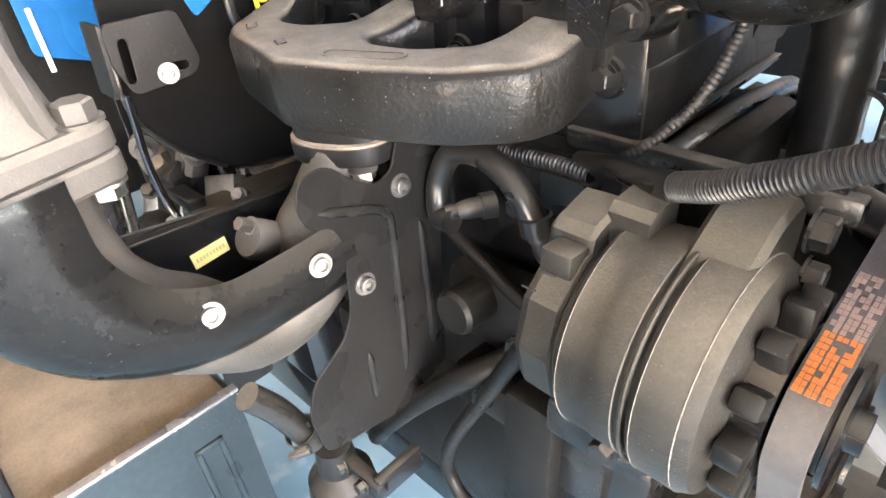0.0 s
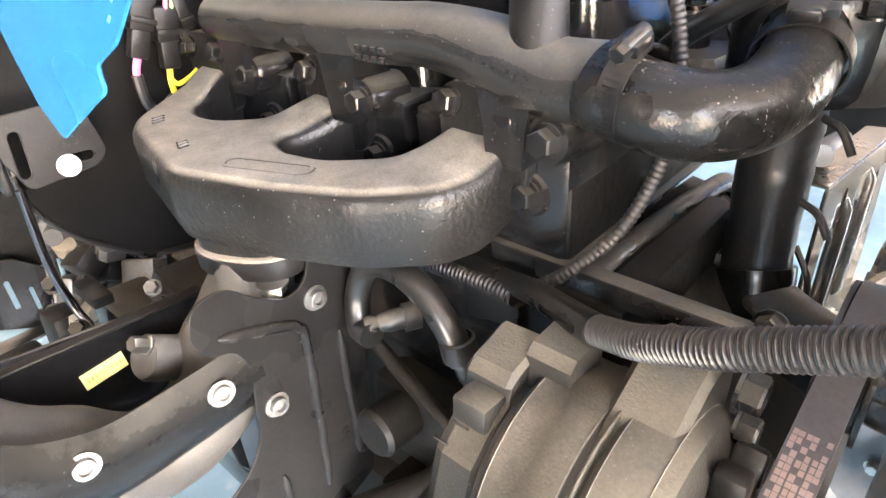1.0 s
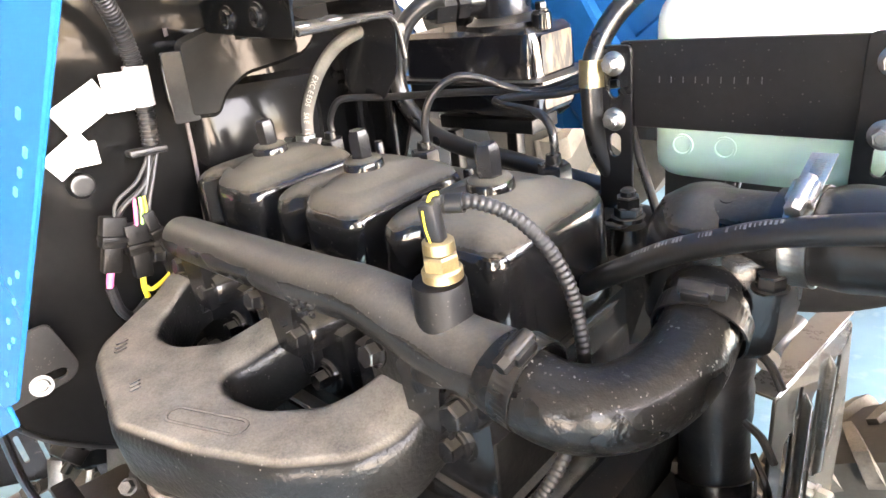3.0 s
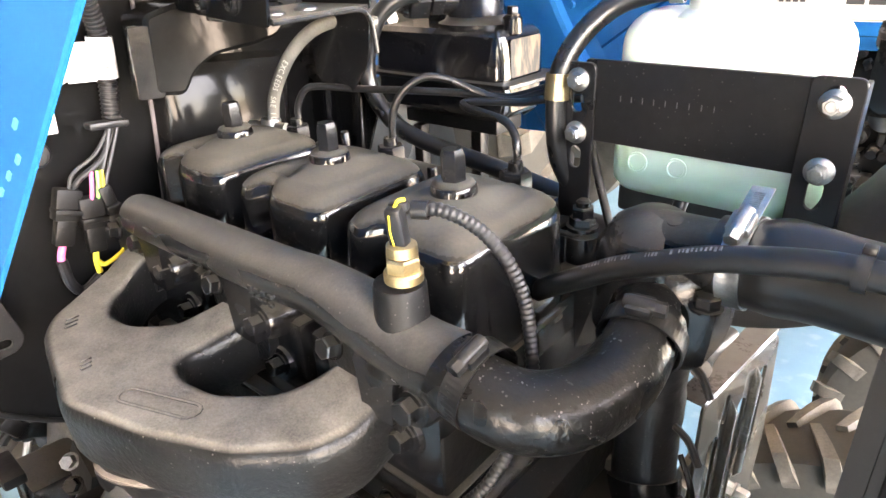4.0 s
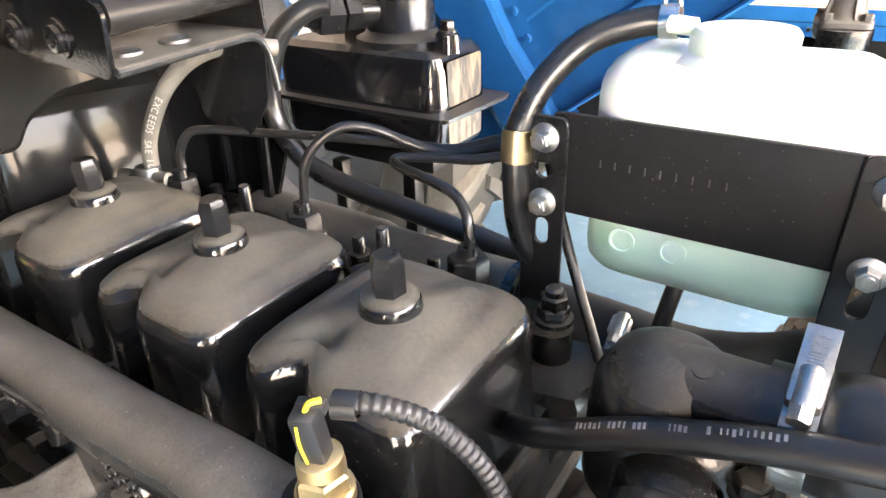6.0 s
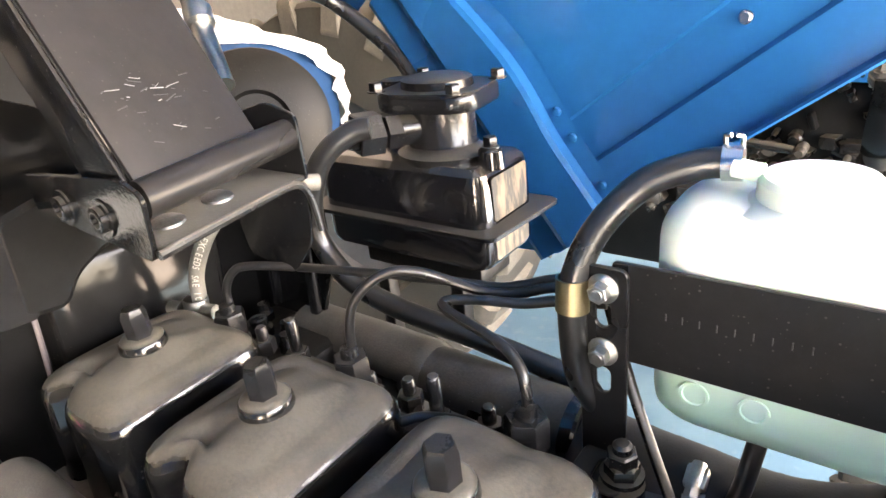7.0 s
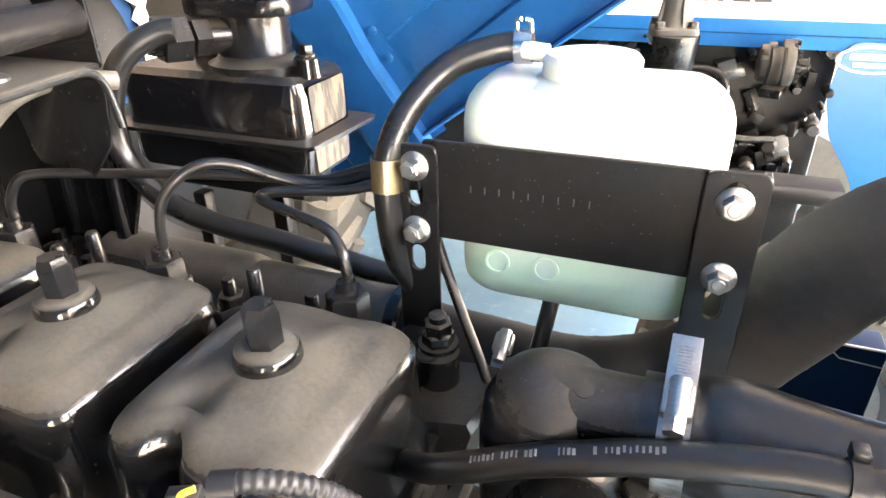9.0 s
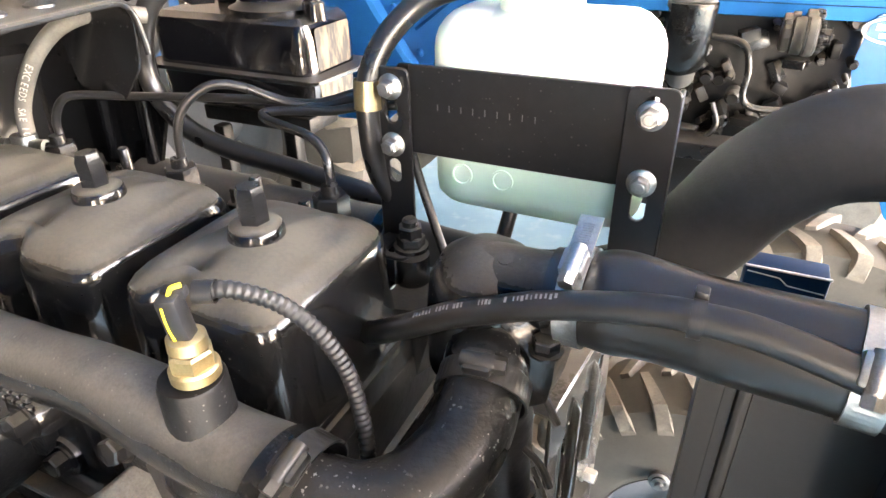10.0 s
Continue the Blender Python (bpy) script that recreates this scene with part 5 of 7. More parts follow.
# ---------------------------------------------------------------- air intake
def air_intake():
    t = thing("intake_pipe", "dusty black intake pipe behind the heads", "pipe", (0.0, 0.17, 1.1))
    bm = bmesh.new()
    tube([LEAN.inverted() @ V(*q) for q in ((-0.02, 0.166, 1.107), (0.05, 0.163, 1.108), (0.10, 0.161, 1.109), (0.135, 0.160, 1.110))], 0.0285, 28, bm=bm)
    part("pipe", bm, PIPE, t)
    bm = bmesh.new()
    tube([LEAN.inverted() @ V(*q) for q in ((-0.17, 0.168, 1.106), (-0.08, 0.167, 1.107), (-0.03, 0.166, 1.107), (-0.008, 0.1655, 1.107))], [0.0315] * 20 + [0.0312, 0.0308, 0.0302, 0.0296, 0.0288], 28, bm=bm)
    part("sleeve", bm, PIPE, t)
    bm = bmesh.new()
    lathe(bm, ((0.0286, -0.006), (0.0305, -0.005), (0.0305, 0.004), (0.0286, 0.006)), LEAN.inverted() @ axis((0.128, 0.160, 1.110), (1, -0.03, 0.03)), 28)
    part("end_bead", bm, GLOSS, t)
    # branches to the heads
    for x in (-0.12, 0.01, 0.12):
        bm = bmesh.new()
        tube(((x, 0.17, 1.09), (x, 0.13, 1.08), (x, 0.085, 1.07)), 0.024, 20, bm=bm)
        part("runner", bm, BLACK, t)
    h = thing("air_hose", "large black ribbed rubber air intake hose", "hose", (0.35, 0.16, 1.1))
    bm = bmesh.new()
    L = spline(((0.132, 0.165, 1.118), (0.20, 0.160, 1.116), (0.27, 0.160, 1.114), (0.335, 0.172, 1.132), (0.374, 0.172, 1.182), (0.405, 0.172, 1.226), (0.45, 0.170, 1.254), (0.55, 0.165, 1.262), (0.66, 0.16, 1.25)), 20)
    sweep(bm, L, [0.0285 + 0.0055 * min(1, i / 80) + 0.0003 * (i % 6 == 0) for i in range(len(L))], 36)
    part("hose", bm, FABRIC, h)
    hose_clamp(h, (0.216, 0.158, 1.1125), (1, 0, 0.05), 0.0295, (0, -0.5, 0.9), 0.013)
    c = thing("small_vent_hose", "thin black hose under the tank", "hose", (0.24, 0.14, 1.14))
    part("hose", tube(((0.246, 0.150, 1.20), (0.243, 0.138, 1.172), (0.240, 0.132, 1.15), (0.232, 0.13, 1.12), (0.226, 0.13, 1.10)), 0.0055, 14), RUBBER, c)


air_intake()


# ---------------------------------------------------------------- injectors and fuel lines
def injectors():
    for x, y in ((-0.130, 0.066), (0.004, 0.068), (0.137, 0.073)):
        t = thing("fuel_injector", "black fuel injector with hexagon pipe union", "injector", (x, y, 1.16), "fuel injectors in the heads", upright=(x, y, 1.185))
        bm = bmesh.new()
        lathe(bm, ((0.0125, 1.11), (0.0125, 1.176), (0.010, 1.181), (0, 1.181)), Matrix.Translation((x, y, 0)), 20)
        part("body", bm, BLACK, t)
        bm = bmesh.new()
        prism(bm, Matrix.Translation((x, y, 1.180)) @ Matrix.Rotation(0.4, 4, "Z"), 0.0130, 0.021, chamfer=0.1)
        lathe(bm, ((0.0066, 1.200), (0.0058, 1.208), (0, 1.208)), Matrix.Translation((x, y, 0)), 16)
        part("union_nut", bm, NUT, t)
    lines = (((-0.131, 0.067, 1.195), (-0.130, 0.067, 1.214), (-0.119, 0.070, 1.231), (-0.107, 0.078, 1.235), (-0.071, 0.096, 1.233), (-0.003, 0.112, 1.235), (0.049, 0.122, 1.236), (0.083, 0.130, 1.235), (0.102, 0.134, 1.239), (0.124, 0.138, 1.246), (0.16, 0.145, 1.250)),
             ((0.004, 0.068, 1.195), (0.006, 0.068, 1.218), (0.011, 0.071, 1.236), (0.021, 0.078, 1.249), (0.032, 0.088, 1.255), (0.045, 0.100, 1.252), (0.061, 0.112, 1.243), (0.084, 0.122, 1.235), (0.103, 0.129, 1.236), (0.125, 0.133, 1.243), (0.16, 0.138, 1.246)),
             ((0.137, 0.072, 1.190), (0.137, 0.072, 1.211), (0.132, 0.075, 1.223), (0.119, 0.080, 1.230), (0.088, 0.090, 1.231), (0.069, 0.096, 1.231), (0.061, 0.101, 1.2325), (0.067, 0.106, 1.234), (0.086, 0.112, 1.235), (0.111, 0.118, 1.236), (0.131, 0.123, 1.240), (0.16, 0.128, 1.243)))
    lines = [[LEAN.inverted() @ V(*p) for p in pts] for pts in lines]
    for pts in lines:
        t = thing("fuel_line", "bent black steel fuel injection line", "fuel line", pts[0], "fuel injection lines")
        part("pipe", tube(pts, 0.0034, 12, 10), RUBBER, t)
    h = thing("hydraulic_hose", "black hydraulic hose with pale printed text", "hose", (-0.17, 0.07, 1.2))
    pts = [LEAN.inverted() @ V(*q) for q in ((-0.176, 0.066, 1.175), (-0.178, 0.068, 1.190), (-0.172, 0.068, 1.216), (-0.154, 0.068, 1.242), (-0.132, 0.072, 1.268), (-0.108, 0.082, 1.288), (-0.085, 0.10, 1.296), (-0.07, 0.13, 1.29))]
    part("hose", tube(pts, 0.0064, 20), BRAID, h)
    bm = bmesh.new()
    lathe(bm, ((0.0095, -0.01), (0.0105, -0.009), (0.0105, 0.009), (0.0095, 0.01)), axis((-0.177, 0.0655, 1.192), (0, 0, 1)), 20)
    for s in (-1, 1):
        lathe(bm, ((0, 0), (0.006, 0), (0.006, 0.012), (0, 0.012)), axis((-0.177 + s * 0.010, 0.0615 + s * 0.004, 1.193), (s, 0.3 * s, 0)), 12)
    part("crimp", bm, ZINC, h, "crimped steel hose end")
    L = spline(pts, 24)
    word = "EXCEEDS SAE 100 R"
    bm = bmesh.new()
    for k, ch in enumerate(reversed(word)):
        i = 20 + int(k * 4.3)
        if ch == " " or i + 1 >= len(L):
            continue
        p, tg = L[i], (L[i + 1] - L[i]).normalized()
        out = V(0.75, -0.6, 0.2)
        out = (out - tg * out.dot(tg)).normalized()
        cu = bpy.data.curves.new("glyph", "FONT")
        cu.body, cu.size, cu.align_x, cu.align_y = ch, 0.0078, "CENTER", "CENTER"
        ob = bpy.data.objects.new("glyph", cu)
        me = ob.to_mesh()
        M = Matrix((-tg, out.cross(-tg), out)).transposed().to_4x4()
        M.translation = p + out * 0.0066
        start = len(bm.verts)
        bm.from_mesh(me)
        bm.verts.ensure_lookup_table()
        for v in bm.verts[start:]:
            v.co = M @ v.co
        ob.to_mesh_clear()
        bpy.data.objects.remove(ob)
    part("print", bm, HOSEINK, h, "pale printed text")


injectors()


# ---------------------------------------------------------------- black reservoir box with its filter head
def reservoir():
    t = thing("oil_reservoir", "glossy black pressed steel reservoir with dried mud on one side", "reservoir", (-0.06, 0.25, 1.16), upright=(-0.02, 0.23, 1.26))
    o = rounded([Vector(p) for p in ((-0.135, 0.205), (0.022, 0.205), (0.022, 0.292), (-0.135, 0.292))], 0.016, 6)
    bm = bmesh.new()
    slab(bm, o, [], ((0.014, 1.203), (0.003, 1.206), (0, 1.213), (0, 1.240)))
    part("lower_shell", bm, GLOSS, t)
    bm = bmesh.new()
    slab(bm, o, [], ((0.0, 1.243), (0.001, 1.276), (0.003, 1.286), (0.009, 1.291)))
    part("upper_shell", bm, GLOSS, t)
    bm = bmesh.new()
    slab(bm, rounded([Vector(p) for p in ((-0.146, 0.194), (0.034, 0.194), (0.040, 0.300), (-0.146, 0.304))], 0.01), [], ((0.0005, 1.2395), (0, 1.240), (0, 1.243), (0.0005, 1.2435)))
    part("seam_flange", bm, BLACK, t)
    for z0, z1 in ((1.211, 1.238), (1.2455, 1.283)):
        bm = bmesh.new()
        plate(bm, ((0.222, z0), (0.276, z0), (0.277, z1), (0.221, z1)), 0.0008, facing_x(0.0217), r=0.004, edge=0.0003)
        part("mud_patch", bm, MUD, t, "streaks of dried tan mud on the end face")
    C = Matrix.Translation((-0.031, 0.247, 0))
    bm = bmesh.new()
    lathe(bm, ((0, 1.289), (0.036, 1.289), (0.0365, 1.295), (0.030, 1.298), (0.0265, 1.304), (0.0265, 1.336), (0, 1.336)), C, 32)
    part("filter_head", bm, BLACK, t)
    bm = bmesh.new()
    cap = rounded([Vector(p) for p in ((-0.040, -0.026), (-0.026, -0.040), (0.026, -0.040), (0.040, -0.026), (0.040, 0.026), (0.026, 0.040), (-0.026, 0.040), (-0.040, 0.026))], 0.008)
    slab(bm, cap, [], ((0.001, 1.334), (0, 1.336), (0, 1.346), (0.002, 1.349)), C @ Matrix.Rotation(radians(8), 4, "Z"))
    lathe(bm, ((0.028, 1.347), (0.027, 1.355), (0.024, 1.357), (0, 1.3575)), C, 32)
    part("filter_cap", bm, BLACK, t)
    for dx, dy in ((0.033, 0.033), (-0.033, 0.033), (0.033, -0.033), (-0.033, -0.033)):
        bolt(t, C @ V(dx, dy, 1.349), (0, 0, 1), 0.0055, BLACK, "hex", length=0.007)
    for dx, dy in ((0.047, -0.012), (-0.02, 0.036)):
        bm = bmesh.new()
        lathe(bm, ((0, 1.288), (0.010, 1.288), (0.009, 1.302), (0.007, 1.304), (0, 1.304)), C @ Matrix.Translation((dx, dy, 0)), 18)
        part("lug", bm, GLOSS, t)
        bolt(t, C @ V(dx, dy, 1.304), (0, 0, 1), 0.0055, BLACK, "hex", length=0.008)
    way = V(-0.55, -0.83, 0.02).normalized()
    bm = bmesh.new()
    A = axis(C @ V(-0.008, -0.012, 1.318), way)
    lathe(bm, ((0.014, 0.0), (0.014, 0.022), (0, 0.022)), A, 20)
    prism(bm, A @ Matrix.Translation((0, 0, 0.022)), 0.0155, 0.012, chamfer=0.06)
    prism(bm, A @ Matrix.Translation((0, 0, 0.037)), 0.0185, 0.020, chamfer=0.06)
    lathe(bm, ((0.013, 0.056), (0.012, 0.062), (0, 0.062)), A, 20)
    part("pipe_union", bm, BLACK, t)
    e = A @ V(0, 0, 0.055)
    bm = bmesh.new()
    tube((e, e + way * 0.005, e + way * 0.010), 0.0108, 20, bm=bm)
    part("pipe_stub", bm, GLOSS, t)
    q = V(0.082, 0, 0.131)
    t.matrix_basis = Matrix.Translation((-0.010, 0.018, 0)) @ t.matrix_basis @ Matrix.Translation(q) @ Matrix.Diagonal((1.24, 1.02, 1.06, 1)) @ Matrix.Translation(-q)
    s = thing("steering_pipe", "black rubber steering hose from the reservoir head down past it", "hose", (-0.02, 0.17, 1.17))
    part("hose", tube([LEAN.inverted() @ V(*q) for q in ((-0.078, 0.202, 1.312), (-0.088, 0.194, 1.311), (-0.101, 0.180, 1.302), (-0.112, 0.170, 1.287), (-0.121, 0.165, 1.264), (-0.128, 0.165, 1.238), (-0.124, 0.165, 1.214), (-0.110, 0.166, 1.194), (-0.088, 0.168, 1.176), (-0.045, 0.172, 1.162), (0.02, 0.18, 1.150), (0.12, 0.19, 1.130))], 0.0095, 18), RUBBER, s)
    f = thing("support_frame", "black steel support frame under the reservoir", "bracket", (-0.05, 0.2, 1.0), upright=(-0.02, 0.23, 1.26))
    bm = bmesh.new()
    rbox(bm, (-0.075, 0.262, 1.186), (0.14, 0.05, 0.016), 0.002)
    rbox(bm, (-0.10, 0.215, 1.135), (0.014, 0.014, 0.10), 0.002)
    rbox(bm, (-0.055, 0.27, 1.135), (0.016, 0.016, 0.10), 0.002)
    part("frame", bm, SOOT, f)
    bm = bmesh.new()
    lathe(bm, ((0, 0), (0.016, 0), (0.016, 0.05), (0, 0.05)), axis((-0.13, 0.30, 1.30), (0, 0, 1)), 20)
    rbox(bm, (-0.13, 0.30, 1.275), (0.03, 0.03, 0.06), 0.004)
    part("hinge_boss", bm, BLACK, f)


reservoir()


# ---------------------------------------------------------------- rear panel, hood hinge
def rear_panel():
    t = thing("bulkhead", "glossy black steel bulkhead behind the engine", "panel", (-0.25, 0.0, 0.9))
    bm = bmesh.new()
    o = ((-0.265, 1.06), (-0.262, 1.00), (-0.240, 0.962), (-0.210, 0.935), (-0.165, 0.908), (-0.10, 0.90), (0.155, 0.90), (0.176, 0.98), (0.176, 1.30), (-0.12, 1.42), (-0.2, 1.30), (-0.262, 1.15))
    plate(bm, o, 0.004, facing_x(-0.246), r=0.012)
    part("sheet", bm, PANEL, t)
    # edge bead round the lower corner
    bm = bmesh.new()
    tube([(-0.242, a, b) for a, b in ((-0.265, 1.06), (-0.262, 1.00), (-0.240, 0.962), (-0.210, 0.935), (-0.165, 0.908), (-0.10, 0.90))], 0.003, 10, bm=bm)
    part("edge_bead", bm, RUBBER, t)
    # pressed bulge with a step, above the rear head
    bm = bmesh.new()
    loft(bm, [[V(-0.242 + d, y, z) for y, z in ((-0.03 + i, 1.05 + i), (0.13 - i, 1.05 + i), (0.13 - i, 1.265 - i), (-0.03 + i, 1.265 - i))] for d, i in ((0.0, 0.0), (0.018, 0.006), (0.026, 0.018))])
    part("pressed_bulge", bm, PANEL, t)
    bm = bmesh.new()
    sweep(bm, spline(((-0.236, -0.035, 1.32), (-0.234, -0.035, 1.2), (-0.236, -0.04, 1.08)), 6), 0.0022, 8)
    part("edge_trim", bm, PINKGREY, t)
    # saddle bracket across the top
    s = thing("saddle_bracket", "thick pressed black saddle bracket", "bracket", (-0.2, 0.02, 1.27))
    bm = bmesh.new()
    o = ((-0.060, 1.240), (-0.030, 1.238), (-0.018, 1.258), (0.005, 1.272), (0.045, 1.278), (0.075, 1.285), (0.090, 1.300), (0.09, 1.318), (-0.03, 1.318), (-0.060, 1.308))
    plate(bm, o, 0.05, facing_x(-0.215), r=0.008, edge=0.004)
    part("saddle", bm, PANEL, s)
    bm = bmesh.new()
    plate(bm, ((-0.075, 1.238), (-0.050, 1.238), (-0.050, 1.300), (-0.075, 1.300)), 0.004, facing_x(-0.170), r=0.004)
    part("tab", bm, BLACK, s)


PINKGREY = mat("pinkish_grey_trim", (0.08, 0.065, 0.065), 0.6, scale=50, vary=0.2, bump=0.05)
rear_panel()


def hood_hinge():
    t = thing("hood_hinge", "black folded steel hood hinge with a steel rod", "hinge", (-0.06, 0.03, 1.31), upright=(-0.05, 0.03, 1.325))
    t.matrix_basis = Matrix.Translation((0.001, -0.014, 0)) @ t.matrix_basis @ Matrix.Diagonal((1, 0.86, 1, 1))
    bm = bmesh.new()
    rbox(bm, (-0.060, 0.038, 1.3125), (0.092, 0.140, 0.004), 0.001)
    # front lip curving down on the far side
    L = [V(-0.014, y, z) for y, z in ((-0.032, 1.3125), (0.06, 1.3125), (0.095, 1.311), (0.108, 1.302), (0.113, 1.285), (0.115, 1.272))]
    sweep(bm, spline(L, 6), 0.0028, 10)
    part("base_plate", bm, PIPE, t, "dusty folded base plate")
    bm = bmesh.new()
    plate(bm, ((-0.150, 1.318), (-0.018, 1.308), (-0.012, 1.345), (-0.030, 1.352), (-0.150, 1.343)), 0.004, facing_y(-0.030), r=0.006)
    part("side_plate", bm, ENAMEL, t)
    bm = bmesh.new()
    plate(bm, ((-0.11, 1.312), (-0.012, 1.310), (-0.012, 1.355), (-0.040, 1.362), (-0.11, 1.345)), 0.003, facing_y(0.111), r=0.006)
    part("side_plate", bm, BLACK, t)
    bm = bmesh.new()
    sweep(bm, [V(-0.023, -0.028, 1.340), V(-0.023, 0.05, 1.3405), V(-0.023, 0.108, 1.341)], 0.0105, 24)
    part("rod", bm, ARM, t, "steel hinge rod, worn black")
    for y in (0.0, 0.045):
        bm = bmesh.new()
        lathe(bm, ((0, 0), (0.0120, 0), (0.0118, 0.0016), (0.0080, 0.0034), (0.004, 0.0042), (0, 0.0044)), Matrix.Translation((-0.045, y, 1.3145)), 28)
        part("rivet_head", bm, STEEL, t, "flat bright rivet head")
    for x in (-0.06, -0.105):
        bolt(t, (x, -0.034, 1.327), (0, -1, 0), 0.0075, BLACK, "socket", length=0.005, name="plug")
    # sloping arm plate, its side flange
    M = Matrix.Translation((-0.030, 0.0, 1.350)) @ Matrix.Rotation(radians(-34), 4, "Y")   # local z climbs back and up
    bm = bmesh.new()
    rbox(bm, (0, 0.028, 0.11), (0.004, 0.106, 0.24), 0.001, M)
    part("arm_plate", bm, ARM, t)
    bm = bmesh.new()
    rbox(bm, (-0.022, -0.027, 0.11), (0.04, 0.004, 0.24), 0.001, M)
    part("arm_flange", bm, BLACK, t)
    # gusset under the far end of the plate
    bm = bmesh.new()
    plate(bm, ((-0.10, 1.240), (-0.05, 1.232), (-0.022, 1.262), (-0.014, 1.308), (-0.11, 1.308)), 0.003, facing_y(0.112), r=0.008)
    part("gusset", bm, BLACK, t)
    rnd = random.Random(4)
    for i in range(34):
        y, z = rnd.gauss(0.018, 0.017), rnd.choice((0.014, 0.034, 0.042, 0.048, 0.052)) + rnd.gauss(0, 0.004)
        q = M @ Matrix.Translation((0.0021, y, z)) @ Matrix.Rotation(rnd.uniform(-0.5, 0.5), 4, "X")
        bm = bmesh.new()
        rbox(bm, (0, 0, 0), (0.0003, rnd.choice((0.0012, 0.003, 0.006, 0.009)) * rnd.uniform(0.6, 1.2), rnd.uniform(0.0002, 0.0007)), 0, q)
        part("paint_scratch", bm, FAINT if i % 3 else PALEINK, t)
    # the hinge stands askew: its far end lies further back
    S = Matrix.Identity(4)
    S[0][1], S[0][3] = -0.17, -0.17 * 0.03
    for ob in t.children:
        if ob.matrix_basis == Matrix.Identity(4):
            ob.data.transform(S)
        else:
            ob.location.x -= 0.17 * (ob.location.y + 0.03)


hood_hinge()
w = thing("hinge_web", "black steel web carrying the hood hinge", "bracket", (-0.14, 0.17, 1.13))
bm = bmesh.new()
plate(bm, ((-0.255, 1.120), (-0.150, 1.130), (-0.125, 1.20), (-0.13, 1.27), (-0.255, 1.30)), 0.005, facing_y(0.178), r=0.012)
part("web", bm, PANEL, w)
for x, z in ((-0.21, 1.16), (-0.15, 1.16)):
    bm = bmesh.new()
    rbox(bm, (x, 0.170, z + 0.05), (0.012, 0.010, 0.13), 0.003, pose(0, 0, 0, 0, 0, 0))
    part("stiffener", bm, BLACK, w)


# ---------------------------------------------------------------- wiring harness on the rear panel
def harness():
    t = thing("wiring_harness", "black wiring harness with plugs and coloured wires", "wiring", (-0.21, -0.1, 1.1))
    part("conduit", ribbed(((-0.222, -0.062, 1.206), (-0.220, -0.060, 1.24), (-0.215, -0.062, 1.285), (-0.20, -0.075, 1.325), (-0.17, -0.10, 1.36)), 0.0085, 0.004), CONDUIT, t)
    bm = bmesh.new()
    band(bm, (-0.2165, -0.0615, 1.265), (0.05, 0, 1), 0.0105, 0.036, 0.0006)
    rbox(bm, (-0.214, -0.083, 1.262), (0.0008, 0.024, 0.034), 0, pose(0, 0, 0, 0, 0, 0))
    part("paper_tag", bm, WHITE, t, "white paper tag")
    bm = bmesh.new()
    for i in range(5):
        rbox(bm, (-0.2055, -0.063, 1.279 - 0.0055 * i), (0.0008, 0.010 - 0.002 * (i % 2), 0.0008), 0)
    part("tag_print", bm, GREY, t, "unreadable print on the tag")
    bm = bmesh.new()
    rbox(bm, (-0.214, -0.070, 1.206), (0.016, 0.036, 0.0065), 0.002)
    part("clip", bm, CONDUIT, t)
    plugs = (((-0.218, -0.118, 1.138), -16), ((-0.214, -0.100, 1.127), -3), ((-0.212, -0.084, 1.136), 12))
    for (x, y, z), lean in plugs:
        M = pose(x, y, z, lean, 0, 0)
        bm = bmesh.new()
        rbox(bm, (0, 0, 0), (0.015, 0.022 if lean < 12 else 0.012, 0.030), 0.002, M)
        rbox(bm, (0.003, 0, -0.006), (0.017, 0.024 if lean < 12 else 0.014, 0.005), 0.001, M)
        rbox(bm, (0, 0, -0.026), (0.012, 0.017, 0.026), 0.002, M)
        part("plug", bm, SOOT, t)
    wires = ((((-0.220, -0.066, 1.203), (-0.216, -0.085, 1.180), (-0.214, -0.108, 1.166), (-0.216, -0.114, 1.150)), GREY, 0.0017),
             (((-0.220, -0.060, 1.203), (-0.215, -0.08, 1.175), (-0.213, -0.104, 1.160), (-0.217, -0.112, 1.148)), CONDUIT, 0.0028),
             (((-0.220, -0.066, 1.203), (-0.214, -0.08, 1.17), (-0.212, -0.094, 1.148), (-0.213, -0.097, 1.135)), CONDUIT, 0.0028),
             (((-0.216, -0.060, 1.203), (-0.210, -0.072, 1.18), (-0.208, -0.083, 1.155), (-0.210, -0.083, 1.14)), GREY, 0.0017),
             (((-0.212, -0.093, 1.165), (-0.208, -0.097, 1.150), (-0.209, -0.1, 1.132)), PINK, 0.0018),
             (((-0.212, -0.088, 1.165), (-0.208, -0.091, 1.150), (-0.209, -0.095, 1.132)), GWIRE, 0.0018),
             (((-0.212, -0.084, 1.165), (-0.208, -0.087, 1.150), (-0.209, -0.092, 1.132)), YWIRE, 0.0018),
             (((-0.211, -0.076, 1.112), (-0.207, -0.073, 1.098), (-0.208, -0.080, 1.084), (-0.210, -0.098, 1.074), (-0.213, -0.104, 1.078)), YWIRE, 0.0022),
             (((-0.218, -0.129, 1.100), (-0.218, -0.132, 1.092), (-0.218, -0.133, 1.086)), PINK, 0.0034),
             (((-0.213, -0.103, 1.092), (-0.213, -0.105, 1.078), (-0.213, -0.104, 1.066)), YWIRE, 0.0028),
             (((-0.218, -0.133, 1.086), (-0.218, -0.130, 1.062), (-0.218, -0.12, 1.050), (-0.214, -0.104, 1.062)), CONDUIT, 0.005))
    for pts, m, r in wires:
        part("wire", tube(pts, r, 10), m, t)
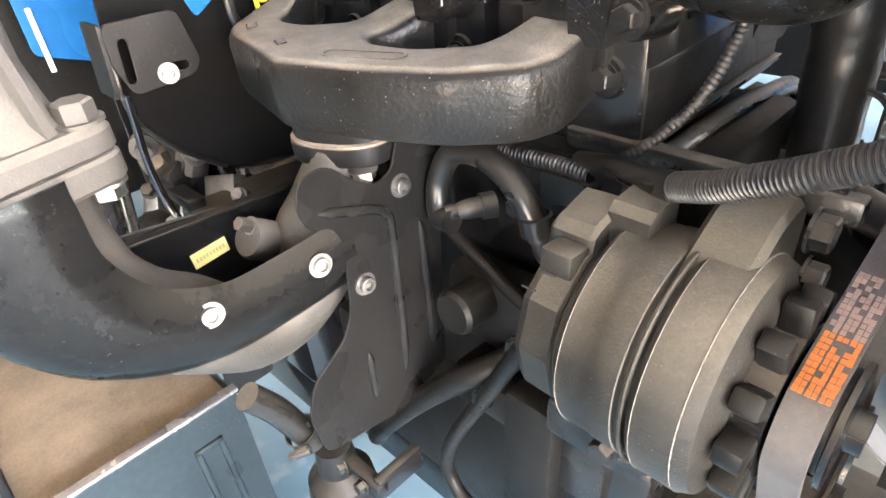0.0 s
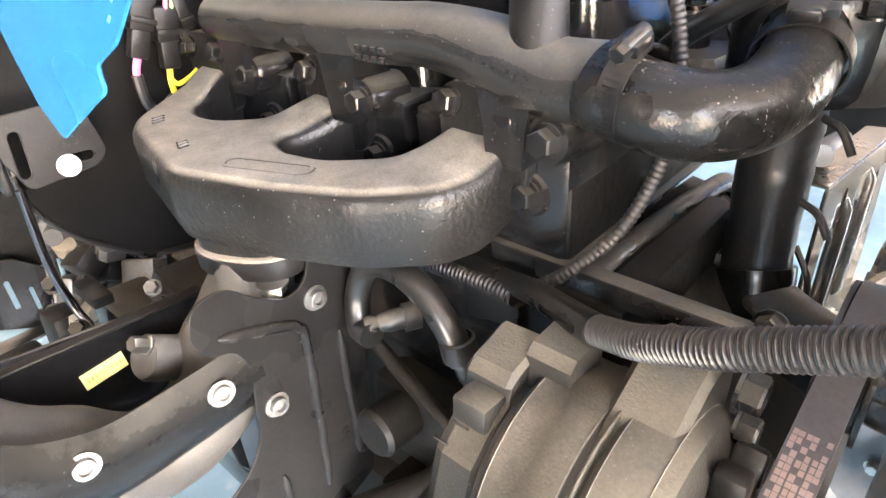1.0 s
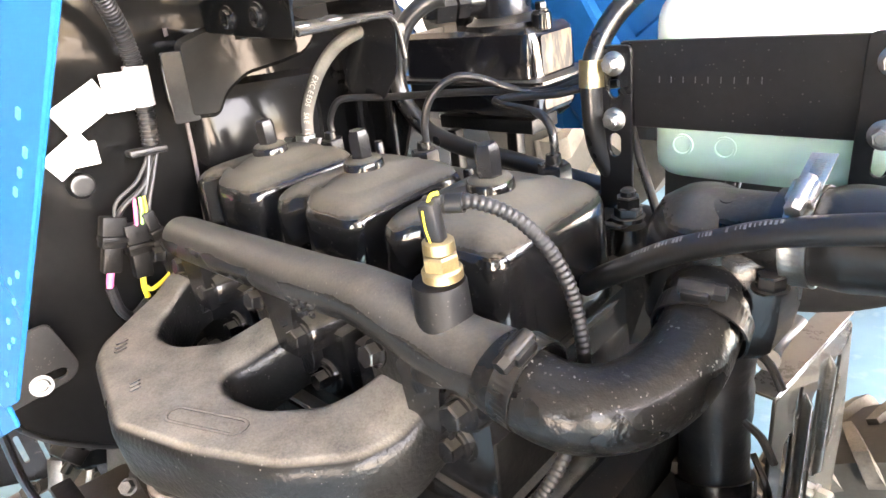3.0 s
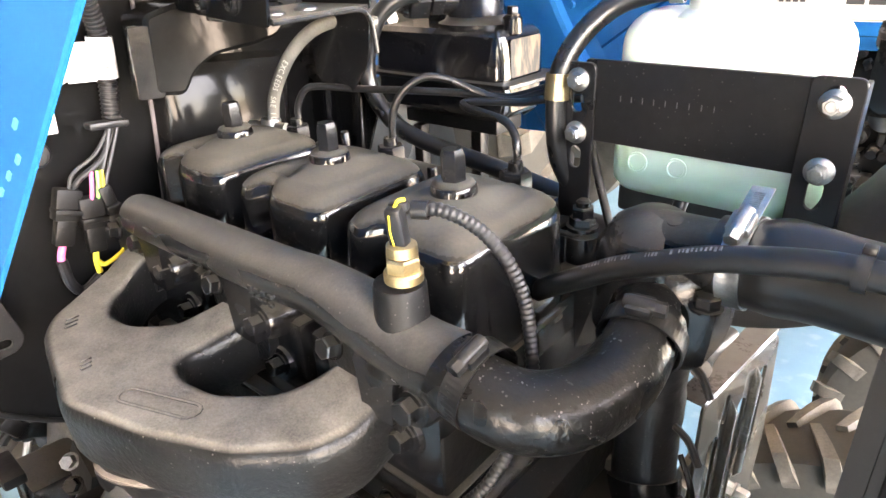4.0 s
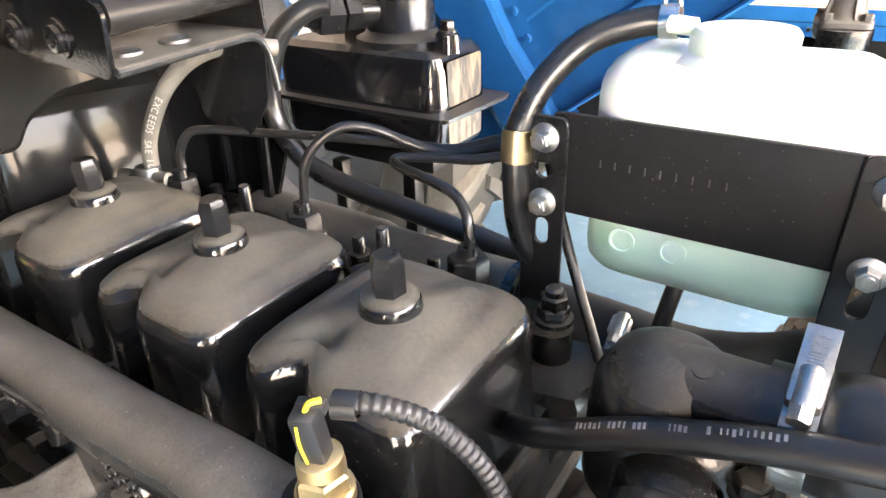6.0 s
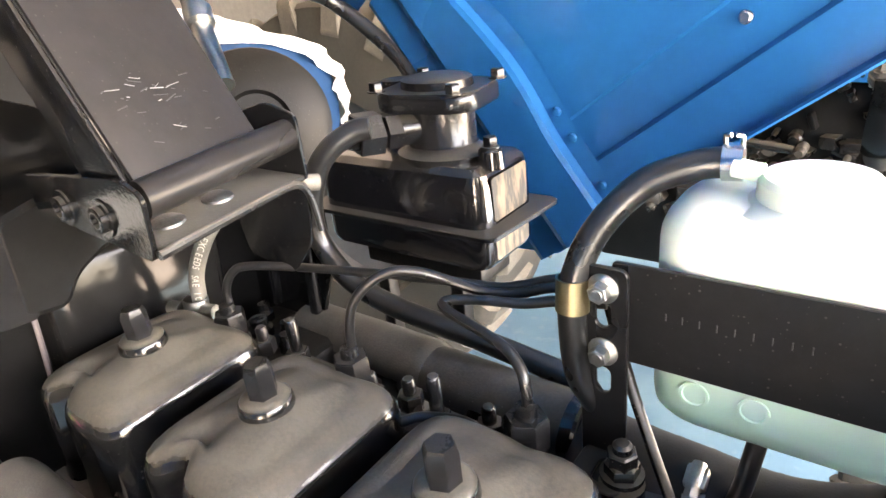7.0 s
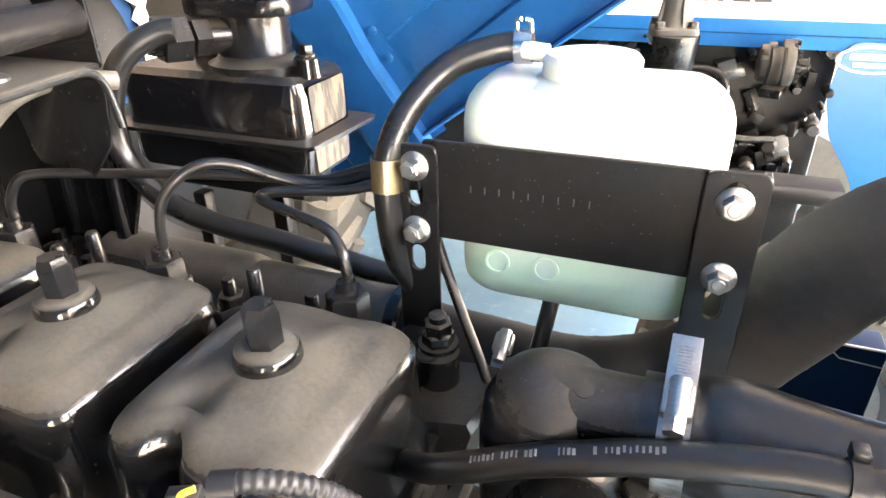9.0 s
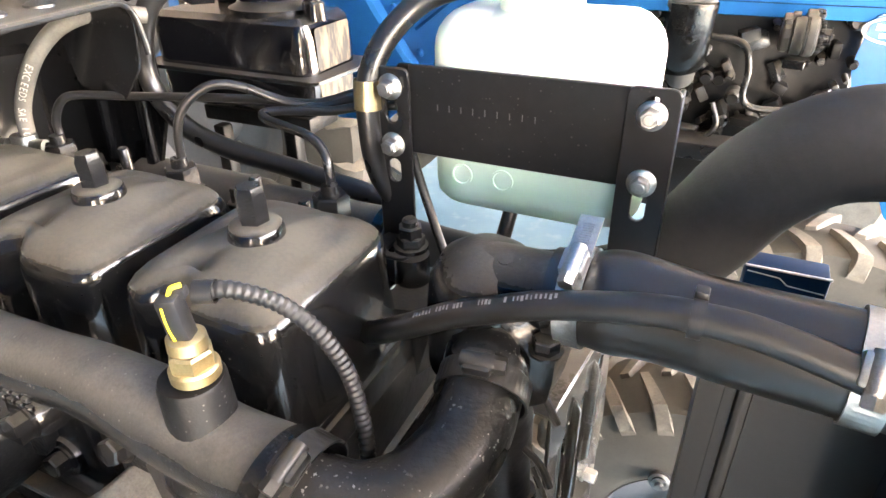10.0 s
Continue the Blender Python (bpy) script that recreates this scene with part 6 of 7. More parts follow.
    # loose white papers taped behind the conduit
    for at, rot, sz in (((-0.238, -0.108, 1.250), 28, (0.001, 0.050, 0.030)), ((-0.236, -0.130, 1.212), 32, (0.001, 0.042, 0.024))):
        bm = bmesh.new()
        rbox(bm, (0, 0, 0), sz, 0, pose(*at, rot, 0, 0))
        solo("paper_label", bm, WHITE, "white paper label on the black panel", "label", "labels on the rear panel")
    b = thing("mounting_tab", "bright drilled steel tab on the panel", "bracket", (-0.23, -0.118, 1.21))
    bm = bmesh.new()
    plate(bm, ((-0.132, 1.200), (-0.106, 1.200), (-0.106, 1.222), (-0.132, 1.222)), 0.002, facing_x(-0.233), [slot(-0.118, 1.211, 0.006, 0.006)], r=0.002)
    part("tab", bm, ZINC, b)
    bm = bmesh.new()
    lathe(bm, ((0, 0), (0.012, 0), (0.0125, 0.004), (0.010, 0.009), (0.006, 0.010), (0, 0.0085)), axis((-0.241, -0.127, 1.183), (1, 0, 0)), 24)
    solo("panel_plug", bm, RUBBER, "round black rubber plug in the panel", "plug")


SET["m"] = LEAN @ Matrix.Translation((0, -0.018, 0.007))
harness()
SET["m"] = LEAN


# ---------------------------------------------------------------- slotted bracket low at the back, with the hood prop
def slotted_bracket():
    t = thing("slotted_bracket", "worn black slotted steel bracket with a zinc screw", "bracket", (-0.2, -0.24, 1.03))
    bm = bmesh.new()
    plate(bm, ((-0.278, 1.083), (-0.212, 1.087), (-0.198, 1.040), (-0.206, 1.028), (-0.264, 1.020), (-0.278, 1.05)), 0.004, facing_x(-0.204),
          [slot(-0.264, 1.050, 0.009, 0.040), slot(-0.222, 1.038, 0.026, 0.009)], r=0.007)
    part("plate", bm, SATIN, t)
    bm = bmesh.new()
    plate(bm, ((-0.04, 1.02), (0.0, 1.02), (0.0, 1.083), (-0.04, 1.083)), 0.004, Matrix.Translation((-0.2, 0, 0)) @ facing_y(-0.278), r=0.004)
    part("side", bm, SATIN, t)
    bolt(t, (-0.199, -0.232, 1.034), (1, -0.1, 0.1), 0.0066, STEEL, "socket", length=0.005)


slotted_bracket()


# ---------------------------------------------------------------- raised hood: near and far side panels
def hood():
    t = thing("raised_hood", "bright blue steel hood side panels tilted up over the engine", "hood", (-0.1, 0.04, 1.3))
    # near side: upright sheet turned a little inwards, tapering to the latch tip
    N = Matrix(((0.992, 0, -0.124, 0.0), (0.124, 0, 0.992, -0.298), (0, 1, 0, 0), (0, 0, 0, 1)))
    o = ((0.012, 1.136), (0.056, 1.160), (0.072, 1.168), (0.072, 1.180), (0.094, 1.191), (0.21, 1.2945), (0.85, 1.866), (0.60, 2.05), (-0.10, 1.40), (-0.02, 1.24), (-0.010, 1.18), (-0.002, 1.152))
    bm = bmesh.new()
    plate(bm, o, 0.002, N, r=0.004)
    part("near_side", bm, BLUE, t)
    d = V(0.746, 0, 0.666)
    bm = bmesh.new()
    rnd = random.Random(2)
    for i in range(40):
        if rnd.random() < 0.45:
            continue
        q = Vector((0.10, 1.197)) + Vector((0.746, 0.666)) * (0.0105 * i) + Vector((-0.666, 0.746)) * (0.006 + 0.002 * math.sin(i * 2.3))
        for d in (-0.0003, 0.0023):
            part("chipped_mark", rbox(bmesh.new(), (0, 0, 0), (0.0035, 0.0012, 0.0006), 0, N @ Matrix.Translation((q.x, q.y, d)) @ Matrix.Rotation(0.73, 4, "Z")), CHIP, t)
    bm = bmesh.new()
    rbox(bm, (0, 0, 0), (0.30, 0.012, 0.010), 0.003, N @ Matrix.Translation((0.145, 1.345, -0.006)) @ Matrix.Rotation(0.73, 4, "Z"))
    part("stiffener", bm, BLUE, t)
    # top skin from the near side over to the far side
    bm = bmesh.new()
    rows = []
    for a in (0.0, 0.35, 0.7, 1.05):
        lo, hi = V(-0.10 + 0.70 * a, -0.31 + 0.087 * a, 1.40 + 0.65 * a), V(-0.245 + 0.85 * a, 0.378, 1.388 + 0.62 * a)
        rows.append([lo.lerp(hi, f) + V(-0.05, 0, 0.06) * math.sin(math.pi * f) ** 0.6 for f in (0, 0.08, 0.2, 0.35, 0.5, 0.65, 0.8, 0.92, 1)])
    loft(bm, rows, cap=False, closed=False)
    bmesh.ops.solidify(bm, geom=bm.faces[:], thickness=0.002)
    part("top_skin", bm, BLUE, t, angle=60)
    # far side: panel with folds parallel to its lower edge
    F, slope = 0.385, radians(36.3)
    p0 = Vector((0.055, 1.183))
    u, v = Vector((math.cos(slope), math.sin(slope))), Vector((-math.sin(slope), math.cos(slope)))

    def pt(a, b, y=F):
        q = p0 + u * a + v * b
        return V(q.x, y, q.y)

    bm = bmesh.new()
    rows = []
    for b, y in ((0.0, F - 0.012), (0.002, F - 0.014), (0.004, F - 0.012), (0.006, F), (0.052, F + 0.001), (0.054, F + 0.004), (0.056, F + 0.008), (0.10, F + 0.009), (0.103, F + 0.006), (0.34, F + 0.008)):
        rows.append([pt(a, b, y) for a in (0.0, 0.3, 0.6, 0.95)])
    loft(bm, rows, cap=False, closed=False)
    part("far_side", bm, BLUE, t, angle=25)
    bm = bmesh.new()
    rows = []
    for a, y in ((-0.105, F + 0.002), (-0.098, F - 0.002), (-0.066, F - 0.003), (-0.060, F - 0.012), (-0.053, F - 0.016), (-0.002, F - 0.0165), (0.003, F - 0.014), (0.0055, F - 0.003), (0.024, F - 0.002)):
        rows.append([pt(a + (0.007 * math.sin((b - 0.1) * 22) if b > 0.1 else 0.0) * (a > -0.02), b, y) for b in (-0.006, 0.03, 0.06, 0.09, 0.11, 0.13, 0.15, 0.17, 0.19, 0.22, 0.26, 0.34)])
    loft(bm, rows, cap=False, closed=False)
    part("rear_channel", bm, BLUE, t, angle=18)
    bm = bmesh.new()
    plate(bm, ((-0.075, 1.125), (-0.005, 1.128), (0.062, 1.182), (0.05, 1.205), (-0.05, 1.20), (-0.10, 1.165)), 0.003, facing_y(F + 0.004), r=0.006)
    part("latch_foot", bm, BLUE, t)
    for a, b in ((0.014, 0.03), (0.016, 0.085), (0.018, 0.115)):
        bm = bmesh.new()
        lathe(bm, ((0, 0), (0.005, 0), (0.004, 0.003), (0, 0.004)), axis(pt(a, b, F - 0.003), (0, -1, 0)), 14)
        part("spot_weld", bm, BLUE, t)
    q = pt(0.196, 0.083, F + 0.006)
    bolt(t, q, (0, -1, 0), 0.0045, CHROME, "hex", length=0.004, name="rivet")
    bm = bmesh.new()
    rim = [V(-0.245, 0.378, 1.388).lerp(V(-0.10, -0.31, 1.40), f) + V(-0.05, 0, 0.06) * math.sin(math.pi * f) ** 0.6 for f in (0.04, 0.12, 0.25, 0.4, 0.6, 0.8, 0.95)]
    tube([pt(-0.108, b, F - 0.004) for b in (0.04, 0.10, 0.16, 0.22, 0.28)] + rim, 0.0085, 14, bm=bm)
    part("rubber_seal", bm, RUBBER, t)


SET["m"] = Matrix()
hood()
SET["m"] = LEAN


# ---------------------------------------------------------------- front: slotted plate, fan shroud, wheel
def front_parts():
    SET["m"] = Matrix()
    t = thing("slotted_plate", "glossy black slotted steel side plate", "panel", (0.3, 0.09, 0.8))
    M = Matrix(((0.104, 0, 0.9946, 0.297), (0.9946, 0, -0.104, 0.088), (0, 1, 0, 0), (0, 0, 0, 1)))
    bm = bmesh.new()
    plate(bm, ((0.0, 0.70), (0.152, 0.70), (0.166, 0.90), (0.148, 1.022), (0.140, 1.030), (0.0, 1.032)), 0.003, M,
          [slot(0.032, 0.90, 0.016, 0.16), slot(0.046, 1.002, 0.008, 0.03), slot(0.082, 0.918, 0.016, 0.15), slot(0.122, 0.950, 0.016, 0.11)], r=0.006)
    part("sheet", bm, PLATE, t)
    for a, b, h in ((0.057, 0.93, 0.15), (0.102, 0.95, 0.13)):
        L = [M @ V(a, b - h / 2, 0.002), M @ V(a, b - h / 2 + 0.01, 0.0045), M @ V(a, b + h / 2 - 0.01, 0.0045), M @ V(a, b + h / 2, 0.002)]
        part("pressed_rib", sweep(bmesh.new(), L, [0.001, 0.0045, 0.0045, 0.001], 10), PLATE, t)
    bm = bmesh.new()
    plate(bm, ((0.0, -0.020), (0.143, -0.020), (0.150, 0.0025), (0.0, 0.0025)), 0.003, Matrix(((0.104, 0.9946, 0, 0.297), (0.9946, -0.104, 0, 0.088), (0, 0, 1, 1.031), (0, 0, 0, 1))), r=0.003)
    part("folded_lip", bm, PLATE, t, "bright worn top fold")
    bolt(t, M @ V(0.118, 0.852, 0.003), (0.9946, -0.104, 0), 0.0075, ZINC, "hex", length=0.012)
    part("cable", tube(((0.285, 0.115, 1.045), (0.278, 0.150, 1.035), (0.282, 0.20, 1.030)), 0.0085, 14), RUBBER, t)
    part("cable", tube(((0.290, 0.080, 0.985), (0.305, 0.070, 0.965), (0.310, 0.072, 0.930)), 0.0025, 8), RUBBER, t)
    SET["m"] = Matrix()
    s = thing("fan_shroud", "large black plastic fan shroud", "fan shroud", (0.45, 0.1, 0.6))
    bm = bmesh.new()
    loft(bm, [[V(x, y, z) for y, z in ((0.118, 0.60), (0.17, 0.60), (0.17, 1.10), (0.118, 1.10))] for x in (0.392, 0.408)])
    part("rear_flange", bm, SHROUD, s)
    bm = bmesh.new()
    plate(bm, ((0.408, 0.60), (0.72, 0.60), (0.72, 1.078), (0.60, 1.088), (0.45, 1.094), (0.408, 1.096)), 0.004, facing_y(0.124), r=0.004)
    part("side_wall", bm, SHROUD, s)
    part("edge_bead", rbox(bmesh.new(), (0.421, 0.119, 0.845), (0.010, 0.010, 0.49), 0.004), SHROUD, s)
    r = thing("radiator", "black radiator with a row of pressed tabs", "radiator", (0.5, 0.05, 0.6))
    bm = bmesh.new()
    rbox(bm, (0.512, 0.060, 0.94), (0.030, 0.05, 0.68), 0.003)
    part("side_tank", bm, BLACK, r)
    bm = bmesh.new()
    rbox(bm, (0.62, 0.02, 0.86), (0.07, 0.56, 0.72), 0.008)
    part("core", bm, SHROUD, r)
    bm = bmesh.new()
    rbox(bm, (0.62, 0.02, 1.245), (0.10, 0.58, 0.06), 0.012)
    rbox(bm, (0.62, 0.02, 0.475), (0.10, 0.58, 0.06), 0.012)
    part("header_tank", bm, BLACK, r)
    for i in range(14):
        part("tab", rbox(bmesh.new(), (0.497, 0.040, 1.25 - 0.022 * i), (0.006, 0.010, 0.010), 0.001), BLACK, r)
    SET["m"] = LEAN


front_parts()


def wheel_at(at, R, w, lugs, name, label, rim_r):
    """A tractor wheel with chevron lugs; the axle runs along y."""
    t = thing(name, label, "wheel", (at[0], at[1], at[2] - R))
    A = axis(at, (0, 1, 0))
    h = w / 2
    bm = bmesh.new()
    lathe(bm, ((rim_r, -h * 0.75), (rim_r + 0.02, -h * 0.9), (rim_r + (R - rim_r) * 0.5, -h), (R * 0.93, -h * 0.92), (R * 0.955, -h * 0.7), (R * 0.965, 0), (R * 0.955, h * 0.7), (R * 0.93, h * 0.92), (rim_r + (R - rim_r) * 0.5, h), (rim_r + 0.02, h * 0.9), (rim_r, h * 0.75)), A, 72)
    part("tyre", bm, SHADED_TYRE, t, "dusty treaded tyre")
    bm = bmesh.new()
    for k in range(lugs):
        for side in (-1, 1):
            a0 = 2 * math.pi * (k + (0.5 if side > 0 else 0)) / lugs
            rows = []
            for f, top, low in ((0.0, 0.992, 0.94), (0.3, 1.0, 0.94), (0.65, 1.0, 0.93), (0.94, 0.985, 0.90), (1.02, 0.955, 0.86), (1.045, 0.90, 0.83), (1.03, 0.85, 0.82)):
                z = side * h * f
                da = 2.6 * min(f, 1.0) / lugs * 1.35
                wd = (0.62 + 0.30 * min(f, 1.0)) * 1.25 / lugs
                rows.append([A @ V(R * rr * math.cos(aa), R * rr * math.sin(aa), z) for rr, aa in ((low, a0 + da - wd * 1.15), (low, a0 + da + wd * 1.15), (top, a0 + da + wd * 0.85), (top, a0 + da - wd * 0.85))])
            loft(bm, rows)
    part("tread", bm, TYRE, t)
    bm = bmesh.new()
    lathe(bm, ((rim_r * 1.02, -h * 0.8), (rim_r, -h * 0.6), (rim_r * 0.92, -h * 0.3), (rim_r * 0.55, -h * 0.15), (rim_r * 0.35, -h * 0.3), (rim_r * 0.3, -h * 0.55), (0, -h * 0.55)), A, 48)
    part("rim", bm, PALE, t, "grey painted wheel disc")
    for k in range(6):
        a = k * math.pi / 3 + 0.4
        bolt(t, A @ V(rim_r * 0.42 * math.cos(a), rim_r * 0.42 * math.sin(a), -h * 0.32), (0, -1, 0), 0.011, ZINC, "hex", length=0.012)
    return t


PALE = mat("grey_rim_paint", (0.10, 0.105, 0.11), 0.45, scale=20, vary=0.2, bump=0.1, dust=0.2, dust_col=(0.2, 0.18, 0.15))
SET["m"] = Matrix()
far_wheel = wheel_at((0.47, 0.62, 0.345), 0.345, 0.17, 30, "front_wheel", "far front wheel with a dusty lugged tyre", 0.165)
part("valve_boss", lathe(bmesh.new(), ((0, 0), (0.018, 0), (0.018, 0.008), (0.013, 0.010), (0.013, 0.014), (0.007, 0.015), (0.006, 0.022), (0, 0.023)), axis((0.391, 0.540, 0.507), (0.05, -1, 0.12)), 28), STEEL, far_wheel, "round steel boss with a bolt")


SET["m"] = LEAN


# ---------------------------------------------------------------- low clutter behind the exhaust
def low_clutter():
    t = thing("side_tray", "dark steel side channel with a yellow sticker", "channel", (-0.06, -0.28, 0.9))
    bm = bmesh.new()
    plate(bm, ((-0.36, 0.85), (-0.20, 0.85), (-0.20, 0.952), (-0.36, 0.962)), 0.003, facing_x(-0.066), r=0.003)
    part("channel", bm, BLACK, t)
    part("top_lip", rbox(bmesh.new(), (-0.060, -0.29, 0.955), (0.012, 0.17, 0.003), 0.001), SOOT, t)
    bm = bmesh.new()
    rbox(bm, (0, 0, 0), (0.0008, 0.032, 0.014), 0, pose(-0.0622, -0.288, 0.921, 10, 0, 0))
    solo("sticker", bm, YELLOW, "yellow sticker with a row of dark print", "sticker")
    bm = bmesh.new()
    for i in range(9):
        rbox(bm, (0, -0.012 + 0.003 * i, 0), (0.0008, 0.0017, 0.0035), 0, pose(-0.0614, -0.288, 0.921, 10, 0, 0))
    part("print", bm, OLIVE, bpy.data.objects["sticker"], "faint print, unreadable")
    bm = bmesh.new()
    J = axis((-0.030, -0.226, 0.914), (0.12, -0.84, 0.53))
    lathe(bm, ((0, 0), (0.021, 0), (0.020, 0.020), (0.017, 0.026), (0.017, 0.050), (0.0145, 0.054), (0, 0.055)), J, 24)
    solo("exhaust_joint", bm, DUSTY, "dusty cast exhaust joint", "exhaust pipe")
    bolt(bpy.data.objects["exhaust_joint"], J @ V(0, 0.010, 0.054), (0.12, -0.84, 0.53), 0.006, ZINC, "hex", length=0.012)
    # clutch linkage, brackets and fittings further down at the back
    k = thing("clutch_linkage", "grimy steel linkage and fittings behind the engine", "linkage", (-0.25, -0.2, 0.85))
    rnd = random.Random(5)
    bm = bmesh.new()
    rbox(bm, (-0.24, -0.20, 0.83), (0.07, 0.06, 0.09), 0.008)
    part("housing", bm, BLACK, k)
    part("lever_block", rbox(bmesh.new(), (-0.28, -0.235, 0.85), (0.035, 0.03, 0.06), 0.006, pose(0, 0, 0, 0, 0, 6)), SOOT, k)
    part("end_block", rbox(bmesh.new(), (-0.20, -0.16, 0.86), (0.08, 0.05, 0.05), 0.008), BLACK, k)
    bm = bmesh.new()
    lathe(bm, ((0, 0), (0.018, 0), (0.018, 0.03), (0.012, 0.034), (0.012, 0.05), (0, 0.05)), axis((-0.19, -0.235, 0.845), (0.6, -0.6, 0.3)), 20)
    rbox(bm, (-0.215, -0.240, 0.905), (0.05, 0.02, 0.012), 0.003)
    part("fitting", bm, SOOT, k)
    for pts, r in ((((-0.21, -0.27, 1.02), (-0.212, -0.268, 0.95), (-0.205, -0.26, 0.90), (-0.18, -0.25, 0.87)), 0.004), (((-0.20, -0.15, 0.90), (-0.16, -0.19, 0.88), (-0.13, -0.23, 0.87)), 0.010), (((-0.54, -0.195, 0.665), (-0.55, -0.225, 0.656), (-0.56, -0.264, 0.645), (-0.58, -0.30, 0.62)), 0.006)):
        part("rod", tube(pts, r, 12), BLACK if r > 0.0045 else GLOSS, k)
    for i in range(9):
        p = V(-0.22 + rnd.uniform(-0.06, 0.08), -0.22 + rnd.uniform(-0.07, 0.06), 0.88 + rnd.uniform(-0.03, 0.03))
        bolt(k, p, (0.6, -0.5, 0.6), 0.007, STEEL if i % 3 == 0 else BLACK, "hex", rnd.uniform(0, 60), length=0.009)
    bm = bmesh.new()
    rbox(bm, (0, 0, 0), (0.016, 0.026, 0.034), 0.003, pose(-0.54, -0.189, 0.673, 20, 20, 40))
    part("white_plug", bm, WHITE, k, "small white plastic plug")
    c = thing("cast_cover", "dusty cast cover low behind the engine", "engine part", (-0.16, -0.13, 0.86))
    bm = bmesh.new()
    loft(bm, [[V(-0.17 + a * f, -0.14 + b * f, z) for a, b in ((-0.05, -0.05), (0.03, -0.06), (0.06, 0.0), (0.04, 0.05), (-0.05, 0.05))] for z, f in ((0.80, 1.1), (0.88, 1.0), (0.905, 0.85), (0.91, 0.6))])
    part("cover", bm, SATIN, c)
    # step box far below
    SET["m"] = Matrix.Translation((-0.03, -0.045, 0))
    s = thing("tool_box", "dark glossy steel side box with a folded rim and slots", "box", (-0.2, -0.35, 0.4))
    bm = bmesh.new()
    loft(bm, [[V(-0.25 + 0.002, -0.52, z), V(-0.25, -0.225, z), V(-0.262, -0.225, z), V(-0.262, -0.52, z)] for z in (0.02, 0.602)])
    part("front_wall", bm, DKGLOSS, s)
    bm = bmesh.new()
    plate(bm, ((-0.66, 0.004), (-0.25, 0.004), (-0.25, 0.60), (-0.66, 0.60)), 0.003, facing_y(-0.225), r=0.004)
    part("side_wall", bm, DKGLOSS, s)
    bm = bmesh.new()
    rbox(bm, (-0.252, -0.372, 0.604), (0.016, 0.30, 0.006), 0.002)
    part("rim", bm, CHROMEDARK, s)
    bm = bmesh.new()
    rbox(bm, (-0.46, -0.372, 0.575), (0.40, 0.29, 0.006), 0.002)
    part("floor_sheet", bm, TAN, s, "tan muddy top sheet")
    # pressed frame in the front wall
    bm = bmesh.new()
    for y0, y1, z0, z1 in ((-0.306, -0.263, 0.535, 0.545), (-0.306, -0.297, 0.38, 0.545), (-0.272, -0.263, 0.38, 0.545)):
        rbox(bm, (-0.249, (y0 + y1) / 2, (z0 + z1) / 2), (0.008, y1 - y0, z1 - z0), 0.003, Matrix())
    part("pressed_frame", bm, DKGLOSS, s)
    bm = bmesh.new()
    rbox(bm, (-0.40, -0.50, 0.590), (0.30, 0.012, 0.012), 0.004, pose(0, 0, 0, 0, 0, 0))
    part("rail", bm, DKGLOSS, s)


DKGLOSS = mat("slate_glossy_steel", (0.014, 0.023, 0.029), 0.32, scale=18, vary=0.4, bump=0.08, dust=0.06, spec=0.12, specks=0.6)
CHROMEDARK = mat("worn_bright_rim", (0.25, 0.26, 0.27), 0.25, metal=0.6, scale=60, vary=0.3, bump=0.1)
low_clutter()


# ---------------------------------------------------------------- neighbouring tractor beyond
SET["m"] = Matrix()
c = thing("tractor_body", "black clutch housing and front frame of the tractor", "tractor body", (0, 0.04, 0.25))
bm = bmesh.new()
rbox(bm, (-0.62, 0.03, 0.62), (0.74, 0.34, 0.50), 0.03)
rbox(bm, (-0.30, 0.03, 0.72), (0.12, 0.40, 0.36), 0.02)
part("clutch_housing", bm, GLOSS, c)
bm = bmesh.new()
rbox(bm, (0.25, 0.03, 0.48), (1.1, 0.30, 0.16), 0.02)
part("front_frame", bm, BLACK, c)
bm = bmesh.new()
rbox(bm, (0.47, 0.05, 0.345), (0.10, 1.10, 0.10), 0.02)
part("axle_beam", bm, BLACK, c)
bm = bmesh.new()
rbox(bm, (-0.58, 0.03, 1.04), (0.40, 0.36, 0.40), 0.03)
part("fuel_tank", bm, BLACK, c)
OFF = V(0.25, 1.72, 0.06)


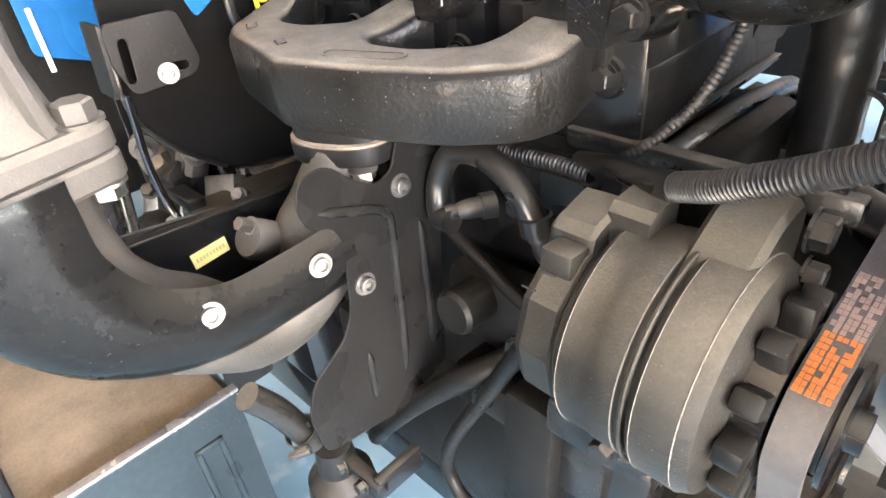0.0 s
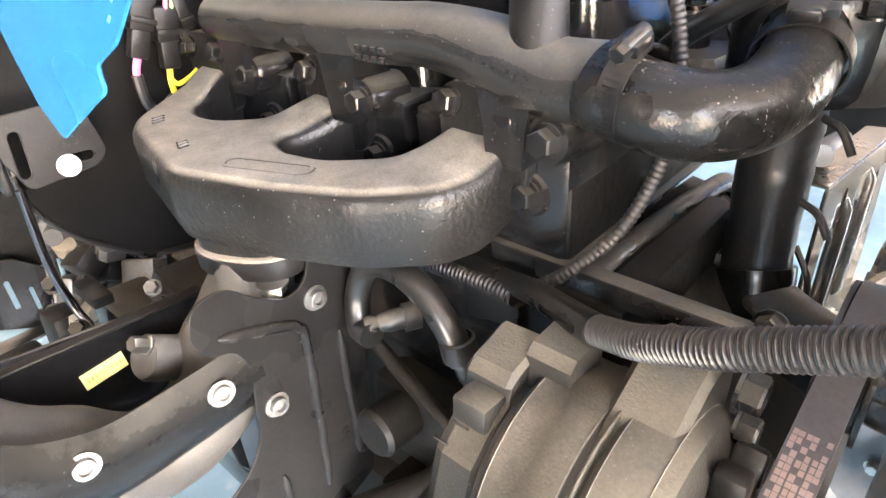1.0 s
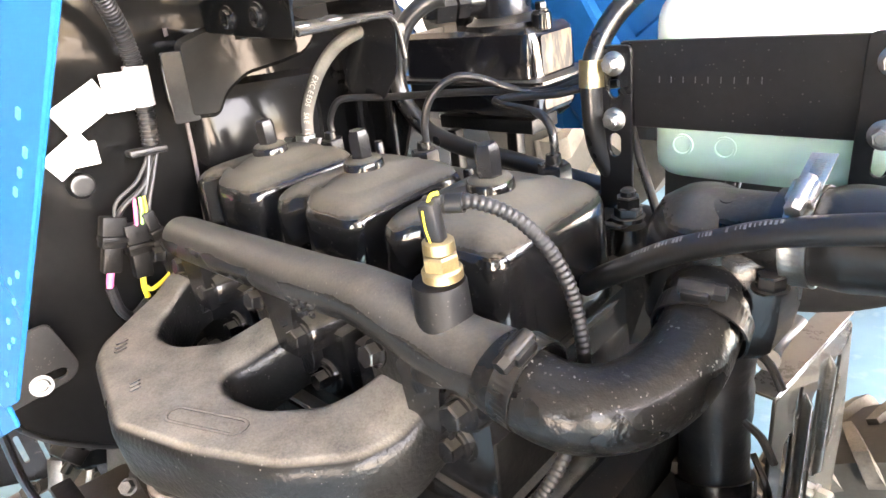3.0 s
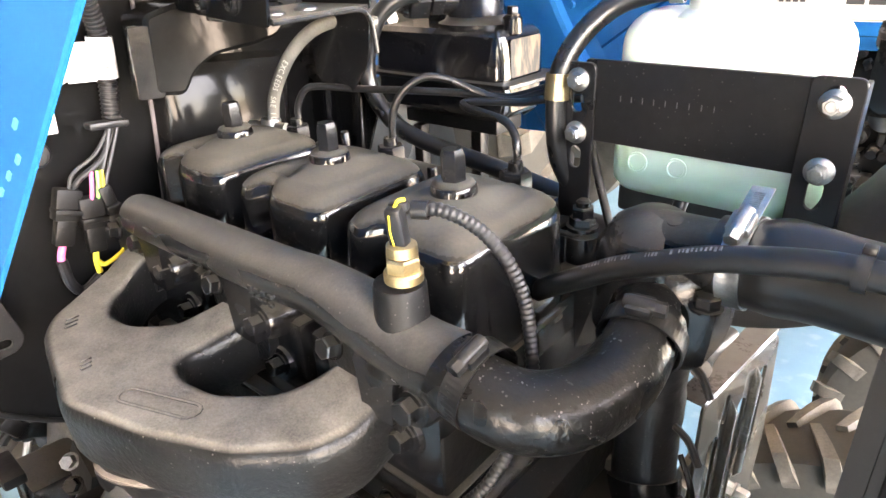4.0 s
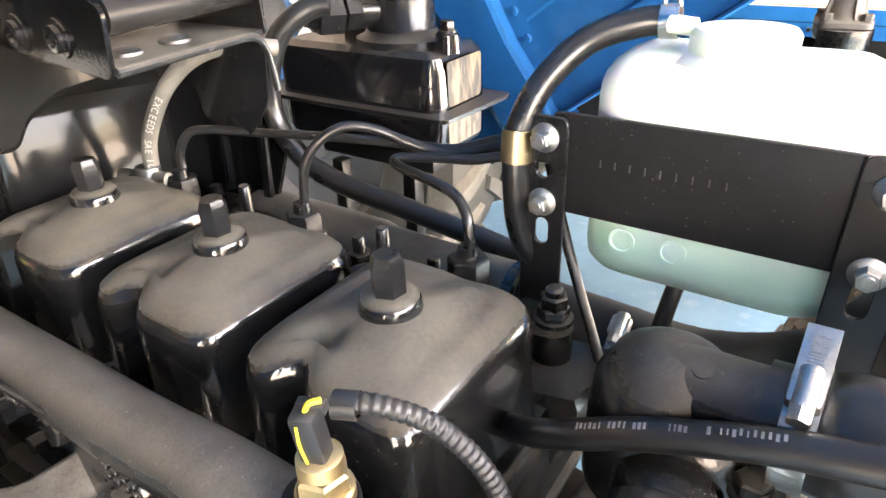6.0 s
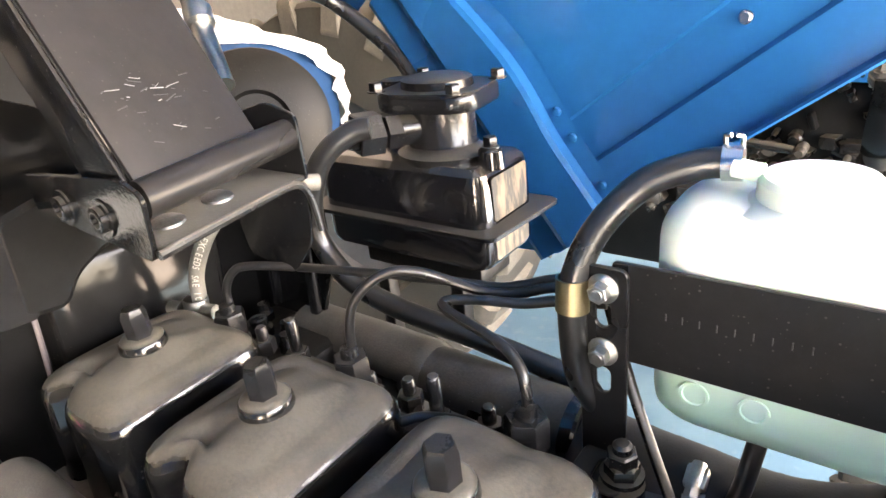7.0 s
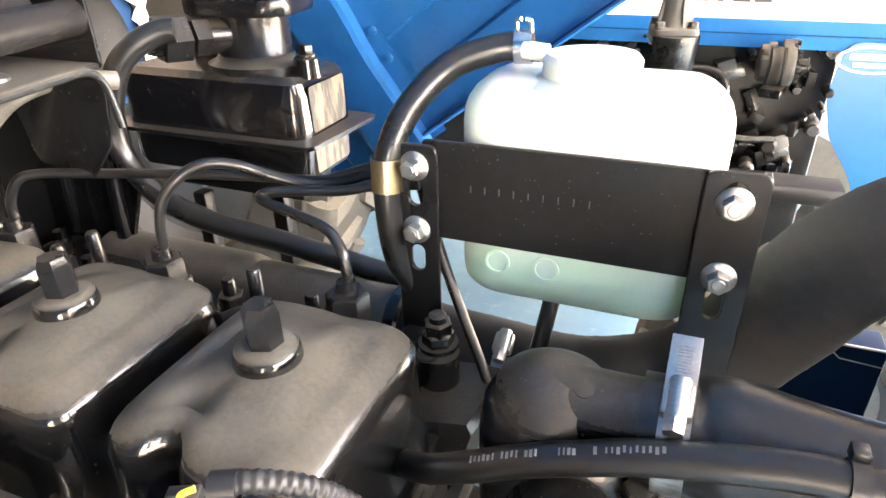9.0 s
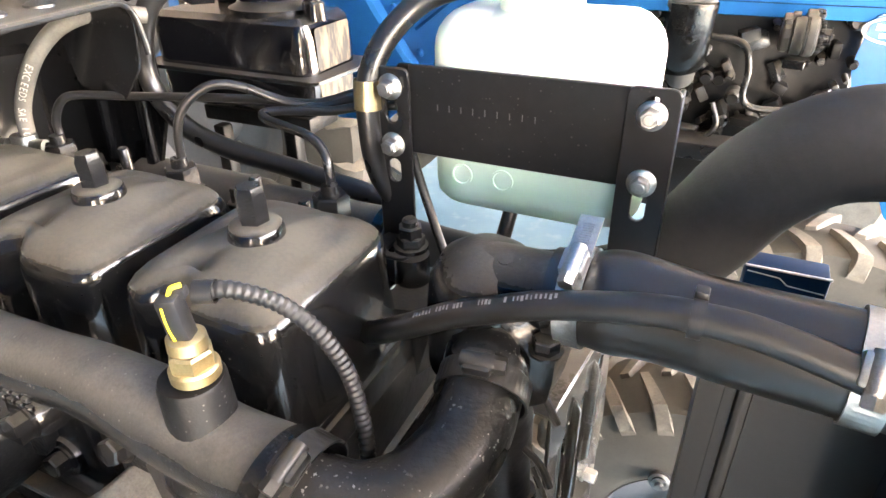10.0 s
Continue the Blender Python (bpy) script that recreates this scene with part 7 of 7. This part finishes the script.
def neighbour():
    copy_thing(elbow, Matrix.Translation(OFF) @ elbow.matrix_basis)
    copy_thing(alt, Matrix.Translation((0.485, 1.50, 1.005)) @ Matrix.Diagonal((0.62, 0.62, 0.62, 1)))
    SET["m"] = Matrix.Translation((-0.095, -0.08, -0.145))
    t = thing("neighbour_tractor", "blue tractor with a closed hood parked alongside", "tractor", (0.2, 2.0, 0), upright=None)
    part("hood_side", rbox(bmesh.new(), (0.05, 1.668, 1.365), (2.5, 0.016, 0.29), 0.004), BLUE, t)
    part("side_crease", rbox(bmesh.new(), (0.05, 1.6595, 1.254), (2.5, 0.003, 0.003), 0.0008), DKBLUE, t)
    bm = bmesh.new()
    loft(bm, [[V(x, y, z) for y, z in ((1.664, 1.50), (1.70, 1.56), (1.82, 1.60), (2.0, 1.61), (2.2, 1.60), (2.32, 1.56), (2.356, 1.50), (2.30, 1.48), (1.72, 1.48))] for x in (-1.2, 1.3)])
    part("hood_top", bm, BLUE, t)
    part("far_side", rbox(bmesh.new(), (0.05, 2.352, 1.365), (2.5, 0.016, 0.29), 0.004), BLUE, t)
    bm = bmesh.new()
    plate(bm, ((-0.30, 1.288), (1.25, 1.288), (1.25, 1.420), (-0.30, 1.420)), 0.002, facing_y(1.6595), r=0.004)
    part("decal_panel", bm, CREAM, t, "cream side decal with dark block shapes")
    part("decal_line", rbox(bmesh.new(), (0.475, 1.6570, 1.292), (1.54, 0.001, 0.003), 0), FADED, t, "thin red line")
    letters = [(0.197 + 0.0475 * k, 1.358, 0.016 if k == 5 else 0.039, 0.062) for k in range(8)]
    for x, z, w, h in letters + [(0.012 + 0.017 * k, 1.344, 0.012, 0.026) for k in range(5)]:
        part("decal_shape", rbox(bmesh.new(), (x, 1.6568, z), (w, 0.001, h), 0), INK, t)
    bm = bmesh.new()
    plate(bm, ((0.90, 0.72), (1.3, 0.72), (1.3, 1.245), (0.735, 1.245), (0.715, 1.12), (0.745, 1.01), (0.81, 0.92)), 0.004, facing_y(1.66), r=0.03)
    part("side_panel", bm, BLUE, t)
    bm = bmesh.new()
    ring = [V(0.788 + 0.072 * math.cos(a), 1.6545, 1.205 + 0.030 * math.sin(a)) for a in (2 * math.pi * i / 48 for i in range(49))]
    sweep(bm, ring, 0.003, 8)
    rbox(bm, (0.788, 1.6545, 1.212), (0.09, 0.001, 0.014), 0)
    rbox(bm, (0.788, 1.6545, 1.193), (0.07, 0.001, 0.010), 0)
    part("badge", bm, WHITE, t, "white oval badge outline")
    bm = bmesh.new()
    rbox(bm, (0.16, 1.92, 0.92), (1.16, 0.36, 0.62), 0.02)
    part("engine_block", bm, SOOT, t)
    rnd = random.Random(11)
    for i in range(190):
        x, z = rnd.uniform(-0.30, 0.72), rnd.uniform(0.80, 1.24)
        d = rnd.uniform(0.0, 0.05)
        bm = bmesh.new()
        if i % 3:
            rbox(bm, (0, 0, 0), (rnd.uniform(0.012, 0.065), 0.05, rnd.uniform(0.010, 0.045)), 0.003, pose(x, 1.735 - d, z, 0, rnd.choice((0, 0, 25, -20, 60)), rnd.uniform(-20, 20)))
        else:
            r = rnd.uniform(0.006, 0.024)
            lathe(bm, ((0, 0), (r, 0), (r, 0.05), (r * 0.7, 0.056), (r * 0.65, 0.07), (0, 0.07)), axis((x, 1.75 - d, z), (0, -1, 0)), 18)
        part("engine_fitting", bm, (DUSTY, PIPE, SOOT, BLACK, PIPE)[i % 5], t)
    for pts, r in ((((0.36, 1.64, 1.17), (0.46, 1.63, 1.16), (0.49, 1.62, 1.10), (0.49, 1.62, 1.03), (0.52, 1.62, 1.0), (0.62, 1.63, 1.0)), 0.009), (((-0.2, 1.64, 1.1), (0.0, 1.62, 1.08), (0.15, 1.62, 1.06)), 0.012), (((0.42, 1.63, 1.0), (0.44, 1.62, 0.94), (0.40, 1.62, 0.9), (0.3, 1.62, 0.88)), 0.008)):
        part("pipe", tube(pts, r, 12), PIPE, t)
    bm = bmesh.new()
    rbox(bm, (0.55, 1.60, 0.885), (0.5, 0.10, 0.05), 0.01, pose(0, 0, 0, 0, 0, 0))
    part("side_rail", bm, SATIN, t)
    bm = bmesh.new()
    plate(bm, ((-0.5, 0.9), (-0.2, 0.9), (-0.15, 1.2), (-0.45, 1.22)), 0.01, facing_y(1.62), r=0.02)
    part("side_plate", bm, BLACK, t)

    for x, r in ((0.72, 0.365), (-1.3, 0.70)):
        bm = bmesh.new()
        A = axis((x, 2.45, r + 0.149), (0, 1, 0))
        lathe(bm, ((r * 0.5, -0.10), (r * 0.9, -0.12), (r, -0.09), (r, 0.09), (r * 0.9, 0.12), (r * 0.5, 0.10), (r * 0.5, -0.10)), A, 48)
        part("tyre", bm, TYRE, t)
        bm = bmesh.new()
        rbox(bm, (x, 2.1, r + 0.149), (0.09, 0.8, 0.09), 0.02)
        part("axle", bm, BLACK, t)
    SET["m"] = Matrix()

neighbour()
wheel_at((0.63, 1.16, 0.365), 0.365, 0.18, 24, "front_wheel", "dusty front wheel of the neighbouring tractor", 0.20)
# dark blue box held by the radiator
box = thing("battery_box", "dark blue painted steel box beside the radiator, pale top edge", "box", (0.447, 0.30, 0.93))
part("case", rbox(bmesh.new(), (0.447, 0.300, 1.005), (0.066, 0.030, 0.158), 0.002), DKBLUE, box)
part("mount", rbox(bmesh.new(), (0.530, 0.292, 0.96), (0.13, 0.010, 0.03), 0.002), SOOT, box)
part("edge", rbox(bmesh.new(), (0.447, 0.2842, 1.0848), (0.067, 0.0016, 0.0016), 0), WHITE, box, "pale chipped top edge")
part("seam", sweep(bmesh.new(), [V(x, 0.2848, z) for x, z in ((0.416, 1.079), (0.442, 1.077), (0.449, 1.071), (0.478, 1.069))], 0.0006, 6), WHITE, box, "thin pale seam line")


# ---------------------------------------------------------------- behind: rear wheel, fender and polythene
def behind():
    wheel_at((-1.30, 1.42, 0.70), 0.70, 0.36, 20, "rear_wheel", "large dusty rear wheel with lugs", 0.36)
    t = thing("fender", "blue fender inside partly wrapped in white polythene", "fender", (-0.6, 0.55, 1.0))
    bm = bmesh.new()
    plate(bm, ((0.42, 1.12), (0.66, 1.10), (0.675, 1.25), (0.635, 1.305), (0.53, 1.345), (0.40, 1.385), (0.38, 1.2)), 0.01, facing_x(-0.62), r=0.05)
    part("sheet", bm, DKBLUE, t)
    bm = bmesh.new()
    rows = []
    edge = spline([V(-0.60, y, z) for y, z in ((0.36, 1.415), (0.443, 1.394), (0.53, 1.360), (0.634, 1.322), (0.685, 1.266), (0.690, 1.19), (0.682, 1.14))], 5)
    for i, p in enumerate(edge):
        rows.append([p + V(0.008 * math.sin(i * 1.7 + k), -0.006 * k * (i > 18) + 0.003 * math.sin(k * 2.1 + i), -0.011 * k * (0.75 + 0.25 * math.sin(i * 0.45)) * (i < 22)) for k in range(5)])
    loft(bm, rows, cap=False, closed=False)
    bmesh.ops.solidify(bm, geom=bm.faces[:], thickness=0.001)
    solo("polythene_sheet", bm, WHITE, "crumpled white polythene wrapping", "wrapping")
    d = thing("dashboard_drum", "grey rounded instrument drum behind the hinge", "dashboard", (-0.5, 0.3, 1.2))
    bm = bmesh.new()
    lathe(bm, ((0, 0), (0.10, 0), (0.11, 0.01), (0.11, 0.05), (0.095, 0.062), (0.05, 0.066), (0.045, 0.058), (0, 0.058)), axis((-0.535, 0.42, 1.232), (0.8, -0.5, 0.2)), 40)
    part("drum", bm, MATT, d)
    bm = bmesh.new()
    lathe(bm, ((0.111, 0.012), (0.1145, 0.016), (0.1145, 0.024), (0.111, 0.028)), axis((-0.535, 0.42, 1.232), (0.8, -0.5, 0.2)), 40)
    part("rim_band", bm, SATIN, d)
    bm = bmesh.new()
    tube(((-0.16, 0.13, 1.36), (-0.20, 0.15, 1.40), (-0.24, 0.17, 1.44)), 0.009, 16, bm=bm)
    lathe(bm, ((0, 0), (0.012, 0), (0.012, 0.016), (0.009, 0.018), (0, 0.02)), axis((-0.20, 0.15, 1.405), (-0.5, 0.3, 0.6)), 12)
    solo("hose_end", bm, ZINC, "bright crimped hose end behind the hinge", "hose end")


behind()
w = thing("instrument_cowl", "black instrument cowl behind the engine", "cowl", (-0.75, -0.03, 0.95))
bm = bmesh.new()
loft(bm, [[V(x, y, z) for x, y in ((-0.98, -0.36 + i), (-0.56 - s, -0.36 + i), (-0.56 - s, 0.29 - i), (-0.98, 0.29 - i))] for z, i, s in ((0.90, 0.0, 0.0), (1.30, 0.0, 0.02), (1.50, 0.02, 0.05), (1.60, 0.06, 0.12), (1.63, 0.12, 0.2))])
part("shell", bm, MATT, w)
bm = bmesh.new()
rbox(bm, (-0.565, -0.03, 1.22), (0.012, 0.44, 0.10), 0.004)
part("trim_panel", bm, BLACK, w)
# backing box added to keep the space below the cowl dark
part("lower_skirt", rbox(bmesh.new(), (-0.88, -0.25, 0.79), (0.05, 0.24, 0.24), 0.01), SOOT, w)


# ---------------------------------------------------------------- shed: painted floor, roof and walls
SET["m"] = Matrix()
bm = bmesh.new()
rbox(bm, (-1.0, 1.5, 0.002), (12.0, 12.0, 0.008), 0)
solo("floor", bm, FLOOR, "blue painted concrete floor, worn and stained", "floor", kind="structure")
bm = bmesh.new()
rows = [[V(x, y, 3.5 + 0.015 * math.sin(0.5 * math.pi * i)) for x in (-7.0, ROOF_EDGE)] for i, y in enumerate([-4.5 + 0.06 * k for k in range(201)])]
loft(bm, rows, cap=False, closed=False)
bmesh.ops.solidify(bm, geom=bm.faces[:], thickness=0.004)
solo("roof", bm, SHEET, "dark corrugated steel shed roof", "roof", kind="structure")
bm = bmesh.new()
rbox(bm, (-7.05, 1.5, 1.75), (0.1, 12.2, 3.5), 0)
solo("wall_west", bm, WALL, "plain dark shed wall", "wall", kind="structure")
# unseen south wall; its gap is made up, to give glints on bolts and paint
for name, x0, x1, z0 in (("wall_south", -7.0, 1.3, 0.0), ("wall_south_front", 2.5, 5.0, 0.0), ("wall_south_lintel", 1.3, 2.5, 2.4)):
    bm = bmesh.new()
    rbox(bm, ((x0 + x1) / 2, -4.55, (z0 + 3.5) / 2), (x1 - x0, 0.1, 3.5 - z0), 0)
    solo(name, bm, WALL, "plain dark unseen wall round a gap added to let in light", "wall", kind="structure")
bm = bmesh.new()
rbox(bm, (-1.0, 7.55, 1.75), (12.0, 0.1, 3.5), 0)
solo("wall_north", bm, WALL, "plain dark shed wall", "wall", kind="structure")
for name, y0, y1 in (("wall_east", -4.5, -4.0), ("wall_east_far", 7.0, 7.5)):
    bm = bmesh.new()
    rbox(bm, (4.95, (y0 + y1) / 2, 1.75), (0.1, y1 - y0, 3.5), 0)
    solo(name, bm, WALL, "plain dark shed wall beside the open bay", "wall", kind="structure")


# ---------------------------------------------------------------- low fittings beside the exhaust and behind it
def low_fittings():
    t = thing("drain_hose", "brown dusty rubber hose joint below the heat shield", "hose", (-0.04, -0.3, 0.7))
    bm = bmesh.new()
    tube(((-0.047, -0.328, 0.80), (-0.044, -0.310, 0.770), (-0.042, -0.298, 0.742), (-0.040, -0.282, 0.70)), 0.0138, 24, bm=bm)
    part("hose", bm, PIPE, t)
    hose_clamp(t, (-0.041, -0.290, 0.72), (0.05, 0.36, -0.93), 0.0172, (0.7, -0.6, 0), 0.011, PIPE, "dull steel clamp")
    f = thing("filter_bowl", "grimy black filter bowl with a bracket", "filter", (-0.03, -0.27, 0.52))
    bm = bmesh.new()
    lathe(bm, ((0, 0.545), (0.022, 0.545), (0.036, 0.565), (0.040, 0.60), (0.036, 0.640), (0.022, 0.655), (0.020, 0.69), (0, 0.69)), Matrix.Translation((-0.030, -0.268, 0)), 28)
    part("bowl", bm, SATIN, f)
    bm = bmesh.new()
    rbox(bm, (0.0, -0.262, 0.668), (0.085, 0.016, 0.022), 0.004, pose(0, 0, 0, 0, 0, 0))
    rbox(bm, (0.035, -0.235, 0.668), (0.012, 0.06, 0.03), 0.003)
    part("bracket", bm, BLACK, f)
    for p in ((0.02, -0.271, 0.668), (-0.012, -0.271, 0.672)):
        bolt(f, p, (0, -1, 0.1), 0.007, PIPE, "hex", length=0.007)
    c = thing("cowl_panel", "bright blue side panel of the tractor cowl", "panel", (-0.5, -0.22, 1.0))
    bm = bmesh.new()
    plate(bm, ((-0.285, 1.035), (-0.212, 1.008), (-0.180, 1.088), (-0.178, 1.115), (-0.285, 1.12)), 0.004, facing_x(-0.5), r=0.008)
    part("sheet", bm, BLUE, c)
    bm = bmesh.new()
    rbox(bm, (-0.494, -0.272, 1.05), (0.004, 0.006, 0.075), 0.001, Matrix())
    part("edge_tape", bm, WHITE, c, "white edge strip")
    k = thing("battery_carrier", "grimy black carrier plate with fittings behind the engine", "bracket", (-0.40, -0.3, 0.5))
    bm = bmesh.new()
    plate(bm, ((-0.235, 0.45), (-0.15, 0.45), (-0.15, 0.90), (-0.19, 0.975), (-0.235, 0.985)), 0.006, facing_x(-0.44), r=0.012)
    part("plate", bm, BLACK, k)
    rnd = random.Random(21)
    for i in range(52):
        p = V(-0.42 + rnd.uniform(0, 0.14), -0.19 + rnd.uniform(-0.05, 0.09), 0.85 + rnd.uniform(-0.10, 0.08))
        bm = bmesh.new()
        if i % 3 == 0:
            q = p + V(rnd.uniform(-0.05, 0.05), rnd.uniform(-0.04, 0.04), rnd.uniform(-0.12, 0.10))
            tube((p, p.lerp(q, 0.5) + V(0.01, 0.01, 0), q), rnd.uniform(0.003, 0.007), 10, bm=bm)
        elif i % 3 == 1:
            rbox(bm, (0, 0, 0), (rnd.uniform(0.02, 0.05), rnd.uniform(0.02, 0.05), rnd.uniform(0.01, 0.06)), 0.003, pose(p.x, p.y, p.z, rnd.uniform(-30, 30), rnd.uniform(-20, 20), rnd.uniform(0, 90)))
        else:
            r = rnd.uniform(0.008, 0.02)
            lathe(bm, ((0, 0), (r, 0), (r, r), (r * 0.6, r * 1.1), (r * 0.6, r * 2.2), (0, r * 2.2)), axis(p, (rnd.uniform(0, 1), rnd.uniform(-1, 0), rnd.uniform(0, 1))), 14)
        part("fitting", bm, (BLACK, SOOT, DUSTY, STEEL)[i % 4], k)
    j = thing("hose_joint", "tan dusty rubber hose joint with a ribbed cuff", "hose", (-0.48, -0.24, 0.7))
    P = axis((-0.770, -0.176, 0.578), (-0.75, -0.10, -0.62))
    part("joint", lathe(bmesh.new(), ((0, 0), (0.030, 0), (0.034, 0.01), (0.034, 0.05), (0.028, 0.056), (0.028, 0.12), (0, 0.12)), P, 24), DUSTY, j)
    for h in (0.058, 0.068, 0.078):
        part("cuff_ring", lathe(bmesh.new(), ((0.028, h), (0.032, h + 0.002), (0.032, h + 0.005), (0.028, h + 0.007)), P, 24), SOOT, j)
    g = thing("brake_pedal_link", "worn grey steel link curving down behind the engine", "linkage", (-0.8, -0.19, 0.6))
    L = spline(((-0.8, -0.176, 0.81), (-0.8, -0.179, 0.753), (-0.8, -0.184, 0.686), (-0.8, -0.194, 0.62), (-0.8, -0.222, 0.573)), 8)
    part("bar", sweep(bmesh.new(), L, 0.013, 14, flat=0.6), PIPE, g)
    part("edge_strip", sweep(bmesh.new(), [p + V(0.010, -0.009, 0) for p in L], 0.003, 8), STEEL, g, "bright worn edge")
    k = thing("slotted_step", "black slotted steel step bracket low behind the engine", "bracket", (-0.82, -0.24, 0.5))
    bm = bmesh.new()
    plate(bm, ((-0.34, 0.625), (-0.195, 0.555), (-0.175, 0.67), (-0.23, 0.72), (-0.34, 0.74)), 0.006, facing_x(-0.83), [slot(-0.252, 0.655, 0.009, 0.06), slot(-0.222, 0.632, 0.007, 0.05)], r=0.006)
    part("plate", bm, BLACK, k)
    part("edge_fold", rbox(bmesh.new(), (-0.81, -0.255, 0.575), (0.04, 0.11, 0.006), 0.002, Matrix()), STEEL, k, "bright folded edge")
    part("side_block", rbox(bmesh.new(), (-0.62, -0.32, 0.58), (0.05, 0.10, 0.17), 0.01), SOOT, k)
    f = thing("priming_pump", "black glossy pump body with a pale dusty cap", "pump", (-0.38, -0.11, 0.75))
    bm = bmesh.new()
    loft(bm, [[V(-0.385 + a * q, -0.115 + b * q, z) for a, b in ((-0.045, -0.040), (0.03, -0.046), (0.045, 0.0), (0.035, 0.05), (-0.045, 0.05))] for z, q in ((0.72, 0.8), (0.74, 1.0), (0.82, 1.0), (0.842, 0.9), (0.85, 0.7))])
    part("body", bm, GLOSS, f)
    part("dusty_cap", lathe(bmesh.new(), ((0, 0), (0.024, 0), (0.030, 0.006), (0.030, 0.020), (0.020, 0.030), (0, 0.033)), axis((-0.385, -0.215, 0.893), (0.1, -0.2, 1)), 24), TAN, f, "pale dusty cap")
    part("neck", tube(((-0.385, -0.213, 0.894), (-0.385, -0.19, 0.85), (-0.385, -0.14, 0.80)), 0.014, 14), SOOT, f)
    for pts, r in ((((-0.46, -0.182, 0.905), (-0.46, -0.184, 0.847), (-0.46, -0.201, 0.782)), 0.0065), (((-0.46, -0.201, 0.782), (-0.46, -0.215, 0.782), (-0.46, -0.228, 0.774)), 0.005), (((-0.46, -0.201, 0.782), (-0.46, -0.190, 0.765), (-0.46, -0.184, 0.750)), 0.005)):
        part("fork_rod", tube(pts, r, 12), GLOSS, f)
    # studs and the leak-off hose behind the covers
    s = thing("head_stud_row", "black studs and nuts behind the rocker covers", "fastener", (0.0, 0.075, 1.13))
    for x, y, h in ((0.066, 0.076, 0.030), (0.010, 0.074, 0.014), (-0.080, 0.083, 0.028), (0.036, 0.084, 0.012), (-0.118, 0.080, 0.012), (0.10, 0.086, 0.012)):
        bm = bmesh.new()
        prism(bm, Matrix.Translation((x, y, 1.152)), 0.0095, 0.012)
        lathe(bm, ((0, 1.16), (0.0048, 1.16), (0.0048, 1.162 + h), (0.0035, 1.164 + h), (0, 1.164 + h)), Matrix.Translation((x, y, 0)), 14)
        part("stud", bm, BLACK, s)
    for x0, x1 in ((-0.10, -0.03), (0.02, 0.095)):
        bm = bmesh.new()
        rbox(bm, ((x0 + x1) / 2, 0.084, 1.136), (x1 - x0, 0.034, 0.022), 0.005)
        part("clamp_bridge", bm, PIPE, s, "cast bridge with raised marks")
        for i in range(5):
            part("raised_mark", rbox(bmesh.new(), (x0 + 0.018 + 0.008 * i, 0.088, 1.1475), (0.005, 0.008, 0.002), 0.0006), PIPE, s)
    part("port_casting", rbox(bmesh.new(), (-0.165, 0.130, 1.098), (0.12, 0.085, 0.060), 0.012), SOOT, s)
    for x, y, r in ((-0.180, 0.118, 0.012), (-0.150, 0.128, 0.009), (-0.135, 0.112, 0.007), (-0.200, 0.140, 0.008)):
        part("port_plug", lathe(bmesh.new(), ((0, 0), (r, 0), (r, 0.010), (r * 0.7, 0.013), (r * 0.7, 0.020), (0, 0.021)), Matrix.Translation((x, y, 1.126)), 18), NUT, s)
    w = thing("leak_off_hose", "thin black leak-off hose between the injectors", "hose", (0.08, 0.07, 1.15))
    part("hose", tube(((0.012, 0.060, 1.176), (0.045, 0.052, 1.166), (0.062, 0.064, 1.168), (0.089, 0.074, 1.168), (0.113, 0.070, 1.166), (0.130, 0.070, 1.168)), 0.0035, 12), RUBBER, w)


low_fittings()
